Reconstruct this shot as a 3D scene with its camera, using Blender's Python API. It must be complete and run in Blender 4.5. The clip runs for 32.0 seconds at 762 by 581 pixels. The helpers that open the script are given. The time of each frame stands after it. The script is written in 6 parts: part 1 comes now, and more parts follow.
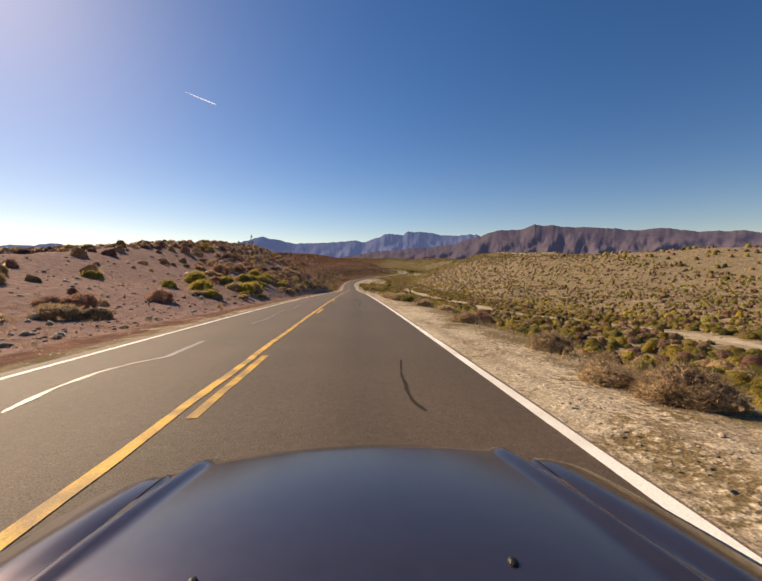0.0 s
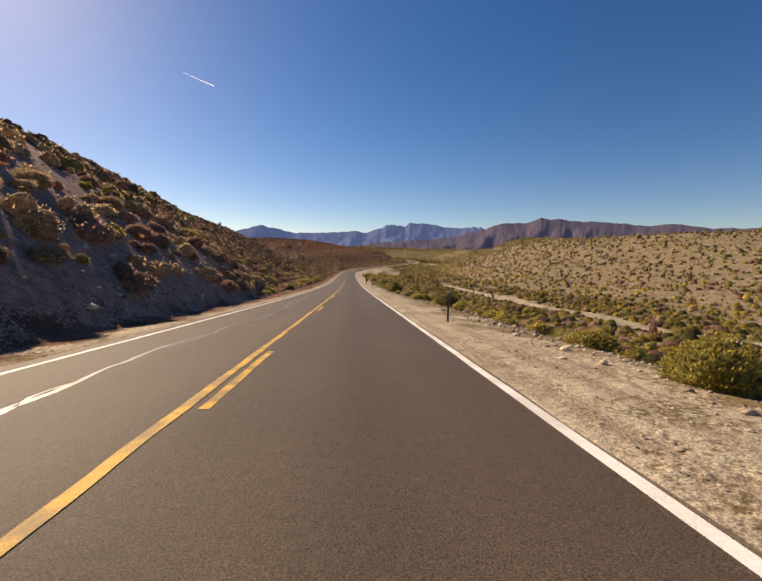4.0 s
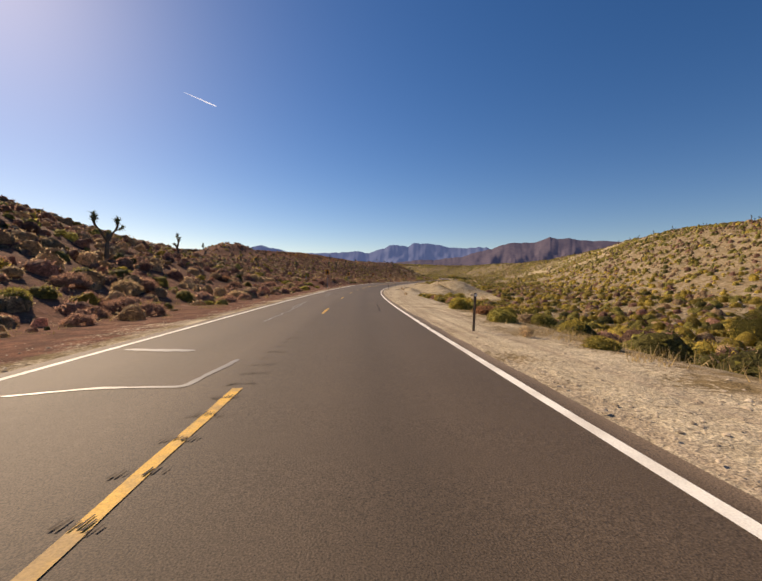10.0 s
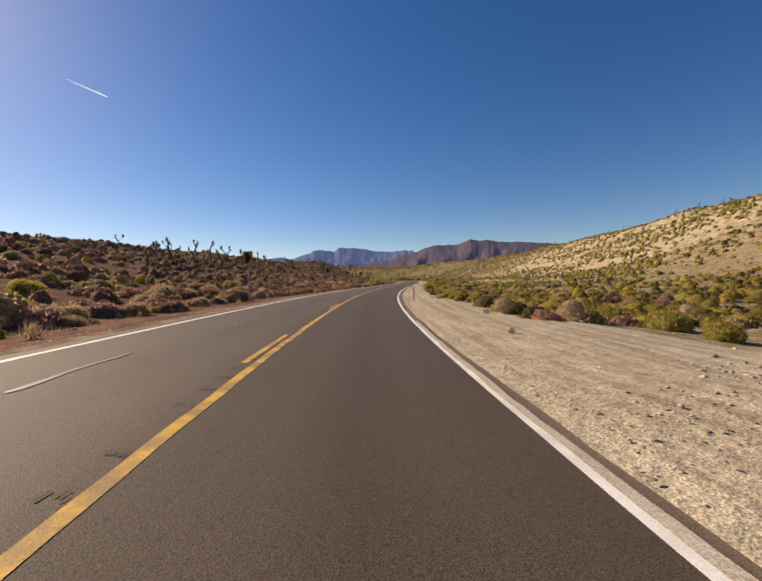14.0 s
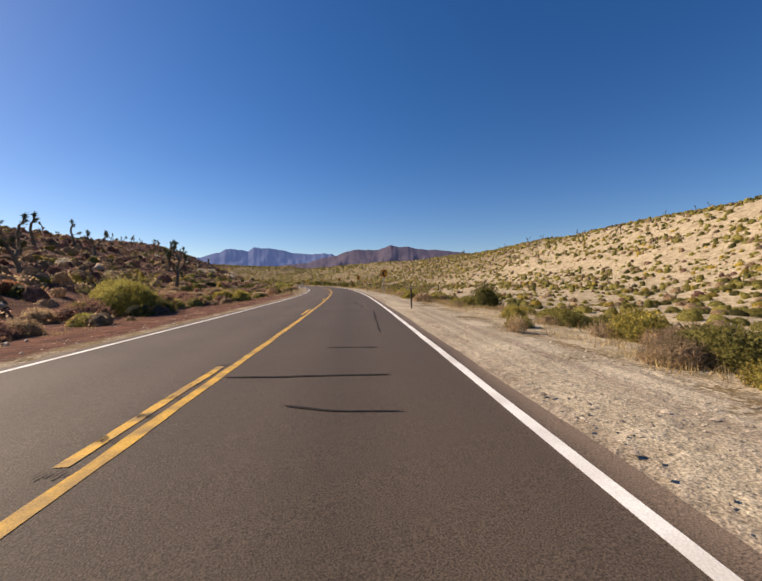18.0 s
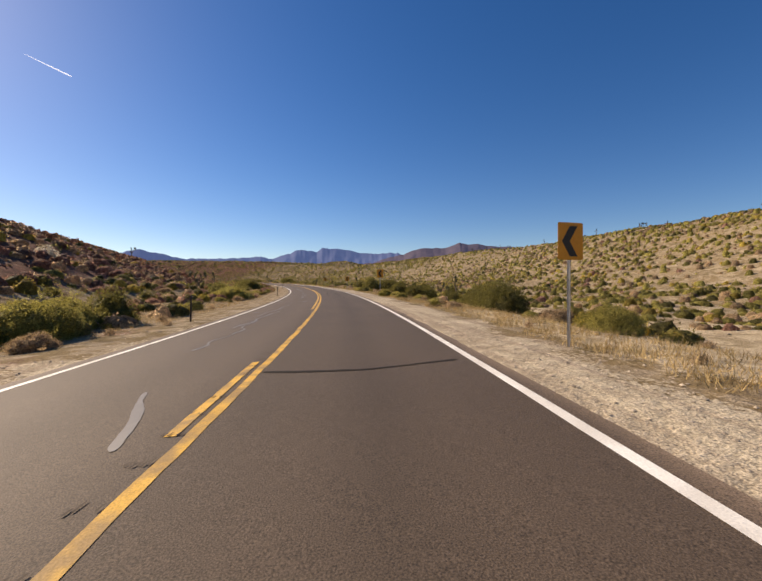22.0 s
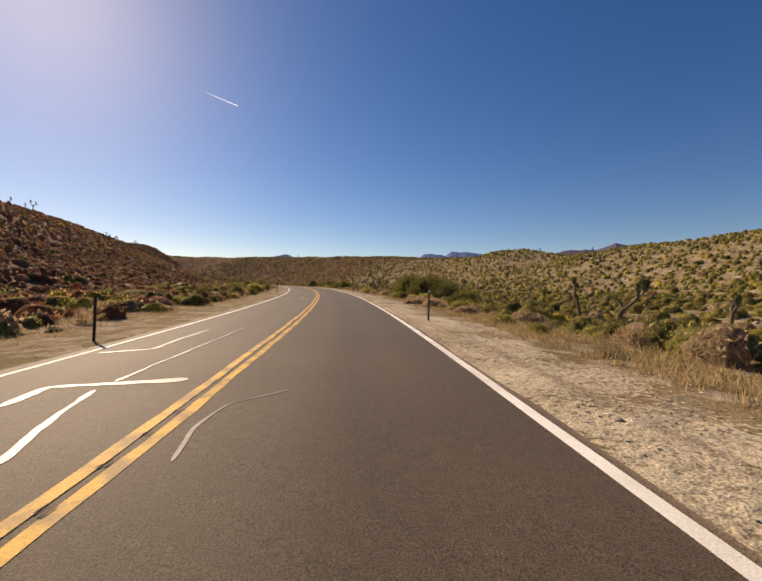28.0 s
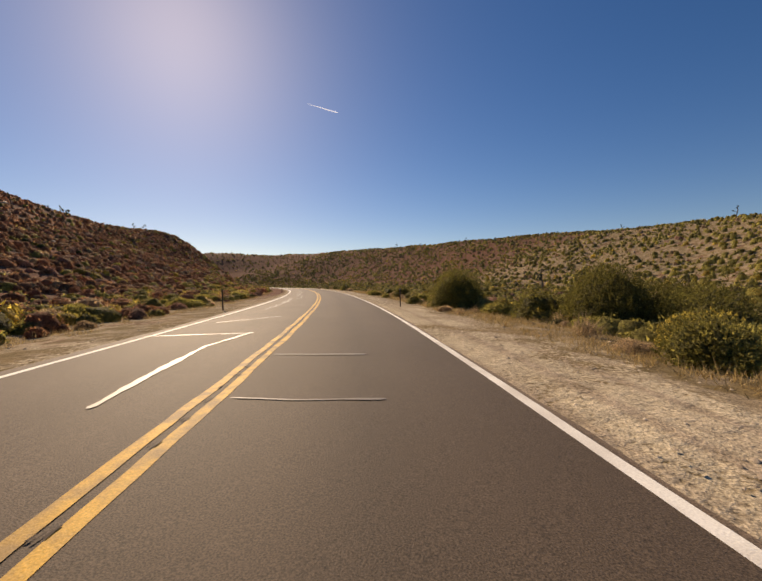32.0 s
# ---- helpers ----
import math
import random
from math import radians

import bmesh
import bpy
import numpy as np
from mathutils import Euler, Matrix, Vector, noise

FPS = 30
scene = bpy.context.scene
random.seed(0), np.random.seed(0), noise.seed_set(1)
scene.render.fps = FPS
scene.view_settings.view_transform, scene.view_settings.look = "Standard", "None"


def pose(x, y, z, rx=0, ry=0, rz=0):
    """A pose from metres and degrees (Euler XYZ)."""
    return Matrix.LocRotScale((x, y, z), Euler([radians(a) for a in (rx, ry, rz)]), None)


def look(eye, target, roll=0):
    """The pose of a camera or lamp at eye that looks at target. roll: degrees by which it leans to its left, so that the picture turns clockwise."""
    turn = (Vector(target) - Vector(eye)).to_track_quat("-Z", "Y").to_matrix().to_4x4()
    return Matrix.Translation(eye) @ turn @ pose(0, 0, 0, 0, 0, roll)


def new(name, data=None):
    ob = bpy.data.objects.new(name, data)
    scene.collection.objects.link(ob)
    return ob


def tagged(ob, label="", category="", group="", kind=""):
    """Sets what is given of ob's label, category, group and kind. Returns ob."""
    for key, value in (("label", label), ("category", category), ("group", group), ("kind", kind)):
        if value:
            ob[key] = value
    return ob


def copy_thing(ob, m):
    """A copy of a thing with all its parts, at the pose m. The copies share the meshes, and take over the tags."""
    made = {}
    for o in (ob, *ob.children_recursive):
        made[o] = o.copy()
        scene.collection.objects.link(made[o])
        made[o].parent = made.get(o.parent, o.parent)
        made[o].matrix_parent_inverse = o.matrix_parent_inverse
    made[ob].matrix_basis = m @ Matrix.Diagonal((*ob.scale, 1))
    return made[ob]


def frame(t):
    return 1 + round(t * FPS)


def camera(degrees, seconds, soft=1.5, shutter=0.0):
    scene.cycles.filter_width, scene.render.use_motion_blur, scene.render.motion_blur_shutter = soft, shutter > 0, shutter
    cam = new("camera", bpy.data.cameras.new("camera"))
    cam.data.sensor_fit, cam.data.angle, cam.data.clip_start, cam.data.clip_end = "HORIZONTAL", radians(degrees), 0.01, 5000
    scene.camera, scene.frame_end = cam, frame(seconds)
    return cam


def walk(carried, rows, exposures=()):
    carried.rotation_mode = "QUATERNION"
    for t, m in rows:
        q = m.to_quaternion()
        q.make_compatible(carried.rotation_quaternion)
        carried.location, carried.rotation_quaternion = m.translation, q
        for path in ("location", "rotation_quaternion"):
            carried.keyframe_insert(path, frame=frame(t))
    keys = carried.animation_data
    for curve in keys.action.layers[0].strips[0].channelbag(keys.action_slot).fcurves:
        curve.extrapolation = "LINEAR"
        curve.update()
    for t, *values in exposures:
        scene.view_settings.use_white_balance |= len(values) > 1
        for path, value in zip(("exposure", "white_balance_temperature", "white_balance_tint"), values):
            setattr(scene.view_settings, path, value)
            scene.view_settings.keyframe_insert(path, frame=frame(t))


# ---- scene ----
cam = camera(89.42, 32.0, 1.7)
# seconds, metres, tilt, lean and turn in degrees
PATH = [
    (0.0, 0.040, 0.002, 1.274, 86.46, 0.42, -0.01), (0.5, -0.830, 12.162, 0.786, 85.99, 0.32, 0.00), (1.0, -1.716, 24.317, 0.247, 85.75, 0.12, 0.06),
    (1.5, -2.631, 36.468, -0.362, 85.65, -0.17, 0.13), (2.0, -3.548, 48.617, -1.014, 85.77, -0.60, 0.12), (2.5, -4.424, 60.767, -1.676, 85.80, -0.89, 0.06),
    (3.0, -5.280, 72.918, -2.355, 85.66, -1.04, 0.00), (3.5, -6.127, 85.069, -3.048, 85.42, -0.96, -0.01), (4.0, -6.983, 97.217, -3.750, 85.28, -0.76, 0.07),
    (4.5, -7.865, 109.365, -4.459, 85.25, -0.53, 0.20), (5.0, -8.775, 121.511, -5.160, 85.33, -0.33, 0.35), (5.5, -9.708, 133.656, -5.833, 85.54, -0.22, 0.47),
    (6.0, -10.660, 145.803, -6.461, 85.88, -0.22, 0.50), (6.5, -11.636, 157.951, -7.033, 86.25, -0.41, 0.50), (7.0, -12.621, 170.101, -7.543, 86.65, -0.66, 0.56),
    (7.5, -13.607, 182.253, -7.987, 87.03, -0.80, 0.67), (8.0, -14.621, 194.406, -8.356, 87.39, -0.90, 0.75), (8.5, -15.697, 206.555, -8.645, 87.66, -0.97, 0.76),
    (9.0, -16.786, 218.704, -8.874, 87.88, -0.90, 0.69), (9.5, -17.846, 230.857, -9.062, 88.18, -0.86, 0.57), (10.0, -18.835, 243.017, -9.209, 88.44, -0.70, 0.35),
    (10.5, -19.690, 255.189, -9.315, 88.50, -0.37, -0.12), (11.0, -20.379, 267.373, -9.399, 88.41, 0.24, -1.00), (11.5, -20.788, 279.569, -9.467, 88.28, 0.97, -2.19),
    (12.0, -20.953, 291.768, -9.513, 88.30, 1.52, -3.52), (12.5, -20.814, 303.967, -9.536, 88.47, 1.74, -4.96), (13.0, -20.397, 316.154, -9.523, 88.70, 1.74, -6.51),
    (13.5, -19.714, 328.329, -9.451, 89.04, 1.60, -8.34), (14.0, -18.576, 340.470, -9.353, 89.15, 1.56, -10.55), (14.5, -16.886, 352.546, -9.273, 89.23, 1.71, -13.06),
    (15.0, -14.686, 364.542, -9.175, 89.37, 1.89, -15.71), (15.5, -12.007, 376.438, -9.039, 89.41, 1.92, -18.16), (16.0, -8.863, 388.218, -8.876, 89.52, 1.81, -19.99),
    (16.5, -5.350, 399.896, -8.692, 89.65, 1.58, -21.28), (17.0, -1.610, 411.504, -8.495, 89.75, 1.22, -22.08), (17.5, 2.242, 423.076, -8.291, 89.76, 0.71, -22.48),
    (18.0, 6.116, 434.642, -8.087, 89.64, 0.04, -22.54), (18.5, 9.961, 446.221, -7.883, 89.68, -0.38, -22.35), (19.0, 13.713, 457.831, -7.684, 89.70, -0.64, -21.76),
    (19.5, 17.224, 469.519, -7.497, 89.69, -0.74, -20.67), (20.0, 20.505, 481.272, -7.316, 89.68, -0.70, -19.25), (20.5, 23.457, 493.111, -7.131, 89.59, -0.61, -17.67),
    (21.0, 26.069, 505.026, -6.955, 89.47, -0.37, -16.07), (21.5, 28.403, 516.996, -6.796, 89.44, 0.01, -14.46), (22.0, 30.393, 529.027, -6.645, 89.59, 0.18, -12.70),
    (22.5, 32.050, 541.109, -6.510, 89.58, -0.07, -10.83), (23.0, 33.318, 553.238, -6.363, 89.60, -0.25, -9.02), (23.5, 34.199, 565.402, -6.174, 89.65, -0.45, -7.22),
    (24.0, 34.692, 577.589, -5.966, 89.68, -0.65, -5.44), (24.5, 34.805, 589.785, -5.761, 89.74, -0.61, -3.73), (25.0, 34.596, 601.980, -5.553, 89.81, -0.39, -2.34),
    (25.5, 34.121, 614.169, -5.331, 89.90, -0.13, -1.13), (26.0, 33.401, 626.345, -5.093, 89.99, 0.02, 0.01), (26.5, 32.414, 638.502, -4.837, 90.09, -0.07, 1.23),
    (27.0, 31.123, 650.630, -4.564, 90.20, -0.53, 2.65), (27.5, 29.523, 662.722, -4.277, 90.22, -1.02, 4.29), (28.0, 27.582, 674.766, -3.988, 90.14, -1.13, 6.03),
    (28.5, 25.289, 686.747, -3.707, 90.01, -0.87, 7.84), (29.0, 22.624, 698.653, -3.432, 90.00, -0.59, 9.63), (29.5, 19.567, 710.465, -3.162, 90.03, -0.35, 11.45),
    (30.0, 16.116, 722.168, -2.897, 90.10, -0.16, 13.36), (30.5, 12.239, 733.737, -2.634, 90.17, -0.00, 15.35), (31.0, 7.951, 745.160, -2.377, 90.07, 0.12, 17.31),
    (31.5, 3.268, 756.424, -2.134, 89.87, 0.31, 19.18), (32.0, -1.776, 767.529, -1.913, 89.74, 0.55, 20.97),
]
walk(cam, [(t, pose(x, y, z, rx, ry, rz)) for t, x, y, z, rx, ry, rz in PATH],
     [(0.0, 0.27, 7900, 19), (6.0, 0.27, 7500, 19), (13.0, 0.25, 7850, 19), (15.0, 0.28, 6900, 18), (20.0, 0.40, 6800, 18), (24.0, 0.31, 7500, 19), (28.0, 0.19, 7900, 20), (32.0, 0.05, 8100, 20)])

# ---- the road's line: stations every 40 m, degrees ----
STEP = 40.0
HEADING = [4.06, 4.17, 4.0, 4.36, 4.55, 4.79, 4.47, 1.93, -2.88, -10.37, -16.97, -18.46, -16.12, -11.0, -5.13, 0.59, 4.64, 9.66,
           15.54, 21.91, 27.85, 34.1, 41.9, 51.9, 63.0, 72.0]
GRADE = [-2.27, -2.97, -3.28, -3.27, -2.46, -1.41, -0.63, -0.3, 0.13, 0.62, 0.9, 0.93, 0.84, 0.77, 0.82, 0.98, 1.22, 1.28, 1.26,
         1.17, 0.84, 1.0, 0.8, 0.6, 0.4, 0.3]
BANK = [-0.15, -0.41, -0.44, -0.49, -0.48, -1.38, -1.25, 1.01, 3.71, 4.31, 2.09, -0.47, -2.13, -2.14, -2.12, -2.2, -2.29, -2.17, -1.4,
        -0.4, 0.3, 0.4, 0.2, 0, 0, 0]
CENTRE = -1.583     # lateral place of the road's centre, of its edge lines and of its edges, from the lane that is driven
LINE_R, LINE_L = 1.849, -4.988
EDGE_R, EDGE_L = 2.165, -5.345


def curve_of(table, s):
    """A smooth value from a table of stations, held beyond its ends."""
    table = np.asarray(table, float)
    u = np.clip(np.asarray(s, float) / STEP, 0, len(table) - 1.001)
    i = u.astype(int)
    f = u - i
    p0, p1 = table[np.maximum(i - 1, 0)], table[i]
    p2, p3 = table[np.minimum(i + 1, len(table) - 1)], table[np.minimum(i + 2, len(table) - 1)]
    return 0.5 * (2 * p1 + (p2 - p0) * f + (2 * p0 - 5 * p1 + 4 * p2 - p3) * f * f + (3 * p1 - p0 - 3 * p2 + p3) * f ** 3)


AXIS_S = np.arange(-400.0, 1600.0, 1.0)
_h, _g = np.radians(curve_of(HEADING, AXIS_S)), np.radians(curve_of(GRADE, AXIS_S))


def _sum(v):
    c = np.concatenate([[0], np.cumsum((v[1:] + v[:-1]) / 2)])
    return c - np.interp(0, AXIS_S, c)


AXIS_X, AXIS_Y, AXIS_Z = _sum(-np.sin(_h) * np.cos(_g)), _sum(np.cos(_h) * np.cos(_g)), _sum(np.sin(_g))


def place(s, d):
    """World x, y of the point d metres right of the driven line at station s. Far off, the cross lines turn parallel."""
    s, d = np.broadcast_arrays(np.asarray(s, float), np.asarray(d, float))
    e = np.clip(s, -399, 1598)
    x, y = np.interp(e, AXIS_S, AXIS_X), np.interp(e, AXIS_S, AXIS_Y)
    h = np.radians(curve_of(HEADING, e))
    over = s - e
    x, y = x - np.sin(h) * over, y + np.cos(h) * over
    w = np.clip((np.abs(d) - 40) / 260, 0, 1)
    w = w * w * (3 - 2 * w)
    a = h * (1 - w) + (np.radians(4.0) + 0.85 * np.maximum(0, h - np.radians(24))) * w
    return x + np.cos(a) * d, y + np.sin(a) * d


def road_z(s, d):
    """Height of the road's surface: grade, bank and crown."""
    s, d = np.broadcast_arrays(np.asarray(s, float), np.asarray(d, float))
    bank = np.tan(np.radians(curve_of(BANK, s)))
    return np.interp(s, AXIS_S, AXIS_Z) - d * bank - 0.02 * (np.abs(d - CENTRE) - 1.6)

def lattice(a, b, seed):
    """Repeatable numbers from 0 to 1 on the corners of a grid."""
    n = (a.astype(np.int64) * 374761393 + b.astype(np.int64) * 668265263 + seed * 982451653) & 0xFFFFFFFF
    n = ((n ^ (n >> 13)) * 1274126177) & 0xFFFFFFFF
    return ((n ^ (n >> 16)) & 0xFFFF) / 65535.0


def rough_field(x, y, size, seed=0, octaves=3):
    """Smooth noise from -1 to 1."""
    total, amp, norm = 0, 1.0, 0
    for o in range(octaves):
        u, v = x / size, y / size
        i, j = np.floor(u), np.floor(v)
        f, g = u - i, v - j
        f, g = f * f * (3 - 2 * f), g * g * (3 - 2 * g)
        s = seed * 17 + o
        low = lattice(i, j, s) * (1 - f) + lattice(i + 1, j, s) * f
        high = lattice(i, j + 1, s) * (1 - f) + lattice(i + 1, j + 1, s) * f
        total, norm = total + amp * (low * (1 - g) + high * g), norm + amp
        amp, size = amp * 0.5, size * 0.5
    return 2 * total / norm - 1


# ---- the lie of the land, in metres over the road: stations every 40 m from 0 ----
#           0   40   80  120  160  200  240  280  320  360  400  440  480  520  560  600  640  680  720  760  800  840  880  920  960 1000
LEFT_H = [0.1, 5.0, 10.3, 13.4, 16.4, 21.2, 20.2, 14.3, 8.8, 7.9, 8.9, 9.5, 9.8, 10.2, 12.2, 14.4, 15.1, 15.3, 17.8, 20.8, 24.0, 27.0, 30.2, 31.0, 30.2, 31.9]
LEFT_D = [22., 24., 25.5, 27., 40., 60., 60., 60., 60., 60., 60., 60., 60., 60., 65., 70., 80., 90., 95., 100, 105, 110, 110, 110, 110, 110]
LEFT_TOE = [8.0, 8.0, 7.5, 7.5, 11., 12., 11., 10., 9.0, 9.0, 10., 12., 12., 11., 14., 16., 18., 20., 22., 24., 22., 18., 14., 11., 10., 10.]
RIGHT_H = [7.5, 8.5, 10.0, 12.2, 14.6, 16.3, 17.2, 17.9, 18.2, 19.4, 21.2, 23.2, 24.1, 22.1, 20.9, 18.3, 17.2, 17.3, 17.5, 17.0, 14.4, 17.0, 19.6, 22.0, 24.4, 25.7]
RIGHT_D = [330, 320, 290, 240, 180, 140, 120, 115, 110, 110, 110, 110, 110, 110, 110, 110, 110, 110, 110, 110, 110, 110, 110, 110, 110, 110]
RIGHT_LOW = [-4., -4., -4., -3.5, -3., -2.5, -2., -2., -1.5, -1., -1., -1., -1.2, -1.2, -1.2, -1., -1., -1., -1., -1., -1., -1., -1., -1., -1., -1.]


def verge(s):
    """How far from the driven line the gravel shoulder ends."""
    return np.interp(s, [0, 60, 100, 200, 265, 300, 345, 375, 440, 520, 600, 690, 740, 850], [3.5, 3.9, 4.5, 4.8, 5.0, 12.6, 12.6, 5.2, 4.7, 4.2, 4.3, 4.3, 4.5, 4.5])


def shelf_end(s):
    """How far from the driven line the ground stays level with the road."""
    return np.interp(s, [0, 60, 100, 200, 265, 380, 480, 600, 730, 850], [3.5, 3.9, 4.5, 4.8, 5.0, 5.4, 5.6, 5.6, 4.9, 4.9])


# single rises: station, side distance, height, radius
KNOLLS = ((575, -42, 2.6, 16), (405, -90, 7.8, 15), (392, -92, 1.5, 26), (438, -80, 3.2, 19), (322, -10.4, 1.5, 3.0), (328.5, -10.8, 1.7, 2.6), (335, -11, 1.6, 3.0), (342, -11, 1.2, 3.0), (336, 13, 2.0, 3.4), (333, 18, 2.7, 4.6), (341, 10, 1.1, 2.4), (329, 9.8, 1.5, 2.2), (326, 12.5, 1.9, 2.6), (346, 13, 1.2, 3.0), (321.5, 14, 1.5, 2.4), (322, 6.6, 0.9, 1.2), (325, 7.0, 0.8, 1.1), (331, 7.2, 0.9, 1.5),
          (1008, 44, 5.0, 30), (818, 92, 4.5, 20),
          (905, -46, 2.0, 24), (922, -36, 2.5, 20), (945, -30, 6.0, 18), (937, -25, 4.6, 15), (1088, 18, 5.0, 20), (1060, 50, 14.0, 34), (1095, 40, 16.0, 36))


def ease(v):
    v = np.clip(v, 0, 1)
    return v * v * (3 - 2 * v)


def land_z(s, d):
    """Height of the ground at station s, d metres right of the driven line."""
    s, d = np.broadcast_arrays(np.asarray(s, float), np.asarray(d, float))
    base = np.interp(s, AXIS_S, AXIS_Z)
    x, y = place(s, d)
    inside = np.clip(d, EDGE_L, EDGE_R)
    edge = road_z(np.clip(s, -399, 1590), inside) - base
    # right side: gravel shoulder, side slope into the low ground, then the hill
    out = np.maximum(d - EDGE_R, 0)
    low, far, top = curve_of(RIGHT_LOW, s), curve_of(RIGHT_D, s), curve_of(RIGHT_H, s)
    shelf = shelf_end(s) - EDGE_R
    right = edge - 0.03 * np.minimum(out, shelf) + (low - edge) * ease((out - shelf) / 9.0)
    right = right + (top - low) * ease((d - 22) / (far - 22)) ** 1.4
    right = right - 0.02 * np.maximum(d - far, 0) * np.exp(-np.maximum(d - far, 0) / 600)
    # left side: narrow verge, then the cut bank or the slope
    off = np.maximum(EDGE_L - d, 0)
    toe, far, top = curve_of(LEFT_TOE, s), curve_of(LEFT_D, s), curve_of(LEFT_H, s)
    cut = ease((s - 10) / 20) * ease((150 - s) / 20)
    rise = np.clip((-d - toe) / (far - toe), 0, 1)
    left = edge - 0.05 * np.minimum(off, 3) + top * (cut * rise ** 0.78 + (1 - cut) * (0.6 * np.sin(rise * np.pi / 2) + 0.4 * ease(rise)))
    left = left - 0.03 * np.maximum(-d - far, 0) * np.exp(-np.maximum(-d - far, 0) / 500)
    z = base + np.where(d > 0, right, left)
    wild = np.clip((np.maximum(out, off) - 2.0) / 14, 0, 1)
    z = z + wild * (0.55 * rough_field(x, y, 9, 1) + 1.6 * ease((np.maximum(out, off) - 12) / 40) * rough_field(x, y, 34, 2)
                    + ease((np.maximum(out, off) - 60) / 200) * 7 * rough_field(x, y, 160, 3))
    for ks, kd, kh, kr in KNOLLS:
        kx, ky = place(ks, kd)
        z = z + kh * np.exp(-((x - kx) ** 2 + (y - ky) ** 2) / kr ** 2) * np.clip((np.maximum(out, off) - 1) / 6, 0, 1)
    spoil = np.clip(np.maximum(out, off) / 3, 0, 1) * ease((s - 312) / 6) * ease((350 - s) / 6) * ease((26 - np.abs(d)) / 6)
    z = z + spoil * (0.28 * rough_field(x, y, 2.6, 12, 3) + 0.10 * np.abs(rough_field(x, y, 0.9, 13, 2)))
    z = z + np.clip(np.maximum(out, off) / 2, 0, 1) * 0.05 * rough_field(x, y, 1.4, 4, 2)
    return z


def ground_at(s, d):
    x, y = place(s, d)
    return x, y, land_z(s, d)



# ---- daylight: clear sky, sun ahead on the left side ----
SUN_TURN, SUN_UP = 48.5, 32.5     # degrees left of +y, degrees over the horizon
world = bpy.data.worlds.new("sky")
scene.world = world
world.use_nodes = True
_nt = world.node_tree
_nt.nodes.clear()
_sky = _nt.nodes.new("ShaderNodeTexSky")
_sky.sky_type = "NISHITA"
_sky.sun_disc = False
_sky.sun_elevation = radians(SUN_UP)
_sky.sun_rotation = radians(-SUN_TURN)
_sky.altitude, _sky.air_density, _sky.dust_density, _sky.ozone_density = 1200, 1.0, 0.65, 2.0
_bg = _nt.nodes.new("ShaderNodeBackground")
_bg.inputs["Strength"].default_value = 0.088
_out = _nt.nodes.new("ShaderNodeOutputWorld")
_deep = _nt.nodes.new("ShaderNodeHueSaturation")
_deep.inputs["Saturation"].default_value = 1.36
_deep.inputs["Hue"].default_value = 0.507
_nt.links.new(_sky.outputs["Color"], _deep.inputs["Color"])
_nt.links.new(_deep.outputs["Color"], _bg.inputs["Color"])
_nt.links.new(_bg.outputs["Background"], _out.inputs["Surface"])
_sun = bpy.data.lights.new("sun", "SUN")
_sun.energy, _sun.angle, _sun.color = 5.0, radians(0.5), (1.0, 0.88, 0.68)
sun = new("sun", _sun)
_e, _a = radians(SUN_UP), radians(SUN_TURN)
sun.matrix_world = look((0, 0, 60), (60 * math.sin(_a) * math.cos(_e), -60 * math.cos(_a) * math.cos(_e), 60 - 60 * math.sin(_e)))

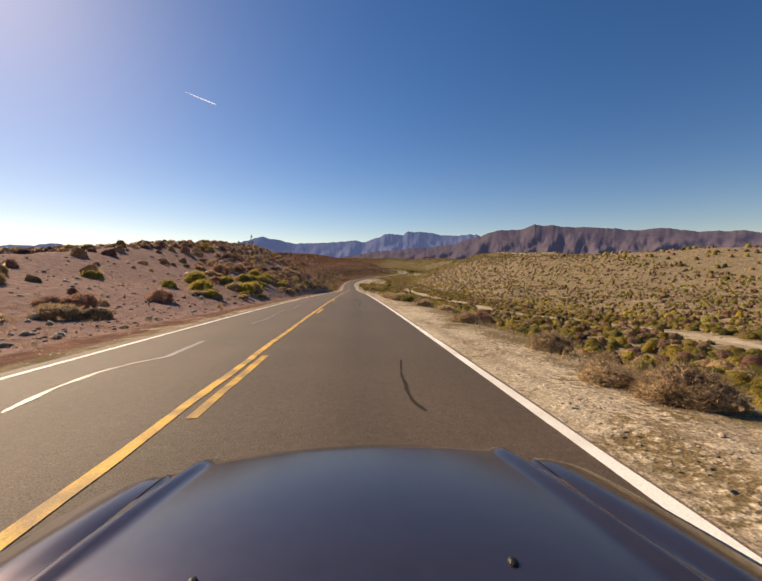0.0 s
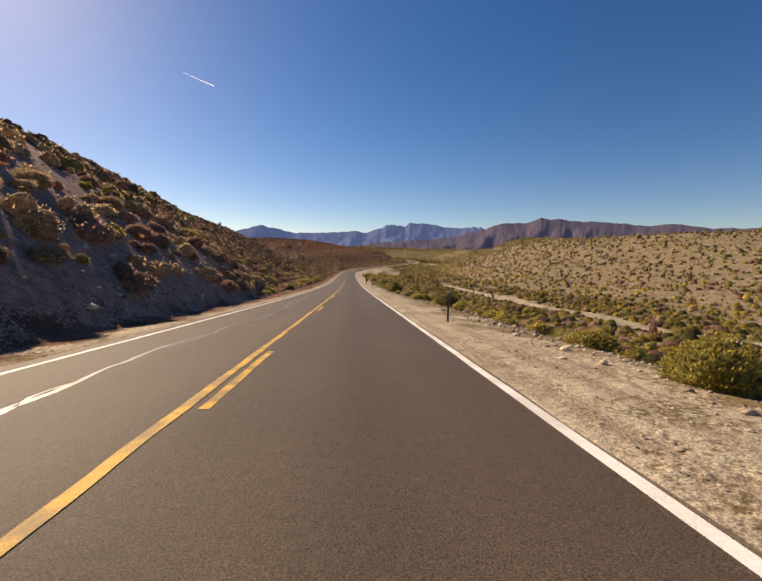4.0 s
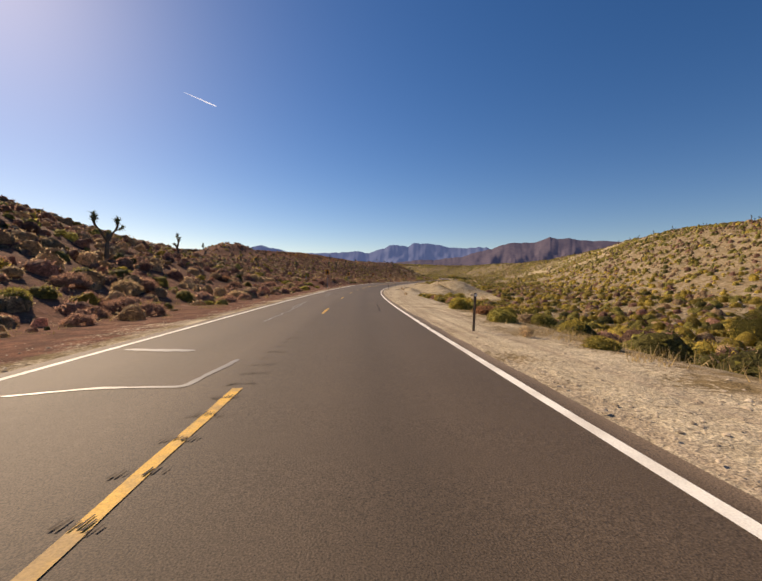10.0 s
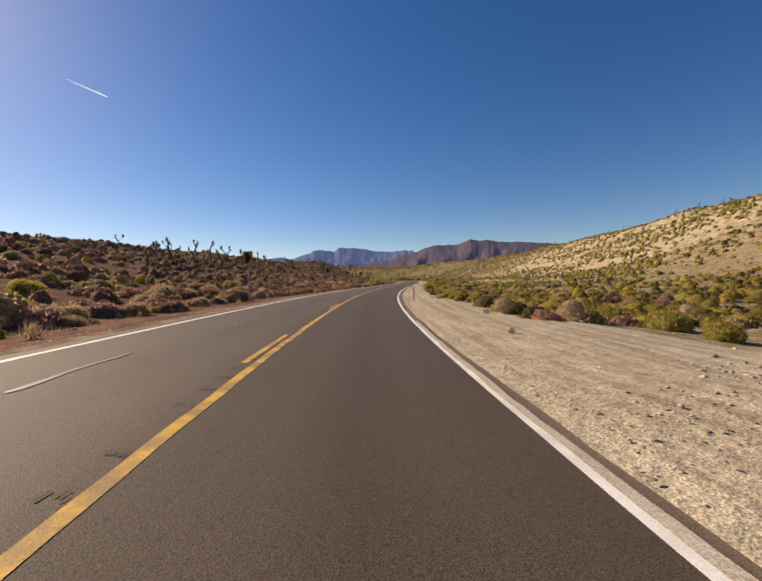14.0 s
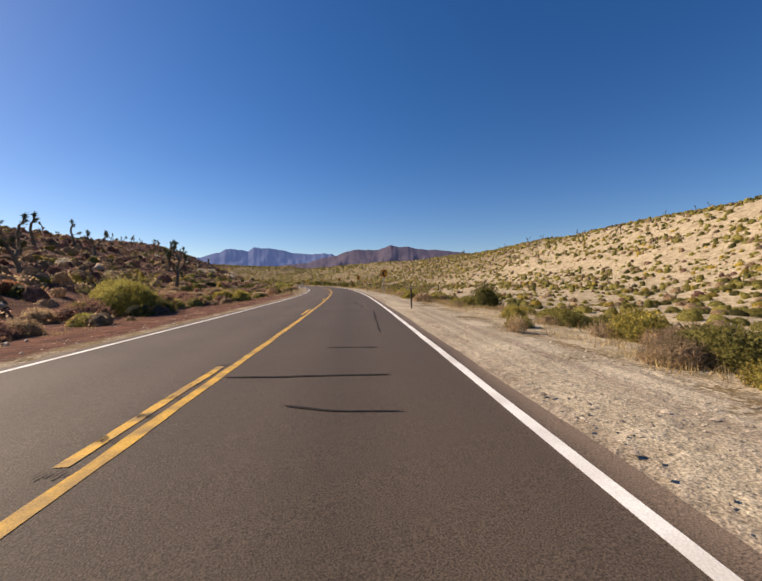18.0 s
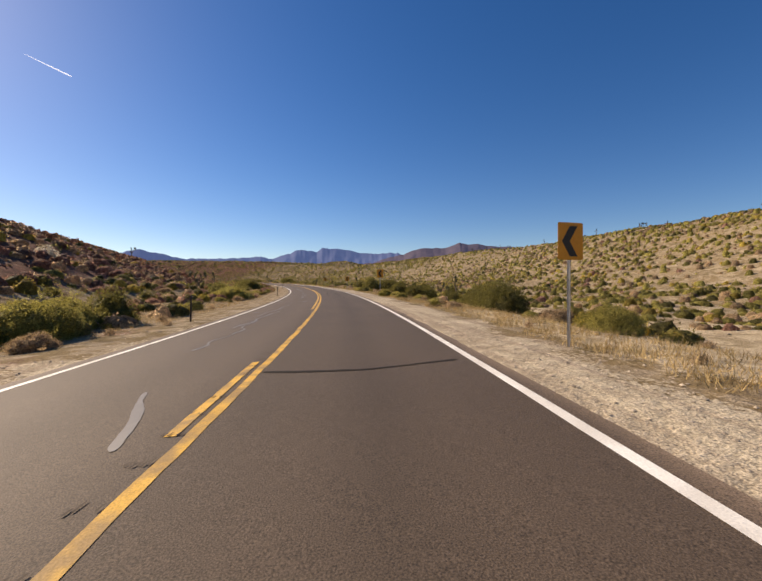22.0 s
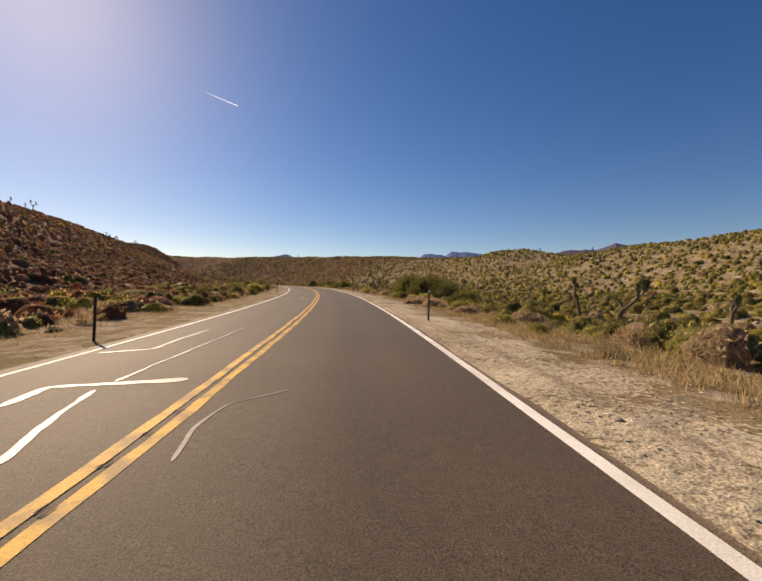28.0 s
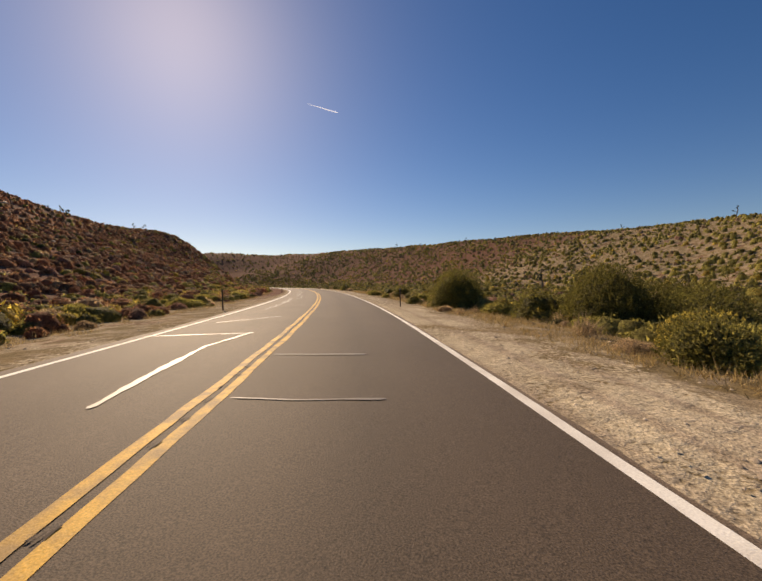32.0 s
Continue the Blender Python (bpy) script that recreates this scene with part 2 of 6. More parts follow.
# ---- materials ----
def material(name, colours, scales=(0.4, 6.0), rough=0.9, bump=0.3, bump_scale=40.0, metal=0.0, island=0.0, haze_glow=None, thin=0.0,
             spec=0.3, depth=0.02, fine=0.0, lanes=False, tone=0.0, clump_shade=0.0):
    """A procedural surface: two colours mixed by a broad and a fine noise, with a fine relief. island: how far pieces of one
    mesh differ in brightness; thin: how much light leaves let through; fine: contrast of the grain."""
    m = bpy.data.materials.new(name)
    m.use_nodes = True
    nt = m.node_tree
    nt.nodes.clear()
    node, link = nt.nodes.new, nt.links.new
    out, bsdf = node("ShaderNodeOutputMaterial"), node("ShaderNodeBsdfPrincipled")
    geo = node("ShaderNodeNewGeometry")
    mix = node("ShaderNodeMixRGB")
    mix.inputs[1].default_value, mix.inputs[2].default_value = (*colours[0], 1), (*colours[1], 1)
    sums = []
    for sc in scales:
        n = node("ShaderNodeTexNoise")
        n.inputs["Scale"].default_value, n.inputs["Detail"].default_value = sc, 4
        link(geo.outputs["Position"], n.inputs["Vector"])
        sums.append(n.outputs["Fac"])
    add = node("ShaderNodeMath")
    add.operation = "ADD"
    link(sums[0], add.inputs[0])
    link(sums[1], add.inputs[1])
    ramp = node("ShaderNodeMapRange")
    ramp.inputs["From Min"].default_value, ramp.inputs["From Max"].default_value = 0.7, 1.3
    link(add.outputs[0], ramp.inputs["Value"])
    link(ramp.outputs[0], mix.inputs[0])
    colour = mix.outputs[0]
    if len(colours) > 2:
        n = node("ShaderNodeTexNoise")
        n.inputs["Scale"].default_value, n.inputs["Detail"].default_value = scales[0] * 0.21, 3
        link(geo.outputs["Position"], n.inputs["Vector"])
        r = node("ShaderNodeMapRange")
        r.inputs["From Min"].default_value, r.inputs["From Max"].default_value = 0.42, 0.62
        link(n.outputs["Fac"], r.inputs["Value"])
        more = node("ShaderNodeMixRGB")
        more.inputs[2].default_value = (*colours[2], 1)
        link(r.outputs[0], more.inputs[0])
        link(colour, more.inputs[1])
        colour = more.outputs[0]
    if lanes:
        # rubbed wheel paths and the oily strip between them
        at = node("ShaderNodeAttribute")
        at.attribute_name = "across"
        ramp2 = node("ShaderNodeValToRGB")
        tones = ((0.0, 1.9), (0.03, 1.25), (0.06, 1.06), (0.18, 1.16), (0.30, 1.0), (0.41, 1.14), (0.48, 0.98), (0.56, 0.94), (0.64, 1.0), (0.725, 0.80), (0.81, 0.98), (0.94, 0.92), (0.968, 1.2), (1.0, 2.2))
        ramp2.color_ramp.elements[0].position, ramp2.color_ramp.elements[1].position = 0.0, 1.0
        for p, v in tones[1:-1]:
            ramp2.color_ramp.elements.new(p)
        for e, (p, v) in zip(ramp2.color_ramp.elements, tones):
            w = 0.8 * v * (1 - 0.04 * max(0, v - 1.2))
            e.color = (w, w * 0.98, w * 0.95, 1)
        wob = node("ShaderNodeMath")
        wob.operation = "MULTIPLY_ADD"
        wob.inputs[1].default_value = 0.05
        link(sums[0], wob.inputs[0])
        mid = node("ShaderNodeMath")
        mid.operation = "SUBTRACT"
        mid.inputs[1].default_value = 0.025
        link(at.outputs["Fac"], mid.inputs[0])
        link(mid.outputs[0], wob.inputs[2])
        link(wob.outputs[0], ramp2.inputs[0])
        by0 = node("ShaderNodeMixRGB")
        by0.blend_type = "MULTIPLY"
        by0.inputs[0].default_value = 1
        link(colour, by0.inputs[1])
        link(ramp2.outputs[0], by0.inputs[2])
        colour = by0.outputs[0]
    grain = node("ShaderNodeTexNoise")
    grain.inputs["Scale"].default_value, grain.inputs["Detail"].default_value = bump_scale, 3
    link(geo.outputs["Position"], grain.inputs["Vector"])
    if fine:
        r = node("ShaderNodeMapRange")
        r.inputs["From Min"].default_value, r.inputs["From Max"].default_value = 0.3, 0.7
        r.inputs["To Min"].default_value, r.inputs["To Max"].default_value = 1 - fine, 1 + fine
        link(grain.outputs["Fac"], r.inputs["Value"])
        by = node("ShaderNodeVectorMath")
        by.operation = "SCALE"
        link(colour, by.inputs[0])
        link(r.outputs[0], by.inputs["Scale"])
        colour = by.outputs[0]
    # hollows between leaf clumps get a darker colour in place of shade
    if clump_shade:
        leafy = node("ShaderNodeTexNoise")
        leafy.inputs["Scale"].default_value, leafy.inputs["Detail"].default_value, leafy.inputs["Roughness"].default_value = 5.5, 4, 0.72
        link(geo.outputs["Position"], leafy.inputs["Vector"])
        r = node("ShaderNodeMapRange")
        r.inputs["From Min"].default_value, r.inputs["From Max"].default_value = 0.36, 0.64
        r.inputs["To Min"].default_value, r.inputs["To Max"].default_value = 1 - clump_shade, 1 + clump_shade * 0.8
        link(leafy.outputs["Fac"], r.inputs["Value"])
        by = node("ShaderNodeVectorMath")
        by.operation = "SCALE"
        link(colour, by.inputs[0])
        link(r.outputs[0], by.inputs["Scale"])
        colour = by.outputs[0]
    if tone:
        at = node("ShaderNodeAttribute")
        at.attribute_name = "tone"
        r = node("ShaderNodeMapRange")
        r.inputs["To Min"].default_value, r.inputs["To Max"].default_value = 1 - tone, 1 + tone
        link(at.outputs["Fac"], r.inputs["Value"])
        by = node("ShaderNodeVectorMath")
        by.operation = "SCALE"
        link(colour, by.inputs[0])
        link(r.outputs[0], by.inputs["Scale"])
        colour = by.outputs[0]
    if island:
        r = node("ShaderNodeMapRange")
        r.inputs["To Min"].default_value, r.inputs["To Max"].default_value = 1 - island, 1 + island
        link(geo.outputs["Random Per Island"], r.inputs["Value"])
        by = node("ShaderNodeVectorMath")
        by.operation = "SCALE"
        link(colour, by.inputs[0])
        link(r.outputs[0], by.inputs["Scale"])
        info = node("ShaderNodeObjectInfo")
        r2 = node("ShaderNodeMapRange")
        r2.inputs["To Min"].default_value, r2.inputs["To Max"].default_value = 0.8, 1.2
        link(info.outputs["Random"], r2.inputs["Value"])
        by2 = node("ShaderNodeVectorMath")
        by2.operation = "SCALE"
        link(by.outputs[0], by2.inputs[0])
        link(r2.outputs[0], by2.inputs["Scale"])
        colour = by2.outputs[0]
    link(colour, bsdf.inputs["Base Color"])
    bsdf.inputs["Roughness"].default_value, bsdf.inputs["Metallic"].default_value = rough, metal
    bsdf.inputs["Specular IOR Level"].default_value = spec
    if bump:
        b = node("ShaderNodeBump")
        b.inputs["Strength"].default_value, b.inputs["Distance"].default_value = bump, depth
        link(grain.outputs["Fac"], b.inputs["Height"])
        link(b.outputs[0], bsdf.inputs["Normal"])
        if clump_shade:
            c = node("ShaderNodeBump")
            c.inputs["Strength"].default_value, c.inputs["Distance"].default_value = 0.9, 0.22
            link(leafy.outputs["Fac"], c.inputs["Height"])
            link(c.outputs[0], b.inputs["Normal"])
    # an even glow of the far rock imitates the haze before it
    if haze_glow:
        bsdf.inputs["Emission Color"].default_value, bsdf.inputs["Emission Strength"].default_value = (*haze_glow, 1), 1.0
    surface = bsdf.outputs[0]
    if thin:
        tr, mx = node("ShaderNodeBsdfTranslucent"), node("ShaderNodeMixShader")
        mx.inputs[0].default_value = thin
        link(colour, tr.inputs["Color"])
        link(surface, mx.inputs[1])
        link(tr.outputs[0], mx.inputs[2])
        surface = mx.outputs[0]
    link(surface, out.inputs["Surface"])
    return m


def ground_material():
    """Soil, gravel and scree laid over one another with ragged borders, each grained and stained."""
    m = bpy.data.materials.new("desert_ground")
    m.use_nodes = True
    nt = m.node_tree
    node, link = nt.nodes.new, nt.links.new
    bsdf = nt.nodes["Principled BSDF"]
    bsdf.inputs["Roughness"].default_value, bsdf.inputs["Specular IOR Level"].default_value = 0.95, 0.03
    geo = node("ShaderNodeNewGeometry")

    def noise(scale, detail=4):
        n = node("ShaderNodeTexNoise")
        n.inputs["Scale"].default_value, n.inputs["Detail"].default_value = scale, detail
        link(geo.outputs["Position"], n.inputs["Vector"])
        return n.outputs["Fac"]

    def scaled(value, lo, hi, a=0.0, b=1.0):
        r = node("ShaderNodeMapRange")
        for k, q in (("From Min", lo), ("From Max", hi), ("To Min", a), ("To Max", b)):
            r.inputs[k].default_value = q
        link(value, r.inputs["Value"])
        return r.outputs[0]

    def blend(fac, a, b):
        x = node("ShaderNodeMixRGB")
        link(fac, x.inputs[0])
        for k, c in ((1, a), (2, b)):
            if isinstance(c, tuple):
                x.inputs[k].default_value = (*c, 1)
            else:
                link(c, x.inputs[k])
        return x.outputs[0]

    broad, patch, lump, grain, speck = noise(0.12), noise(0.55), noise(2.6), noise(13.0, 3), noise(48.0, 3)
    stain, pat, lum = scaled(broad, .38, .62), scaled(patch, .35, .65), scaled(lump, .32, .68)
    soil = blend(stain, blend(lum, (0.23, 0.175, 0.11), (0.44, 0.355, 0.235)), blend(pat, (0.24, 0.185, 0.12), (0.44, 0.36, 0.245)))
    # scree: reddish rock, its colour also set darker for slopes turned from the sun
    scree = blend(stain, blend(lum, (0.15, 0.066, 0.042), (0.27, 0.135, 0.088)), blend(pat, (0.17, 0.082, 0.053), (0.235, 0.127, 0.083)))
    sandy = blend(lum, (0.38, 0.30, 0.185), (0.58, 0.475, 0.32))
    gravel = blend(stain, blend(lum, (0.35, 0.285, 0.195), (0.54, 0.455, 0.32)), blend(pat, (0.38, 0.315, 0.218), (0.58, 0.49, 0.345)))
    # wheel tracks and washed streaks that run with the road
    here = node("ShaderNodeCombineXYZ")
    for k, name, by in ((0, "station", 0.09), (1, "side", 2.3)):
        at = node("ShaderNodeAttribute")
        at.attribute_name = name
        times = node("ShaderNodeMath")
        times.operation = "MULTIPLY"
        times.inputs[1].default_value = by
        link(at.outputs["Fac"], times.inputs[0])
        link(times.outputs[0], here.inputs[k])
    rut = node("ShaderNodeTexNoise")
    rut.inputs["Scale"].default_value, rut.inputs["Detail"].default_value = 1.0, 4
    link(here.outputs[0], rut.inputs["Vector"])
    gravel = blend(scaled(rut.outputs["Fac"], .46, .62, 0.0, .75), gravel, blend(lum, (0.26, 0.20, 0.14), (0.38, 0.30, 0.22)))
    bank = blend(lum, (0.215, 0.13, 0.105), (0.34, 0.225, 0.185))

    def weight(name):
        at = node("ShaderNodeAttribute")
        at.attribute_name = name
        add = node("ShaderNodeMath")
        add.operation = "ADD"
        link(at.outputs["Fac"], add.inputs[0])
        both = node("ShaderNodeMath")
        both.operation = "ADD"
        link(scaled(patch, .3, .7, -.3, .3), both.inputs[0])
        link(scaled(grain, .3, .7, -.22, .22), both.inputs[1])
        link(both.outputs[0], add.inputs[1])
        return scaled(add.outputs[0], .42, .58)

    litter = scaled(noise(1.5, 6), .42, .56, 0.0, .9)
    dry = blend(scaled(noise(0.3, 3), .4, .6), (0.17, 0.125, 0.06), (0.24, 0.17, 0.085))
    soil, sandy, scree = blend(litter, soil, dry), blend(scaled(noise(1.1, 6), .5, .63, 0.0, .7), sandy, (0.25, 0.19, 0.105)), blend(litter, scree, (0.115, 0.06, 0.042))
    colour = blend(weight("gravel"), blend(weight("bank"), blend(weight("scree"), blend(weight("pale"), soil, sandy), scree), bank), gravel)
    for fac in (scaled(grain, .3, .7, .8, 1.2), scaled(speck, .32, .68, .5, 1.5)):
        by = node("ShaderNodeVectorMath")
        by.operation = "SCALE"
        link(colour, by.inputs[0])
        link(fac, by.inputs["Scale"])
        colour = by.outputs[0]
    link(colour, bsdf.inputs["Base Color"])
    normal = None
    for h, strength, depth in ((lump, .5, .12), (grain, .6, .035), (speck, .7, .012)):
        b = node("ShaderNodeBump")
        b.inputs["Strength"].default_value, b.inputs["Distance"].default_value = strength, depth
        link(h, b.inputs["Height"])
        if normal:
            link(normal, b.inputs["Normal"])
        normal = b.outputs[0]
    link(normal, bsdf.inputs["Normal"])
    return m


GROUND = ground_material()
ASPHALT = material("asphalt", [(0.098, 0.072, 0.05), (0.144, 0.106, 0.074), (0.12, 0.088, 0.062)], (0.35, 13.0), 0.76, 0.7, 90.0, fine=0.6, depth=0.005, spec=0.3, lanes=True)
WHITE = material("white_road_paint", [(0.84, 0.81, 0.72), (0.90, 0.88, 0.80), (0.70, 0.66, 0.58)], (7.0, 40.0), 0.7, 0.5, 70.0, fine=0.12, depth=0.006)
DUST = material("pale_road_dust", [(0.42, 0.35, 0.26), (0.60, 0.52, 0.41)], (3.0, 30.0), 0.95, 0.5, 60.0, fine=0.3, depth=0.006, spec=0.1)
YELLOW = material("yellow_road_paint", [(0.64, 0.36, 0.045), (0.78, 0.46, 0.075), (0.36, 0.225, 0.075)], (14.0, 50.0), 0.7, 0.5, 70.0, fine=0.2, depth=0.006)
TAR = material("crack_sealant", [(0.030, 0.025, 0.021), (0.048, 0.040, 0.033)], (0.7, 9.0), 0.8, 0.3, 60.0, spec=0.08, depth=0.004)
# two paler, glossier copies of the sealant: sun glint put into the base colour
TAR_GLINT = material("smooth_sealant", [(0.09, 0.075, 0.06), (0.13, 0.11, 0.09)], (0.7, 9.0), 0.55, 0.15, 60.0, spec=1.0, depth=0.003)
TAR_FAINT_GLINT = material("rubbed_sealant", [(0.12, 0.10, 0.08), (0.20, 0.17, 0.14)], (0.7, 9.0), 0.6, 0.15, 60.0, spec=0.55, depth=0.003)
STONE = material("loose_stone", [(0.27, 0.21, 0.155), (0.50, 0.42, 0.31)], (0.7, 9.0), 0.95, 0.5, 30.0, island=0.5)
ROCK = material("brown_rock", [(0.13, 0.075, 0.055), (0.27, 0.17, 0.125)], (0.7, 9.0), 0.95, 0.5, 30.0, island=0.5, spec=0.1)
OLIVE = material("olive_foliage", [(0.28, 0.248, 0.062), (0.45, 0.39, 0.108)], (0.6, 5.0), 0.8, 0.4, 22.0, fine=0.4, depth=0.03, island=0.25, tone=0.3, clump_shade=0.42, thin=0.55)
GREEN = material("creosote_foliage", [(0.135, 0.125, 0.032), (0.23, 0.20, 0.055)], (0.6, 5.0), 0.7, 0.4, 22.0, fine=0.4, depth=0.03, island=0.25, tone=0.3, clump_shade=0.42, thin=0.55)
GOLD = material("yellow_foliage", [(0.42, 0.32, 0.06), (0.60, 0.455, 0.10)], (0.6, 5.0), 0.8, 0.4, 22.0, fine=0.4, depth=0.03, island=0.25, tone=0.3, clump_shade=0.42, thin=0.55)
TAN = material("dry_foliage", [(0.40, 0.275, 0.155), (0.58, 0.43, 0.26)], (0.6, 5.0), 0.9, 0.4, 22.0, fine=0.4, depth=0.03, island=0.25, tone=0.3, clump_shade=0.42, thin=0.55)
RUST = material("rust_foliage", [(0.30, 0.145, 0.075), (0.43, 0.225, 0.12)], (0.6, 5.0), 0.9, 0.4, 22.0, fine=0.4, depth=0.03, island=0.25, tone=0.3, clump_shade=0.42, thin=0.55)
PALE_SPINE = material("pale_spines", [(0.62, 0.55, 0.40), (0.80, 0.73, 0.56)], (0.6, 5.0), 0.8, 0.3, 22.0, island=0.2, thin=0.5)
GREY = material("grey_twigs", [(0.32, 0.178, 0.125), (0.49, 0.292, 0.208)], (0.6, 5.0), 0.9, 0.4, 22.0, fine=0.4, depth=0.03, island=0.25, tone=0.3, clump_shade=0.42, thin=0.55)
BARK = material("shaggy_bark", [(0.10, 0.075, 0.05), (0.19, 0.15, 0.105)], (2.0, 14.0), 0.95, 0.8, 30.0)
SPIKE = material("yucca_blades", [(0.075, 0.085, 0.035), (0.13, 0.135, 0.06)], (0.8, 6.0), 0.6, 0, island=0.4, thin=0.15)
POST = material("weathered_steel", [(0.075, 0.055, 0.042), (0.13, 0.10, 0.08)], (3.0, 20.0), 0.6, 0.3, 60.0, metal=0.4)
PALE = material("galvanised_steel", [(0.32, 0.31, 0.29), (0.45, 0.44, 0.42)], (3.0, 20.0), 0.45, 0.2, 60.0, metal=0.6)
SIGN_YELLOW = material("amber_sign_sheet", [(0.62, 0.25, 0.012), (0.70, 0.30, 0.02)], (1.0, 12.0), 0.4, 0.05, 60.0)
SIGN_BLACK = material("black_sign_sheet", [(0.012, 0.012, 0.012), (0.025, 0.024, 0.022)], (1.0, 12.0), 0.4, 0.05, 60.0)
SIGN_BACK = material("bare_aluminium", [(0.36, 0.36, 0.35), (0.46, 0.46, 0.45)], (1.0, 12.0), 0.4, 0.1, 60.0, metal=0.7)
REFLECTOR = material("white_reflector", [(0.6, 0.6, 0.58), (0.7, 0.7, 0.68)], (3.0, 20.0), 0.3, 0.1, 200.0)
# distance haze is put into both rock colours: bluish base plus a faint glow
FAR_BLUE = material("hazy_far_rock", [(0.095, 0.105, 0.17), (0.13, 0.14, 0.20)], (0.002, 0.012), 1.0, 0, spec=0, haze_glow=(0.05, 0.075, 0.155))
FAR_NEAR = material("brown_hill_rock", [(0.085, 0.068, 0.085), (0.135, 0.108, 0.118)], (0.004, 0.03), 1.0, 0, spec=0, haze_glow=(0.018, 0.021, 0.042))
GRASS = material("straw_grass", [(0.44, 0.31, 0.13), (0.60, 0.45, 0.22)], (0.6, 5.0), 0.9, 0, island=0.4, thin=0.3)
PAINT_BRIGHT = material("fresh_survey_spray", [(0.78, 0.17, 0.07), (0.70, 0.20, 0.10), (0.45, 0.22, 0.14)], (9.0, 40.0), 0.8, 0.2, 70.0)
PAINT_RED = material("survey_spray", [(0.62, 0.42, 0.34), (0.55, 0.40, 0.32), (0.42, 0.34, 0.28)], (9.0, 40.0), 0.8, 0.2, 70.0)

# ---- tools for meshes ----
def mesh_from(name, verts, faces, mat, smooth=False):
    me = bpy.data.meshes.new(name)
    me.from_pydata(np.asarray(verts, float).tolist() if not isinstance(verts, list) else verts, [], faces if isinstance(faces, list) else np.asarray(faces).tolist())
    if smooth:
        me.shade_smooth()
    me.materials.append(mat)
    return me


def thing(name, label, category, group="", kind="", data=None):
    return tagged(new(name, data), label, category, group, kind)


def part(name, data, parent, label=""):
    ob = new(name, data)
    ob.parent = parent
    return tagged(ob, label)


# ---- ground: one sheet ----
def build_ground():
    ss = np.concatenate([[-2500, -1200, -600, -350, -200, -120, -80, -60], np.arange(-50, 900, 2.0), np.arange(900, 1200, 6.0),
                         np.arange(1200, 1590, 15.0), [1700, 1900, 2200, 2600, 3200, 4000, 5200]])
    one = np.concatenate([np.arange(0, 10, 0.5), np.arange(10, 30, 1.0), np.arange(30, 80, 2.5), np.arange(80, 200, 8.0),
                          np.arange(200, 600, 40.0), [600, 700, 850, 1100, 1500, 2200, 3200, 4600]])
    dd = np.concatenate([EDGE_L - one[::-1], [CENTRE], EDGE_R + one])
    S, D = np.meshgrid(ss, dd, indexing="ij")
    x, y, z = ground_at(S, D)
    n, m = S.shape
    i = np.arange(n * m).reshape(n, m)
    z = z - np.where((D > EDGE_L - 0.1) & (D < EDGE_R + 0.1), 0.05, 0.0)
    faces = np.stack([i[:-1, :-1], i[:-1, 1:], i[1:, 1:], i[1:, :-1]], -1).reshape(-1, 4)
    me = mesh_from("ground", np.stack([x, y, z], -1).reshape(-1, 3), faces, GROUND, True)
    # where gravel and reddish scree lie, as soft weights; scree also carries the slopes' shade
    turnout = verge(S) - EDGE_R + 0.45 * rough_field(S, S * 0, 25, 8)
    stony = np.where(D > 0, 1 - np.clip((D - EDGE_R - turnout) / 2.4 + 0.5, 0, 1), 1 - np.clip((EDGE_L - D) / 1.6, 0, 1) * 0.8)
    stony = np.where(D < 0, stony * np.interp(S, [0, 120, 220, 300], [0.42, 0.72, 0.72, 0.42]), stony)
    stony = np.maximum(stony, np.clip(1.3 - np.abs(D - 32 - 3 * rough_field(S, S * 0, 40, 9)) / 2.6, 0, 1) * np.clip((250 - S) / 30, 0, 1))
    stony = stony * np.where(D > 0, np.interp(S, [100, 160, 230, 250, 290, 310, 610, 690], [.74, .9, .9, .76, .76, 1, 1, .7]), 1)
    heaps = np.clip((D - 5.0) / 1.5, 0, 1) * np.clip((S - 312) / 5, 0, 1) * np.clip((350 - S) / 5, 0, 1) * np.clip((26 - D) / 4, 0, 1)
    stony = stony * (1 - 0.75 * heaps)
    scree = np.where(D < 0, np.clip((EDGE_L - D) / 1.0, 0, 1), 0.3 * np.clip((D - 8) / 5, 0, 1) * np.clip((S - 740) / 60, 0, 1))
    bank = np.where(D < 0, np.clip((EDGE_L - D - 1) / 2, 0, 1) * np.clip((160 - S) / 40, 0, 1) * np.clip((40 + D) / 15, 0, 1), 0)
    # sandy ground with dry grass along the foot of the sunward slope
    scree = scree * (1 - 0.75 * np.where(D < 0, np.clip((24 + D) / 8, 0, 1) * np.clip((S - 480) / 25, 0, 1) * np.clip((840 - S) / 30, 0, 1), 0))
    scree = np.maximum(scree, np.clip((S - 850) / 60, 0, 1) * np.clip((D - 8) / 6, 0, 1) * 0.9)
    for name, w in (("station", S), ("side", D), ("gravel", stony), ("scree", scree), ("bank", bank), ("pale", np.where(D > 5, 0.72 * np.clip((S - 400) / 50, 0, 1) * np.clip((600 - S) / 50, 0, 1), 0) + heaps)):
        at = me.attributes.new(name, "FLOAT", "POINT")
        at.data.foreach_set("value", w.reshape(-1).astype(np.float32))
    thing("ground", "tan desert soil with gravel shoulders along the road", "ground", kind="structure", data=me)


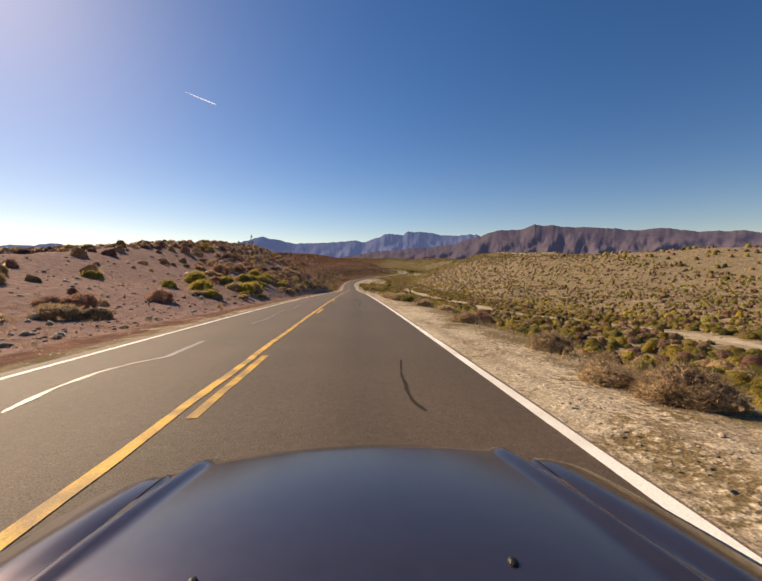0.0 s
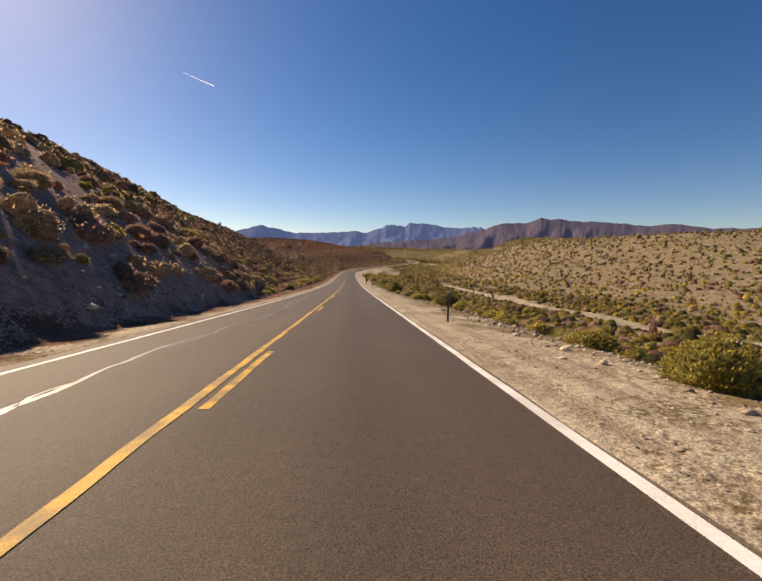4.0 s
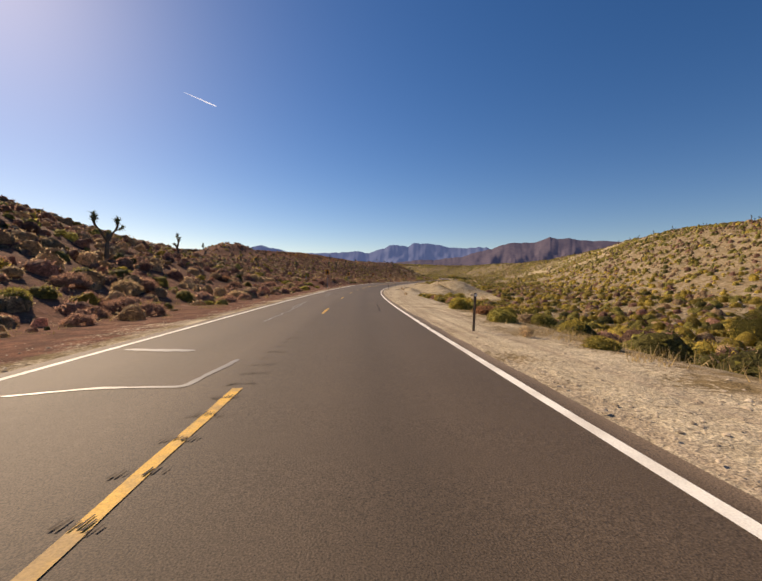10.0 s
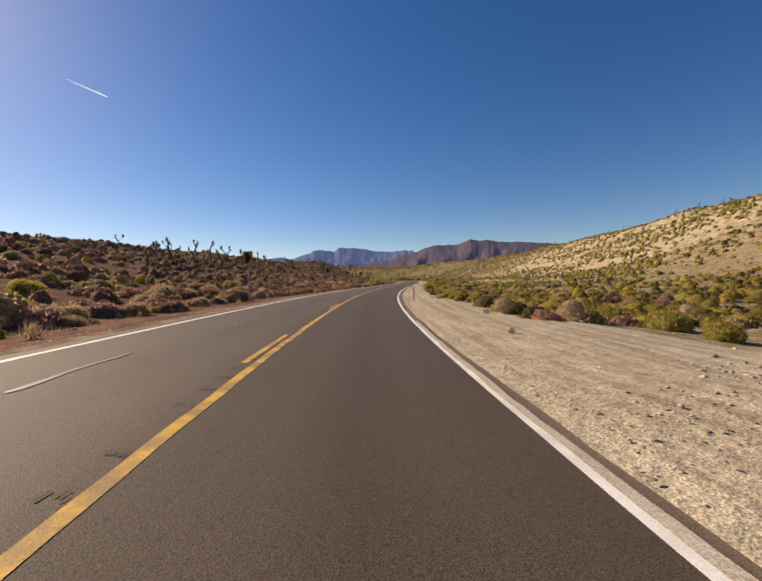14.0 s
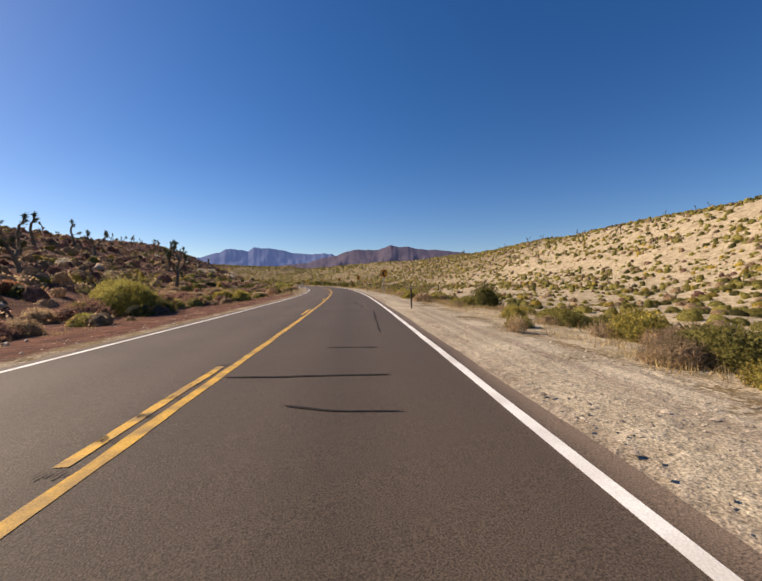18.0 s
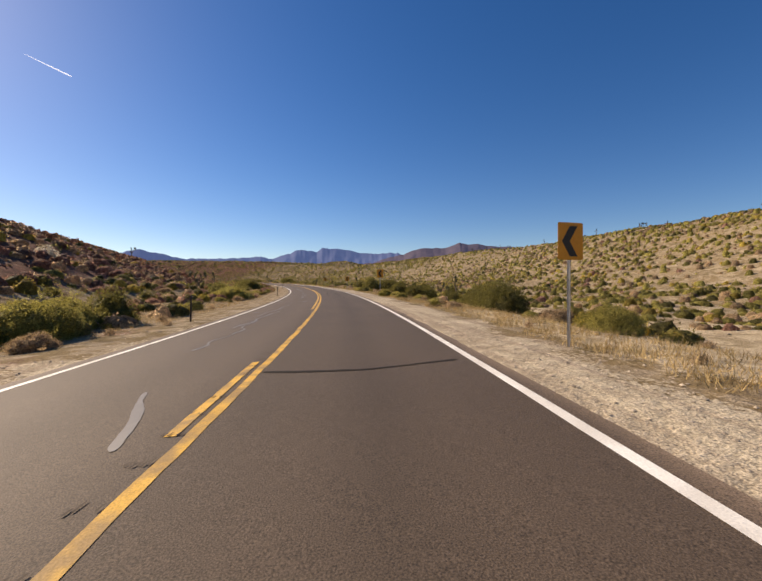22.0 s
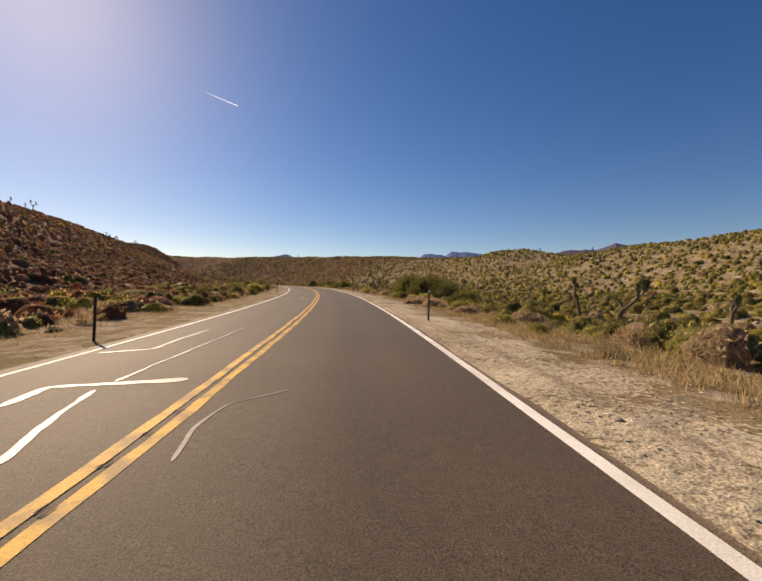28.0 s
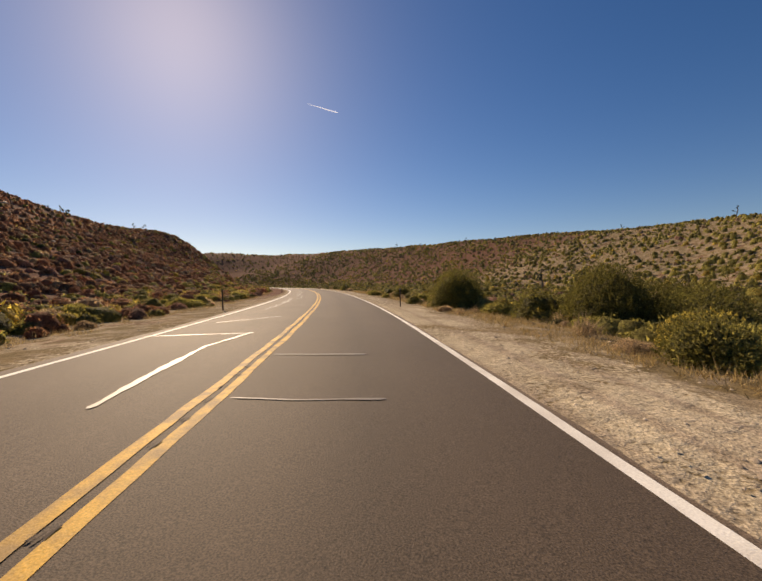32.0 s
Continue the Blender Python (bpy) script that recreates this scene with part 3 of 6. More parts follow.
def ribbon(s0, s1, d0, d1, lift, step=2.0, ragged=0.0, seed=0, across=2, buried=None):
    """Vertices and faces of a strip along the road."""
    ss = np.linspace(s0, s1, max(2, int((s1 - s0) / step) + 1))
    dd = np.linspace(d0, d1, across)
    S, D = np.meshgrid(ss, dd, indexing="ij")
    if ragged:
        D = D + ragged * rough_field(S, D * 3.7, 0.9, seed, 3) * ((D == dd[0]) | (D == dd[-1]))
    if buried:
        # gravel has covered part of the outer edge
        D = D - np.interp(S, *buried) * (D >= dd[-1] - 0.5 * (dd[1] - dd[0]))
    x, y = place(S, D)
    z = road_z(S, D) + lift
    n, m = S.shape
    i = np.arange(n * m).reshape(n, m)
    return np.stack([x, y, z], -1).reshape(-1, 3), np.stack([i[:-1, :-1], i[:-1, 1:], i[1:, 1:], i[1:, :-1]], -1).reshape(-1, 4)


build_ground()
def build_road():
    v, f = ribbon(-120, 1300, EDGE_L, EDGE_R, 0.0, 1.0, 0.07, 5, 26, ([0, 150, 230, 610, 670], [.2, .2, 0, 0, .17]))
    me = mesh_from("road", v, f, ASPHALT)
    across = me.attributes.new("across", "FLOAT", "POINT")
    across.data.foreach_set("value", np.tile(np.linspace(0, 1, 26), len(v) // 26).astype(np.float32))
    thing("road", "worn grey-brown asphalt of a two-lane desert highway", "road", kind="structure", data=me)


build_road()
thing("edge_line", "solid white painted edge line on the asphalt", "road marking", "edge lines", "structure",
      mesh_from("edge_line", *ribbon(-120, 1300, LINE_R - 0.065, LINE_R + 0.065, 0.004, 0.5, 0.01, 6), WHITE))
thing("edge_line", "solid white painted edge line on the asphalt", "road marking", "edge lines", "structure",
      mesh_from("edge_line", *ribbon(-120, 1300, LINE_L - 0.065, LINE_L + 0.065, 0.004, 0.5, 0.01, 7), WHITE))
thing("dust_strip", "pale gravel dust driven over the edge line", "dust", kind="structure",
      data=mesh_from("dust_strip", *ribbon(297, 356, LINE_R + 0.03, LINE_R + 0.16, 0.008, 0.15, 0.05, 15), DUST))
centre_line = thing("centre_line", "worn yellow centre line, solid and broken stripes", "road marking", kind="structure")
Y_L, Y_R = CENTRE - 0.10, CENTRE + 0.10
for a, b, d in ((-120, 193, Y_L), (309, 1300, Y_R), (556, 1300, Y_L)):
    part("solid_stripe", mesh_from("solid_stripe", *ribbon(a, b, d - 0.06, d + 0.06, 0.004, 0.12, 0.03, 9), YELLOW), centre_line)
DASH_K = [0, 4, 6, 12, 15, 16, 17, 18, 19, 21, 22, 24, 28, 30, 36, 40, 44]
DASH_S = [3.6, 53.4, 77, 150.1, 184.6, 195.7, 207.7, 219.7, 231.7, 259.2, 272.3, 298, 347.5, 371.5, 441.9, 490.9, 540.2]
for k in range(-8, 45):
    a = float(np.interp(k, DASH_K, DASH_S)) if k > 0 else 3.6 + 12.19 * k
    d = Y_R if a < 193 else (CENTRE if a < 306 else Y_L)
    if a < 555:
        part("dash", mesh_from("dash", *ribbon(a, a + 3.1, d - 0.055, d + 0.055, 0.004, 0.1, 0.02, k), YELLOW), centre_line)


# ---- far mountains: crests as turn from +y and height, degrees ----
def build_range(name, label, mat, distance, crest_line, seed, spread, ripple=16, deep=0.3):
    az = np.arange(crest_line[0][0], crest_line[-1][0], 0.1)
    crest = np.interp(az, [p[0] for p in crest_line], [p[1] for p in crest_line])
    rows = np.linspace(0, 1, 20)
    A, Rw = np.meshgrid(az, rows, indexing="ij")
    C = crest[:, None] + (0.14 * rough_field(A, A * 0, 1.5, seed, 2) + 0.13 * rough_field(A, A * 0 + 9, 0.55, seed + 1, 2)) * Rw ** 3
    gully = rough_field(A * ripple + 16 * Rw, Rw * 105, 26, seed + 3, 4)
    dist = distance - spread * (1 - Rw) * (0.75 + deep * gully * np.sin(np.pi * Rw))
    tall = distance * np.tan(np.radians(C)) * Rw ** 1.25 * (1 + 0.3 * gully * (1 - Rw))
    a = np.radians(A)
    x, y = FAR_EYE[0] - np.sin(a) * dist, FAR_EYE[1] + np.cos(a) * dist
    z = FAR_EYE[2] + tall
    n, m = A.shape
    i = np.arange(n * m).reshape(n, m)
    faces = np.stack([i[:-1, :-1], i[1:, :-1], i[1:, 1:], i[:-1, 1:]], -1).reshape(-1, 4)
    thing(name, label, "mountain", kind="structure", data=mesh_from(name, np.stack([x, y, z], -1).reshape(-1, 3), faces, mat, True))


FAR_EYE = (-10.0, 200.0, -6.0)
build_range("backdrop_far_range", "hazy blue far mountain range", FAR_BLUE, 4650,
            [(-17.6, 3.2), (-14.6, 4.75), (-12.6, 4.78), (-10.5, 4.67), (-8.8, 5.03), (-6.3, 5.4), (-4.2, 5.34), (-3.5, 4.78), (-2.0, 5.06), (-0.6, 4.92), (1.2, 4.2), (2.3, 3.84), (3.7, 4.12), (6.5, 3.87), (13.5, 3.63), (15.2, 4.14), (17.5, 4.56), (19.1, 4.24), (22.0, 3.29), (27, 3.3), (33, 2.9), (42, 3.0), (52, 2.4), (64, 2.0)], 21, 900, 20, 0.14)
build_range("backdrop_brown_range", "brown and hazy purple desert mountain ridge", FAR_NEAR, 4000,
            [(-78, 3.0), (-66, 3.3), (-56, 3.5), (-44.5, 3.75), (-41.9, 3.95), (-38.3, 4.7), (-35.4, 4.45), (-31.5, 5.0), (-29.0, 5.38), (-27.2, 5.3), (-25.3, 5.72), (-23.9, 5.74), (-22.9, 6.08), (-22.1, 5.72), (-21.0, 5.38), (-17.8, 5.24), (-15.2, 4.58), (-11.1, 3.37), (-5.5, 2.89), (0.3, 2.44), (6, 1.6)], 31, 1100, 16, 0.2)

# ---- sealed cracks, rumble grooves and spray marks on the asphalt ----
def snake(s0, s1, d0, d1, wave, width, rnd, lift=0.004, step=0.22):
    """A wandering poured strip from (s0, d0) to (s1, d1), as vertices and faces."""
    length = math.hypot(s1 - s0, d1 - d0)
    n = max(4, int(length / step))
    u = np.linspace(0, 1, n)
    k = rnd.uniform(0, 900)
    side = wave * (rough_field(u * length + k, u * 0 + k, 2.4, 3, 3) * 1.2 + 0.5 * rough_field(u * length + k, u * 0, 0.7, 4, 2))
    side = side * np.minimum(1, 6 * u) * np.minimum(1, 6 * (1 - u)) if wave < 0.1 else side
    ts, td = (s1 - s0) / length, (d1 - d0) / length
    S, D = s0 + u * (s1 - s0) - td * side, d0 + u * (d1 - d0) + ts * side
    gs, gd = np.gradient(S), np.gradient(D)
    g = np.hypot(gs, gd) + 1e-6
    half = width * (0.5 + 0.28 * rough_field(u * length + k, u * 0 + 7, 0.8, 5, 2))
    P, Q = np.stack([S - gd / g * half, S + gd / g * half], 1), np.stack([D + gs / g * half, D - gs / g * half], 1)
    Q = np.clip(Q, EDGE_L + 0.05, EDGE_R - 0.05)
    x, y = place(P, Q)
    z = road_z(P, Q) + lift
    i = np.arange(2 * n).reshape(n, 2)
    return np.stack([x, y, z], -1).reshape(-1, 3), np.stack([i[:-1, 0], i[1:, 0], i[1:, 1], i[:-1, 1]], -1)


class Pile:
    """Gathers pieces into one mesh. tone: how light each plant of the mesh is, from 0 to 1."""

    def __init__(self):
        self.v, self.f, self.t, self.n = [], [], [], 0

    def add(self, v, f, tone=0.5):
        v = np.asarray(v, float)
        self.v.append(v)
        self.f.append(np.asarray(f) + self.n)
        self.t.append(np.broadcast_to(np.asarray(tone, np.float32), len(v)))
        self.n += len(v)

    def mesh(self, name, mat, smooth=False):
        v, f = np.concatenate(self.v), np.concatenate(self.f)
        me = bpy.data.meshes.new(name)
        k = f.shape[1]
        me.vertices.add(len(v))
        me.vertices.foreach_set("co", v.astype(np.float32).reshape(-1))
        me.loops.add(f.size)
        me.loops.foreach_set("vertex_index", f.astype(np.int32).reshape(-1))
        me.polygons.add(len(f))
        me.polygons.foreach_set("loop_start", np.arange(0, f.size, k, dtype=np.int32))
        me.polygons.foreach_set("loop_total", np.full(len(f), k, np.int32))
        me.update(calc_edges=True)
        at = me.attributes.new("tone", "FLOAT", "POINT")
        at.data.foreach_set("value", np.concatenate(self.t).astype(np.float32))
        me.materials.append(mat)
        if smooth:
            me.shade_smooth()
        return me


def poured(points, width, k):
    """A sealed crack through a few (station, side) points, wavering and of uneven width."""
    P = np.asarray(points, float)
    run = np.concatenate([[0], np.cumsum(np.hypot(*np.diff(P, axis=0).T))])
    n = max(6, int(run[-1] / 0.06))
    u = np.linspace(0, run[-1], n)
    S, D = np.interp(u, run, P[:, 0]), np.interp(u, run, P[:, 1])
    for _ in range(3):
        S[1:-1], D[1:-1] = (S[:-2] + 2 * S[1:-1] + S[2:]) / 4, (D[:-2] + 2 * D[1:-1] + D[2:]) / 4
    S = S + 0.035 * rough_field(u + 31 * k, u * 0, 0.8, 4, 3)
    D = D + 0.05 * rough_field(u + 31 * k, u * 0 + 5, 1.0, 6, 3)
    gs, gd = np.gradient(S), np.gradient(D)
    g = np.hypot(gs, gd) + 1e-6
    half = width * (0.5 + 0.3 * rough_field(u + 17 * k, u * 0 + 7, 0.5, 5, 3) + 0.12 * rough_field(u + 7 * k, u * 0 + 3, 0.16, 8, 2)) * np.clip(0.35 + 8 * np.minimum(u, run[-1] - u), 0.35, 1)
    A, B = np.stack([S - gd / g * half, S + gd / g * half], 1), np.stack([D + gs / g * half, D - gs / g * half], 1)
    B = np.clip(B, EDGE_L + 0.03, EDGE_R - 0.02)
    x, y = place(A, B)
    z = road_z(A, B) + 0.0045 + 0.0006 * (k % 9)
    i = np.arange(2 * n).reshape(n, 2)
    return np.stack([x, y, z], -1).reshape(-1, 3), np.stack([i[:-1, 0], i[1:, 0], i[1:, 1], i[:-1, 1]], -1)


def build_cracks():
    rnd = random.Random(4)
    sealed = thing("sealed_cracks", "wandering dark tar sealant strips on the asphalt", "crack sealant", kind="stuff")
    shiny, dull, faint_glint, seen, count = Pile(), Pile(), Pile(), [], [0]

    def coming(width, *points):
        seen.append((min(q[0] for q in points) - 2.5, max(q[0] for q in points) + 2.5))
        count[0] += 1
        shiny.add(*poured(points, width * (1.3 if points[0][0] < 700 else 0.85), count[0]))

    def own_lane(width, *points):
        count[0] += 1
        # from station 640 on, a paler copy imitates the glint on these strips
        (dull if points[0][0] < 640 else faint_glint).add(*poured(points, width * (1 if points[0][0] < 640 else 0.8), count[0]))

    coming(0.08, (4.1, -3.55), (4.9, -3.70), (5.9, -3.75), (6.5, -3.60), (7.0, -3.30), (8.9, -3.35))
    coming(0.06, (28.9, -3.95), (29.3, -3.70), (29.8, -3.45), (30.2, -3.85), (31.7, -3.90), (33.0, -3.45))
    coming(0.07, (52.6, -3.40), (53.6, -3.40), (54.7, -3.50), (56.3, -3.70), (58.0, -3.65))
    coming(0.08, (77.2, -3.55), (77.8, -3.55), (79.5, -3.70), (81.9, -3.55))
    coming(0.04, (150.3, -3.45), (151.1, -3.60), (151.5, -3.30), (152.8, -3.40), (154.4, -3.25))
    coming(0.13, (177.0, -5.00), (176.9, -4.35))
    coming(0.03, (174.7, -3.45), (175.3, -3.45), (176.2, -3.50), (177.7, -3.65), (178.6, -3.55))
    coming(0.05, (197.9, -2.25), (198.5, -2.35), (199.0, -2.60), (200.0, -3.35), (200.8, -3.60), (201.6, -3.35), (201.9, -3.10))
    coming(0.03, (200.1, -3.40), (199.3, -3.35))
    coming(0.05, (224.0, -3.95), (224.3, -3.90), (224.9, -3.95), (225.0, -3.50), (226.3, -3.70), (227.6, -3.35))
    coming(0.07, (248.6, -4.25), (248.8, -3.30), (248.7, -2.25), (249.3, -2.20), (250.3, -2.10))
    coming(0.14, (251.7, -4.65), (251.3, -3.20))
    coming(0.06, (272.4, -3.75), (272.5, -3.60), (272.7, -3.25))
    coming(0.04, (296.3, -3.10), (297.3, -3.20), (298.8, -3.50), (300.7, -3.75))
    coming(0.04, (321.2, -3.35), (321.8, -3.35), (322.7, -3.40), (323.9, -3.40))
    coming(0.07, (345.8, -3.65), (346.4, -3.65), (347.3, -3.70), (348.1, -3.70))
    coming(0.04, (370.2, -3.60), (370.6, -3.45), (371.4, -3.55))
    coming(0.05, (516.6, -3.65), (517.3, -3.70))
    coming(0.07, (515.4, -2.30), (515.8, -2.20), (516.2, -2.10))
    coming(0.06, (540.0, -2.00), (540.5, -2.20), (541.4, -2.55), (541.8, -2.65))
    coming(0.11, (564.2, -2.65), (564.5, -2.65), (564.8, -2.65), (565.2, -2.45))
    coming(0.09, (564.9, -3.10), (565.0, -2.80))
    coming(0.10, (566.8, -4.60), (566.6, -4.10))
    coming(0.09, (592.0, -5.25), (591.6, -3.75), (591.4, -2.90))
    coming(0.14, (594.4, -4.85), (594.1, -3.90))
    coming(0.09, (661.9, -2.60), (662.4, -2.75), (663.3, -2.75), (664.0, -2.75), (666.0, -3.25), (667.8, -3.40))
    coming(0.06, (664.9, -4.80), (664.8, -4.40), (664.2, -3.85), (663.8, -2.20), (665.3, -2.25), (667.6, -2.10))
    coming(0.06, (662.3, -2.30), (662.3, -2.10), (662.9, -2.20), (663.9, -2.30))
    coming(0.07, (686.1, -2.35), (686.7, -2.60), (687.5, -2.85), (688.1, -3.00))
    coming(0.13, (687.6, -3.60), (688.4, -3.70), (688.4, -2.00))
    coming(0.09, (691.0, -4.70), (691.2, -3.75), (692.9, -3.85), (694.3, -3.75))
    coming(0.05, (688.5, -2.95), (690.2, -2.95), (694.4, -2.85))
    coming(0.10, (710.9, -2.65), (711.5, -2.65), (711.9, -2.55), (712.7, -2.50), (714.0, -2.85), (715.6, -2.95), (716.5, -2.65))
    coming(0.04, (711.7, -2.75), (711.7, -3.25), (712.2, -3.50), (713.4, -3.60))
    coming(0.05, (711.9, -2.55), (711.9, -2.00))
    coming(0.13, (715.0, -4.75), (714.9, -3.95))
    coming(0.16, (717.1, -5.05), (716.8, -4.15))
    coming(0.06, (735.6, -2.90), (736.5, -2.90), (737.3, -2.90), (738.5, -3.10), (740.6, -2.85))
    coming(0.10, (737.3, -4.30), (737.2, -2.90))
    coming(0.10, (740.4, -4.85), (740.4, -3.75), (743.4, -4.70), (745.2, -4.20))
    coming(0.11, (759.8, -2.80), (760.7, -2.85), (762.3, -2.90), (764.1, -2.90), (766.5, -2.90))
    coming(0.09, (761.3, -4.05), (762.2, -4.15), (763.7, -4.40), (764.8, -4.40), (765.3, -3.95), (769.0, -4.10))
    coming(0.16, (764.7, -4.90), (765.2, -3.90))
    coming(0.12, (784.9, -2.70), (786.2, -2.80), (788.8, -2.95), (790.9, -2.50))
    coming(0.16, (790.9, -5.10), (790.8, -2.60))
    coming(0.16, (793.9, -4.40), (795.8, -2.50))
    own_lane(0.04, (6.2, 0.75), (4.5, 0.65), (4.0, 0.65), (3.7, 0.75))
    own_lane(0.06, (33.5, 0.30), (30.2, 0.20), (28.9, 0.40), (27.9, 0.35), (27.3, 0.35))
    own_lane(0.04, (28.4, 0.40), (28.0, 0.60))
    own_lane(0.04, (54.0, 0.55), (52.6, 0.55), (51.7, 0.55))
    own_lane(0.05, (81.7, 0.30), (78.2, 0.20), (77.3, 0.35), (76.1, 0.20))
    own_lane(0.06, (158.6, 0.15), (153.5, 0.45))
    own_lane(0.03, (175.3, 0.60), (174.4, 0.50), (173.7, 0.60))
    own_lane(0.04, (178.4, 0.15), (176.6, 0.15))
    own_lane(0.05, (271.8, -0.25), (271.7, 0.05), (271.7, 0.50), (272.1, 0.65))
    own_lane(0.06, (301.0, 0.65), (299.2, 0.75), (298.6, 0.65), (298.3, 0.75))
    own_lane(0.04, (323.9, 0.10), (321.8, 0.20), (321.3, 0.25), (321.0, 0.55))
    own_lane(0.06, (320.8, 0.20), (321.0, 0.55))
    own_lane(0.05, (369.7, -1.10), (369.7, -0.55), (369.7, -0.10), (369.5, 0.45), (369.5, 1.50))
    own_lane(0.08, (371.9, -1.20), (372.2, 0.55))
    own_lane(0.07, (444.3, -1.40), (444.3, -0.55), (444.4, 0.75))
    own_lane(0.04, (443.1, -0.40), (442.9, 0.10), (442.9, 0.75))
    own_lane(0.06, (455.6, 1.20), (448.7, 0.90))
    own_lane(0.12, (446.6, -0.25), (446.6, 0.75))
    own_lane(0.04, (467.3, -1.40), (467.2, -1.10), (467.0, -0.85), (466.9, -0.20), (466.8, 0.20), (466.7, 0.85), (466.6, 0.95))
    own_lane(0.09, (469.7, -1.45), (469.3, 0.70), (469.9, 1.50))
    own_lane(0.06, (472.7, 0.75), (469.2, 0.85), (467.4, 0.90))
    own_lane(0.08, (493.8, -1.15), (493.6, -0.00), (493.7, 0.85))
    own_lane(0.07, (502.7, 0.80), (495.2, 0.85), (493.2, 0.85), (492.1, 0.85))
    own_lane(0.04, (491.8, 0.80), (490.9, 0.85))
    own_lane(0.03, (491.9, -0.90), (491.6, -0.45))
    own_lane(0.10, (518.5, -1.00), (518.5, 0.55), (518.6, 2.25))
    own_lane(0.06, (515.3, 0.70), (515.7, 1.55), (516.0, 2.30))
    own_lane(0.05, (520.5, 0.85), (519.1, 0.80))
    own_lane(0.08, (542.5, -1.40), (542.4, 0.05), (542.9, 1.60))
    own_lane(0.04, (565.1, -0.65), (565.1, -0.20), (564.9, 0.50), (564.8, 1.25))
    own_lane(0.05, (569.3, 0.35), (566.4, 0.45), (566.0, 0.55))
    own_lane(0.09, (566.7, -0.85), (566.6, -0.30))
    own_lane(0.06, (593.7, 0.80), (591.7, 0.70), (590.1, 0.65), (589.5, 0.75), (588.9, 0.75), (588.6, 0.55), (588.4, 0.60))
    own_lane(0.05, (662.4, -1.35), (662.6, -1.20), (662.8, -0.95), (663.0, -0.90), (663.4, -1.15), (664.3, -1.10))
    own_lane(0.05, (686.0, -1.15), (686.6, -1.25), (687.3, -1.15), (687.8, -0.60))
    own_lane(0.06, (712.0, -1.35), (711.8, -0.80), (711.7, -0.50), (711.7, 1.05))
    own_lane(0.05, (736.4, -1.45), (736.2, -1.00), (735.7, -0.65), (735.0, -0.20))
    own_lane(0.07, (736.0, -0.85), (736.0, 0.05))
    own_lane(0.08, (738.4, -1.35), (738.2, -0.30))
    own_lane(0.07, (760.9, -1.50), (760.8, -1.00), (760.6, -0.55), (760.6, 0.15))
    own_lane(0.13, (763.1, -1.40), (763.4, -0.10))
    own_lane(0.07, (785.1, -1.40), (785.0, -0.70), (785.0, 0.35))
    own_lane(0.12, (787.6, -1.40), (787.6, 0.20))
    # the oncoming lane between them
    s = -20.0
    while s < 900:
        run = rnd.uniform(5, 11)
        d = -3.5 + rnd.uniform(-0.3, 0.3)
        if not any(a < s + run and s < b for a, b in seen) and not 372 < s < 512:
            worn = s < 600
            shiny.add(*snake(s, s + run, d, d + rnd.uniform(-0.4, 0.4), 0.22 if worn else 0.34, rnd.uniform(0.05, 0.09) if worn else rnd.uniform(0.07, 0.12), rnd))
            if rnd.random() < (0.3 if worn else 0.8):
                a = s + run * rnd.uniform(0.2, 0.8)
                shiny.add(*snake(a, a + rnd.uniform(-0.4, 0.4), d, rnd.choice((LINE_L + 0.25, CENTRE - 0.4)), 0.12, 0.07, rnd, 0.011))
        s += run * 0.7
    # the driven lane between them: wheel-path strips, then cross strips
    for a, b, d0, d1 in ((21.3, 25.3, 0.2, 0.45), (37.3, 39.2, 0.2, 0.45), (45.1, 50.1, 0.45, 0.3), (63, 74.5, 0.35, 0.2), (86.3, 90.8, 0.3, 0.5), (159.3, 163.2, 0.3, 0.2), (166.1, 172.1, 0.1, 0.6), (261.4, 268.3, 0.7, 0.9), (457.8, 465.3, 0.7, 0.5), (477.3, 487.5, 0.7, 0.5), (501, 513.5, 0.7, 0.85), (574.4, 584.7, 0.3, 0.6), (599.2, 604.6, 0.45, 0.6), (646.2, 654.2, 0.6, 0.5), (574.3, 584.7, -0.8, -0.4)):
        dull.add(*snake(a, b, d0, d1, 0.2, rnd.uniform(0.042, 0.072), rnd, 0.004, 0.12))
    for a, lo, hi in ((263.8, 0, 0.9), (381.9, -1, 1.2), (429, -1.3, 1.6), (434, -1.4, 1.2), (438.9, -0.8, 1.3), (484.5, -1.3, 0.9), (502.9, -1.3, 0.9), (506.4, -1.3, 1.1), (557.9, -1, 1.1), (682.9, -1.3, 0.8), (728.5, -1, 0.5), (746.4, -1.1, 0.4), (804.9, -1.2, 1)):
        (dull if a < 640 else faint_glint).add(*snake(a, a + rnd.uniform(-0.35, 0.35), lo, hi, 0.08, 0.04, rnd, 0.010))
    part("rubbed_strips", faint_glint.mesh("rubbed_strips", TAR_FAINT_GLINT), sealed, "sealant strips coloured paler for a faint sun glint")
    part("worn_strips", dull.mesh("worn_strips", TAR), sealed)
    part("shiny_strips", shiny.mesh("shiny_strips", TAR_GLINT), sealed, "glossy sealant strips coloured lighter for the sun's glint")


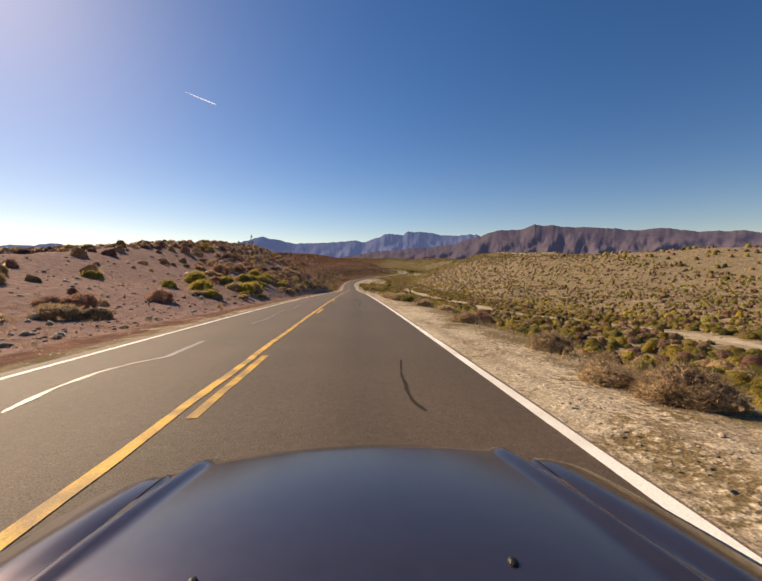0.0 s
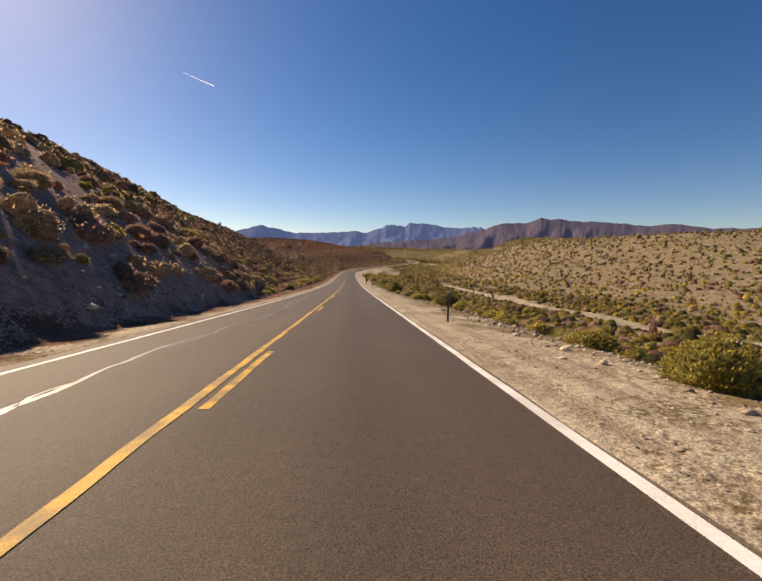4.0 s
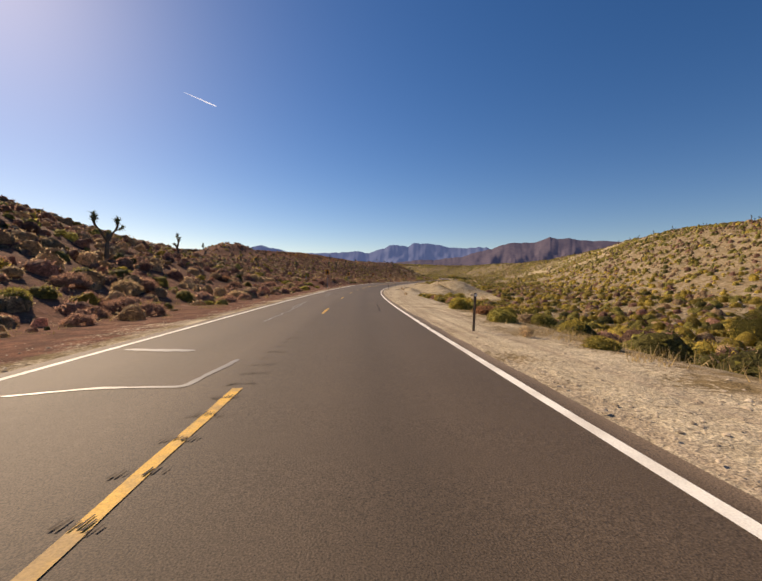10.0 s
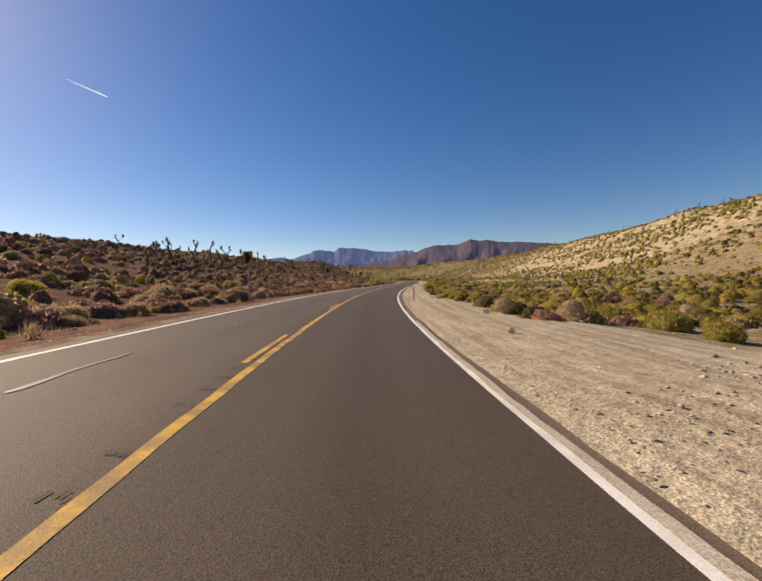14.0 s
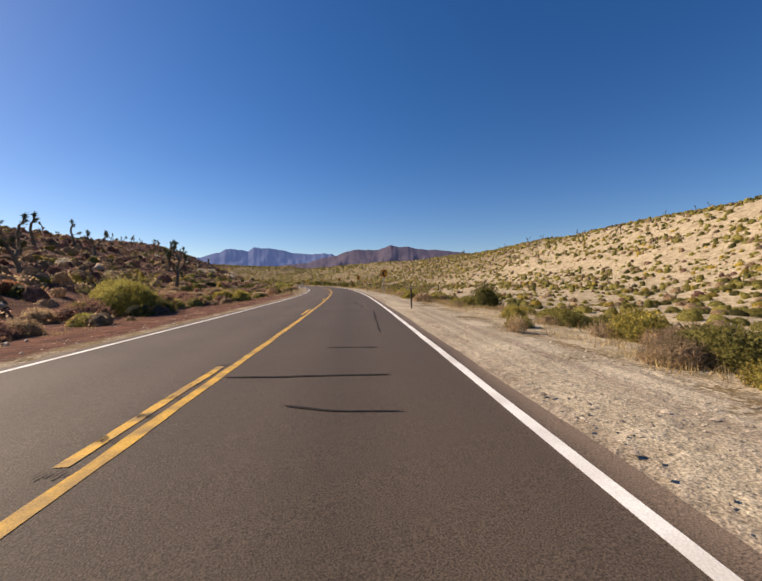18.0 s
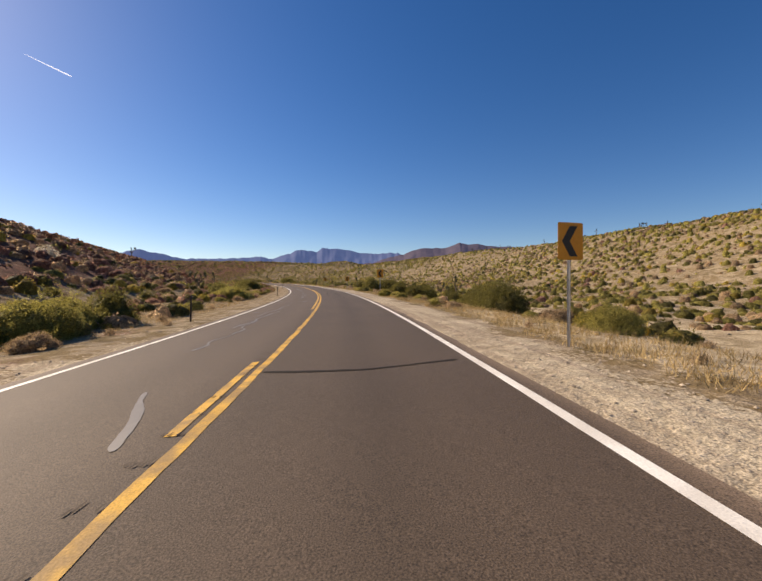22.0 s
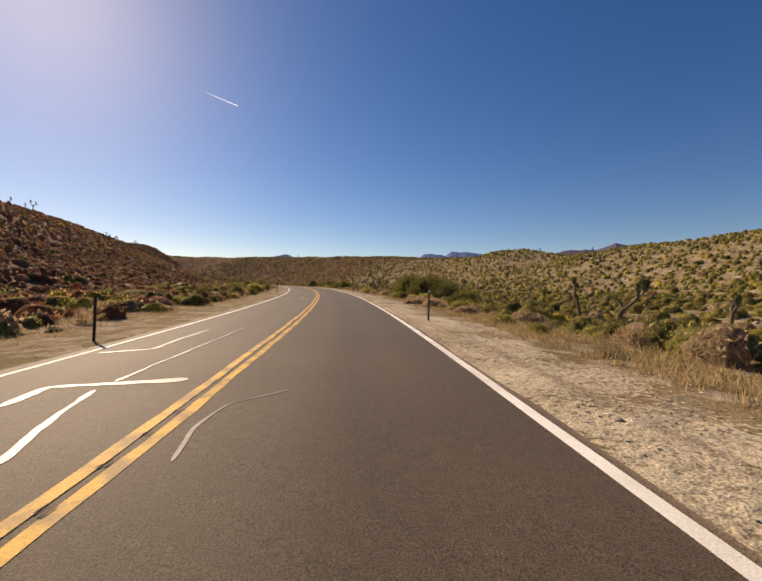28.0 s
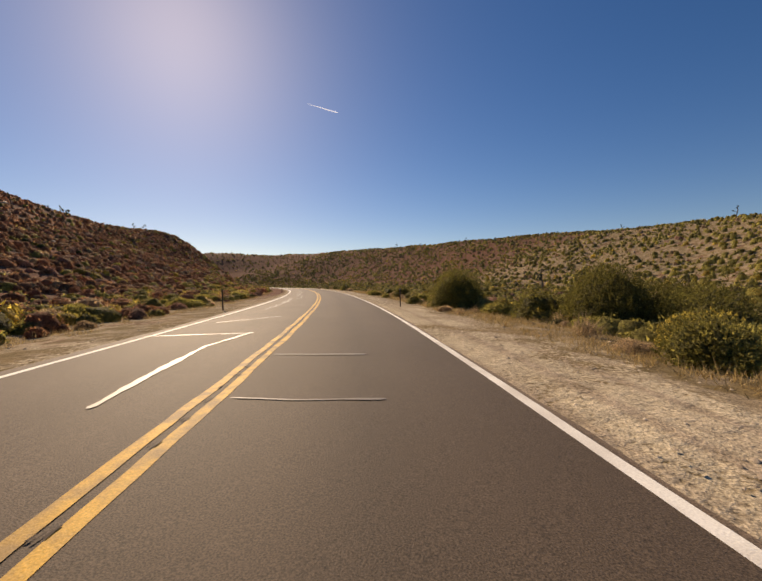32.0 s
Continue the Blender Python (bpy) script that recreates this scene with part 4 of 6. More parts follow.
def build_rumble():
    pile = Pile()
    rnd = random.Random(9)
    s = 186.0
    while s < 835:
        bare = s < 556
        if rnd.random() < (0.9 if bare else 0.75):
            # a milled groove, worn to a row of fine scars side by side
            lo, hi = (CENTRE - 0.18, CENTRE + 0.02 if s > 300 else CENTRE + 0.15) if bare else (CENTRE - 0.035, CENTRE + 0.035)
            d = lo
            while d < hi:
                if rnd.random() < .85:
                    a, r, h = s + rnd.uniform(-.03, .03), rnd.uniform(.05, .12), rnd.uniform(.005, .011)
                    q, w = np.array([a, a + r, a + r, a]), np.array([d - h, d - h * .6 + .012, d + h * .6 + .012, d + h])
                    x, y = place(q, w)
                    pile.add(np.stack([x, y, road_z(q, w) + 0.0105], -1), [[0, 1, 2, 3]])
                d += .034
        s += 0.55
    thing("rumble_strip", "worn milled rumble grooves along the centre line", "rumble strip", kind="stuff", data=pile.mesh("rumble_strip", GROOVE))


GROOVE = material("milled_groove", [(0.058, 0.043, 0.031), (0.09, 0.067, 0.048)], (2.0, 20.0), 0.9, 0)
build_cracks()
build_rumble()
for _a, _b, _d0, _d1 in ((174.6, 177.4, 1.80, 1.89), (271.8, 272.25, 1.98, 2.11)):
    thing("spray_mark", "faded orange survey paint sprayed on the pavement edge", "paint mark", "survey marks", "structure",
          mesh_from("spray_mark", *ribbon(_a, _b, _d0, min(_d1, EDGE_R + 0.1), 0.009, 0.06, 0.11, 3), PAINT_RED if _a < 200 else PAINT_BRIGHT))

# ---- desert plants ----
def blades(rnd, roots, ways, length, width):
    """Slim three-cornered leaves from roots along ways."""
    n = len(roots)
    ways = ways / (np.linalg.norm(ways, axis=1, keepdims=True) + 1e-9)
    side = np.cross(ways, rnd.normal(size=(n, 3)))
    side = side / (np.linalg.norm(side, axis=1, keepdims=True) + 1e-9)
    ln = (length * rnd.uniform(0.55, 1.35, n))[:, None]
    w = (width * rnd.uniform(0.6, 1.3, n))[:, None]
    v = np.stack([roots - side * w, roots + side * w, roots + ways * ln], 1).reshape(-1, 3)
    return v, np.arange(3 * n).reshape(n, 3)


def knobs(rnd, lumps):
    """Ways in which a plant bulges."""
    heads = rnd.normal(size=(lumps, 3))
    heads[:, 2] = np.abs(heads[:, 2])
    return heads / np.linalg.norm(heads, axis=1, keepdims=True)


def inner_mass(rnd, wide, tall, heads, share):
    """The dense, ragged body of a plant, bulging as its outline does."""
    n, m = 22, 10
    a, u = np.meshgrid(np.arange(n) * 2 * np.pi / n, np.linspace(-0.12, 0.98, m), indexing="ij")
    a = a + rnd.uniform(-.1, .1, a.shape)
    r = np.sqrt(1 - u * u)
    w = np.stack([np.cos(a) * r, np.sin(a) * r, u], -1)
    bulge = 0.66 + 0.42 * np.clip((w @ heads.T).max(-1) * 1.9 - 0.95, 0, 1)
    p = w * (bulge * share * rnd.uniform(.86, 1.1, a.shape))[..., None] * np.array([wide, wide, tall])
    i = np.arange(n * m).reshape(n, m)
    j = np.roll(i, -1, 0)
    q = np.stack([i[:, :-1], j[:, :-1], j[:, 1:], i[:, 1:]], -1).reshape(-1, 4)
    return p.reshape(-1, 3), np.concatenate([q[:, [0, 1, 2]], q[:, [0, 2, 3]]])


def dome(rnd, n, wide, tall, lumps=6, hollow=0.45, heads=None):
    """Points and outward ways of an uneven, gappy dome."""
    a, u = rnd.uniform(0, 2 * np.pi, n), rnd.uniform(0.02, 1, n)
    r = np.sqrt(1 - u * u)
    w = np.stack([np.cos(a) * r, np.sin(a) * r, u], 1)
    if heads is None:
        heads = knobs(rnd, lumps)
    bulge = 0.66 + 0.42 * np.clip((w @ heads.T).max(1) * 1.9 - 0.95, 0, 1)
    depth = hollow + (1 - hollow) * rnd.uniform(0, 1, n) ** 0.55
    p = w * (bulge * depth)[:, None] * np.array([wide, wide, tall])
    return p, w


def stem_tubes(rnd, tips, thick):
    # all stems fork from one root crown
    ring = np.array([[np.cos(q), np.sin(q), 0] for q in (0, 2.1, 4.2)])
    v, f = [ring * thick * 1.6], []
    for k, t in enumerate(tips):
        mid = t * np.array([0.45, 0.45, 0.6])
        v += [mid + ring * thick * 0.7, t + ring * thick * 0.25]
        a = 3 + 6 * k
        f += [[i, (i + 1) % 3, a + (i + 1) % 3, a + i] for i in range(3)] + [[a + i, a + (i + 1) % 3, a + 3 + (i + 1) % 3, a + 3 + i] for i in range(3)]
    pile = Pile()
    pile.add(np.concatenate(v), f)
    return pile


def shrub_kind(name, label, leaf_mat, stem_mat, seed, wide, tall, count, length, width, upright, hollow=0.45, stems=14, second=None, inside=0.86):
    """One shrub with its stems and foliage, 1 to 1, at the origin; it is copied over the land."""
    rnd = np.random.default_rng(seed)
    ob = thing(name, label, "shrub", "roadside shrubs")
    heads = knobs(rnd, 9)
    p, w = dome(rnd, count, wide, tall, 7, hollow, heads)
    way = w * (1 - upright) + np.array([0, 0, 1.0]) * upright + rnd.normal(size=(count, 3)) * 0.45
    pile = Pile()
    pile.add(*blades(rnd, p, way, length, width))
    # inner body at a lower tone: shade among the leaves, put into colour
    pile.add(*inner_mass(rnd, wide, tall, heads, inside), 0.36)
    if wide > 1.2:
        # thin sprigs that stand out of the outline
        for _ in range(46):
            k = rnd.integers(count)
            way_out = w[k] * .7 + np.array([0, 0, .8]) + rnd.normal(size=3) * .25
            far = p[k] + way_out * rnd.uniform(.15, .5, 34)[:, None] + rnd.normal(size=(34, 3)) * .035
            pile.add(*blades(rnd, far, rnd.normal(size=(34, 3)) + way_out, length * .9, width * .8))
    part("foliage", pile.mesh("foliage", leaf_mat, True), ob)
    tips, _ = dome(rnd, stems, wide * 0.8, tall * 0.85, 7, 0.8)
    part("woody_base", stem_tubes(rnd, tips, 0.014 * max(1.0, tall)).mesh("woody_base", stem_mat), ob)
    if second:
        top = p[(w[:, 2] > 0.2)][: count // 2] * 1.06
        pile = Pile()
        pile.add(*blades(rnd, top, rnd.normal(size=top.shape) * 0.5 + np.array([0, 0, 1.0]), length * 0.8, width * 1.5))
        part("blossom", pile.mesh("blossom", second), ob, "dried yellow blossom")
    return ob


KINDS = {
    "olive": [shrub_kind("desert_shrub", "rounded olive-green desert shrub on gravelly soil", OLIVE, BARK, 10 + i, .62, .62, 2600, .055, .013, .2, .72) for i in range(3)]
    + [shrub_kind("sagebrush", "dusty grey-green sagebrush on gravelly soil", OLIVE, BARK, 14, .62, .6, 2600, .06, .011, .35, .7)],
    "gold": [shrub_kind("rabbitbrush", "yellow-blossomed rabbitbrush on sandy ground", OLIVE, BARK, 20 + i, .62, .66, 1700, .06, .012, .4, .7, second=GOLD) for i in range(3)],
    "green": [shrub_kind("creosote_bush", "tall green creosote bush with open dark stems", GREEN, BARK, 30 + i, .7, 1.0, 2600, .06, .014, .2, .5, 26, inside=.74) for i in range(2)],
    "tan": [shrub_kind("dry_bush", "dry tan tumbleweed-like bush on the verge", TAN, GREY, 40 + i, .62, .55, 2300, .085, .006, .15, .75, 20) for i in range(3)],
    "grey": [shrub_kind("bare_bush", "bare grey twiggy bush on the slope", GREY, BARK, 50 + i, .62, .55, 2000, .09, .006, .2, .7, 20) for i in range(2)],
    "rust": [shrub_kind("rusty_buckwheat", "low rust-brown dried buckwheat bush", RUST, GREY, 60 + i, .55, .45, 1400, .07, .009, .25, .65, 16) for i in range(2)],
    "big": [shrub_kind("creosote_bush", "large dense creosote bush with dark green leaves", GREEN, BARK, 80 + i, 1.5, 1.9, 16000, .06, .017, .2, .6, 40, inside=.78) for i in range(2)],
    "broad": [shrub_kind("saltbush", "broad olive-green saltbush on gravelly soil", OLIVE, BARK, 90 + i, 1.3, 1.3, 11000, .06, .015, .2, .72, 24) for i in range(2)],
    "cholla": [shrub_kind("silver_cholla", "silver cholla with a crown of pale backlit spines", PALE_SPINE, BARK, 95, .55, .75, 1800, .07, .006, .3, .8, 18, inside=.7)],
    "tuft": [shrub_kind("dry_grass_tuft", "small tuft of straw-coloured dry grass", TAN, TAN, 70 + i, .3, .42, 260, .3, .008, .85, .1, 4, inside=.2) for i in range(2)],
}
_used = set()


def plant(kind, s, d, size, seed, tall=1.0):
    """Sets one shrub of a kind on the ground."""
    rnd = random.Random(seed)
    if kind == "green" and size >= 1.75:
        kind, size = "big", size / 2.2
    if kind == "olive" and size >= 1.55:
        kind, size = "broad", size / 2.1
    model = KINDS[kind][rnd.randrange(len(KINDS[kind]))]
    x, y, z = (float(q) for q in ground_at(s, d))
    m = pose(x, y, z - 0.03, 0, 0, rnd.uniform(0, 360)) @ Matrix.Diagonal((size * rnd.uniform(.9, 1.15), size * rnd.uniform(.9, 1.15), size * tall, 1))
    if model.name not in _used:
        _used.add(model.name)
        model.matrix_basis = m
        return model
    ob = copy_thing(model, m)
    ob.matrix_basis = m
    return ob


def mix_at(s, d):
    """Which shrubs grow where: kinds with their shares."""
    if d > 0:
        if s < 90:
            return (("tan", 4), ("olive", 3), ("gold", 1.5), ("grey", 2), ("green", 0.6), ("tuft", 2))
        if s < 260:
            return (("olive", 4), ("gold", 3), ("tan", 2), ("grey", 1.5), ("green", 1), ("rust", .4))
        if s < 420:
            return (("gold", 7), ("olive", 3), ("tan", 1), ("grey", .6), ("rust", .3))
        if s < 640:
            return (("olive", 4), ("green", 2.5), ("gold", 1.2), ("tan", 2.5), ("tuft", 3), ("grey", 1), ("rust", .5))
        return (("olive", 4), ("green", 2), ("tan", 2), ("grey", 2), ("rust", 1), ("tuft", 3), ("gold", .6))
    if s < 130:
        return (("tan", 4), ("gold", 1.6), ("grey", 2), ("olive", 1))
    if s < 420:
        return (("olive", 1.6), ("grey", 5), ("tan", 2.5), ("gold", .4), ("rust", 1.2))
    return (("olive", 4), ("grey", 2.4), ("tan", 2.5), ("green", 1), ("gold", .6), ("rust", .8), ("tuft", 2))


def pick(rnd, shares):
    q = rnd.random() * sum(w for _, w in shares)
    for k, w in shares:
        q -= w
        if q <= 0:
            return k
    return shares[0][0]


def plant_verges():
    rnd = random.Random(11)
    # the ones that stand out: kind, station, side distance, size, height factor
    for i, (k, s, d, size, tall) in enumerate((
            ("tan", 4.0, 3.75, .8, 1), ("tan", 4.8, 3.4, .6, 1), ("tan", 7.3, 3.9, .7, 1), ("tan", 12.7, 3.8, .75, 1), ("grey", 14.9, 5.0, 1.0, .9), ("tan", 29.6, 3.7, 1.0, 1), ("olive", 28.8, 4.1, .85, .95), ("tan", 31.3, 3.6, .9, 1), ("tan", 33.9, 3.5, .8, .9), ("olive", 34.4, 3.9, .7, 1), ("tan", 36.0, 3.5, 1.0, 1), ("tan", 40.6, 3.6, 1.1, .9), ("gold", 36.4, -10.0, 1.5, 1), ("gold", 38.6, -9.8, 1.5, 1), ("gold", 39.6, -9.7, 1.0, .9), ("grey", 38.5, -12.4, 1.2, 1), ("grey", 36.8, -12.8, 1.1, 1), ("grey", 44.0, -14.8, 1.9, 1.1), ("olive", 45.1, -12.2, 1.5, 1), ("gold", 47.8, -12.6, 1.3, 1), ("gold", 49.0, -11.5, 1.6, .9), ("olive", 45.5, -10.9, 1.3, .8), ("gold", 54.6, -12.1, 1.4, .9), ("gold", 55.4, -10.4, 1.2, .8), ("gold", 59.9, -10.6, 1.3, .8), ("grey", 63, -11, 1.3, .8), ("rust", 57, -14, 1.4, 1), ("grey", 52, -15, 1.5, 1), ("tan", 40.5, -14.5, 1.1, 1), ("tan", 43, -16.5, 1.1, 1),
            ("tan", 36.7, 4.4, 1.1, 1.05), ("tan", 41.6, 4.0, 1.0, 1), ("olive", 32.7, 6.6, 1.3, 1), ("olive", 44.6, 5.4, 1.1, 1), ("green", 65.8, 5.6, 1.5, 1.1), ("grey", 67.4, 6.4, 1.4, .9),
            ("tan", 180, 5.2, 1.4, 1.1), ("green", 182, 6.6, 1.2, .8), ("olive", 162.2, 6.8, 1.5, 1), ("green", 159.2, 6.3, 1.2, .7), ("tan", 202.5, 5.4, 1.1, 1), ("olive", 200.1, 6.2, 1.3, .95), ("green", 196.2, 5.9, 1.5, .9), ("olive", 198.2, 7.6, 1.4, .9), ("tan", 209.9, 5.2, .9, 1), ("tan", 212, 5.5, 1.0, 1), ("gold", 224.6, 6.0, 1.2, .95), ("gold", 226, 7.0, 1.2, .95), ("olive", 228, 6.4, 1.2, .9), ("olive", 206, -9.8, 1.5, .85), ("olive", 211, -9.9, 1.5, .8), ("olive", 214.6, -9.6, 1.5, .85), ("olive", 219, -9.6, 1.5, .8), ("olive", 221.4, -10, 1.5, .85), ("olive", 224, -9.7, 1.4, .8), ("olive", 228, -9.8, 1.4, .8),
            ("rust", 230, 7.6, 1.4, 1.3), ("gold", 231.1, 6.7, 1.3, 1), ("gold", 233.6, 6.2, 1.4, 1), ("green", 267.0, 25.5, 2.6, .9), ("gold", 308, 13, 1.8, 1), ("gold", 310, 15, 1.8, 1),
            ("green", 490.5, 11, 1.5, .8), ("olive", 481.6, 6.4, 1.3, .9), ("gold", 483.1, 8.2, 1.4, .8), ("olive", 478.6, 9.6, 1.3, .9), ("olive", 548.5, 8.4, 1.8, .8),
            ("green", 574.3, 7.9, 1.9, .8), ("green", 576.8, 9.8, 2.1, .8), ("green", 572.8, 11.4, 2.1, .8), ("green", 579.3, 7.2, 1.8, .9), ("green", 582.2, 7.6, 2.0, .8),
            ("olive", 588.7, 8.6, 1.1, .8), ("gold", 592.4, 7.4, 1.0, .8), ("tan", 590.6, 6.8, 1.1, .9), ("green", 556.9, 8.4, 2.2, .9), ("green", 560.9, 9.0, 2.0, .85), ("green", 608.5, 10.0, 2.6, 1.2), ("green", 611.5, 8.4, 2.2, .9),
            ("green", 606.5, 12.5, 2.6, 1.2), ("green", 610.8, 14.6, 2.6, 1.25), ("green", 613.2, 13.4, 2.6, 1.25), ("green", 612.6, 17.4, 2.6, 1.2), ("green", 615.0, 16.2, 2.6, 1.25), ("green", 616.0, 20.6, 2.2, .9), ("green", 616.8, 24.0, 2.4, .9), ("green", 617.4, 11.8, 2.4, .95), ("green", 620.5, 13.2, 2.3, .9), ("green", 614, 29, 2.4, .8), ("grey", 598.4, 12.2, 1.3, .8), ("grey", 597.0, 10.4, 1.1, .8), ("gold", 600.8, 11.6, 1.5, .8), ("olive", 599.6, 9.8, 1.1, .8), ("olive", 602.4, 10.6, 1.2, .85), ("gold", 602.8, 13.0, 1.4, .8), ("rust", 596.2, 8.4, 1.0, .7), ("rust", 599.2, 8.0, 1.0, .6), ("rust", 594.0, 7.6, 1.0, .7), ("tan", 604.6, 10.4, 1.0, .8), ("olive", 758.6, -10.2, 1.3, .8), ("olive", 761.0, -11.4, 1.4, .8), ("olive", 764.2, -12.2, 1.5, .8), ("olive", 768.0, -10.6, 1.4, .8), ("olive", 771.0, -12.0, 1.5, .8), ("tan", 767.0, -8.8, 1.2, .8), ("olive", 774.6, -10.8, 1.4, .8), ("olive", 778.8, -11.6, 1.5, .8), ("olive", 780.5, -9.6, 1.3, .8),  ("olive", 603.6, 8.2, 1.3, .8), ("green", 634.3, 9, 2.2, .8), ("green", 658.1, 16, 2, .8), ("olive", 668, 8.4, 1.2, .8),
            ("green", 715.8, 9.6, 2.7, 1.0), ("green", 717.6, 7.8, 2.3, 1.1), ("green", 719.8, 9.8, 2.8, 1.2), ("green", 721.6, 7.6, 2.6, 1.15), ("green", 724.2, 8.6, 2.2, 1.05), ("tan", 715.4, 6.2, 1.1, .9), ("olive", 717.2, 5.9, .9, .8), ("green", 765.4, 7.2, 2.3, 1.0),
            ("green", 771.2, 8.6, 2.2, .95), ("green", 793.2, 8.8, 2.3, 1.15), ("green", 796.2, 10.8, 2.5, 1.15), ("green", 794.6, 12.6, 2.5, 1.1), ("green", 791.8, 11.2, 2.2, 1.1), ("green", 801.6, 6.2, 2.2, 1.15), ("green", 803.6, 7.1, 2.0, 1.1), ("olive", 798.0, 7.0, 1.2, .9), ("olive", 786.6, 6.2, 1.5, .9), ("gold", 788.2, 7.4, 1.5, 1), ("olive", 789.5, 8.6, 1.5, .9),
            ("green", 804.9, 7.2, 1.9, .95), ("olive", 702.8, 6.4, 1.3, .8), ("green", 709.7, 9, 2, .85),
            ("gold", 27.5, -9.8, 1.0, 1), ("gold", 30, -11.5, 1.4, 1), ("gold", 33, -13, 1.6, 1), ("tan", 35.5, -10.8, 1.3, 1), ("gold", 38, -12.2, 1.3, 1), ("gold", 45, -12.4, 1.4, 1),
            ("tan", 48.5, -11.4, 1.3, 1), ("gold", 53, -13.2, 1.4, 1), ("tan", 57, -11, 1.2, 1), ("tan", 60, -13, 1.4, 1), ("tan", 66, -12.4, 1.2, 1), ("tan", 74, -12.8, 1.3, 1),
            ("tan", 82, -12.6, 1.9, 1), ("tan", 85, -14.5, 1.3, 1), ("tan", 88, -14, 1.2, 1), ("tan", 91, -12.2, 1.1, 1), ("tan", 93, -15, 1.5, 1), ("tan", 97, -13.5, 1.2, 1), ("tan", 102, -14.6, 1.3, 1),
            ("tan", 106, -13, 1.1, 1), ("tan", 110, -14.5, 1.3, 1), ("tan", 115, -13.4, 1.2, 1), ("tan", 121, -14, 1.2, 1),
            ("gold", 526.2, -10.2, 1.5, .9), ("tan", 525.6, -8.0, 1.7, 1.0), ("tan", 527.4, -8.2, 1.5, 1.0), ("tan", 532.0, -8.2, 1.0, .8), ("olive", 534.0, -9.8, 1.6, .95), ("olive", 536, -9.2, 2.2, .95), ("olive", 539, -9.4, 2.3, .95), ("olive", 541.5, -10.8, 2.2, .9), ("olive", 549, -9.2, 2.2, .9), ("olive", 551.5, -10, 2.0, .9),
            ("tan", 528.5, -8.0, .8, .9), ("tan", 543.5, -8.2, 1.3, .9), ("tan", 547, -7.8, .9, .9),
            ("olive", 459, -10.6, 2.5, 1.0), ("olive", 461.5, -12.4, 2.7, 1.0), ("grey", 456.6, -11.2, 1.8, .9), ("grey", 463, -10.8, 1.9, .9), ("olive", 445.4, 6.5, 1.3, .95), ("gold", 448.6, 7.6, 1.3, .95), ("olive", 451.5, 7.4, 1.2, .9), ("green", 460, 7.6, 1.6, .9),
            ("olive", 156.2, -12.5, 1.6, .9), ("tan", 158.7, -9.6, 1.1, 1), ("olive", 160.2, -10.4, 1.4, .9), ("olive", 162.7, -9.6, 1.3, .9), ("tan", 166.1, -9.2, 1.2, .9),
            ("olive", 182, -10.5, 2.2, .8), ("olive", 186, -10.2, 1.9, .8), ("olive", 189.9, -9.8, 1.8, .8), ("olive", 194.9, -9.8, 2.0, .8), ("green", 199.9, -9.8, 1.8, .7),
            ("olive", 203.8, -9.6, 2.0, .8), ("olive", 208.8, -9.4, 1.9, .8), ("tan", 212.8, -9.0, 1.6, .8), ("green", 216.7, -9.4, 1.8, .7),
            ("grey", 231.8, -9.4, 2.1, 1.2), ("olive", 231.1, -8.4, .9, .8), ("tan", 238.5, -8.6, 1.2, .9),
            ("olive", 575.8, -10.0, 2.6, .75), ("olive", 578.8, -10.6, 2.5, .75), ("grey", 582.2, -10.4, 2.0, .7), ("tan", 573, -8.8, .9, 1.0), ("green", 585.7, -13, 2.4, .8),
            ("green", 608, -11.6, 2.8, .95), ("green", 610.5, -13.2, 2.6, .9), ("grey", 606, -9.0, 2.0, .8), ("tan", 603.6, -8.0, .9, .8), ("tan", 658.6, -9.0, .9, .8),
            ("tan", 764.7, -7.6, 1.3, .8), ("rust", 763.3, -8.4, 1.2, .9), ("green", 783.1, -13, 1.8, .9), ("olive", 741.4, -10, 1.8, .8))):
        plant(k, s, d, size, 100 + i, tall)
    for i in range(26):
        plant("cholla", rnd.gauss(534, 9) if i < 16 else rnd.uniform(430, 820), -rnd.uniform(16, 36), rnd.uniform(.9, 1.6), 8000 + i, rnd.uniform(.7, 1.0))
    taken = 0
    s = -6.0
    while s < 880:
        s += rnd.uniform(0.7, 1.9) if s < 830 else 3
        for sign in (1, -1):
            if sign > 0:
                room = float(verge(s)) + 0.25 + 0.5 * float(rough_field(np.array(s), np.array(0.0), 18, 8))
                if 490 < s < 556:
                    room += 3.0
                d = room + abs(rnd.gauss(0, 2.6))
            else:
                room = 7.6 if s < 135 else 8.6
                d = -(room + abs(rnd.gauss(0, 3.0)))
                if s < 130:
                    d *= 1.15
                    if s < 50 and rnd.random() < .6:
                        continue
            kind = pick(rnd, mix_at(s, d))
            if 440 < s < 550 and d > 0 and kind == "green":
                kind = "gold"
            if s > 440 and d > 0 and kind in ("rust", "grey"):
                kind = rnd.choice(("tan", "olive", "tuft"))
            if 312 < s < 348 and (-12.5 < d < 0 or 0 < d < 24):
                continue
            if 20 < s < 50 and 0 < d < 5 and rnd.random() < .6:
                continue
            if s < 18 and d > 0 and (d < 6.2 or rnd.random() < .4):
                continue
            if s < 22 and d > 0 and kind in ("green", "olive"):
                kind = "tan"
            size = rnd.uniform(0.55, 1.3) * (1.25 if kind == "green" else 1)
            plant(kind, s, d, size, taken, rnd.uniform(.75, 1.1))
            taken += 1
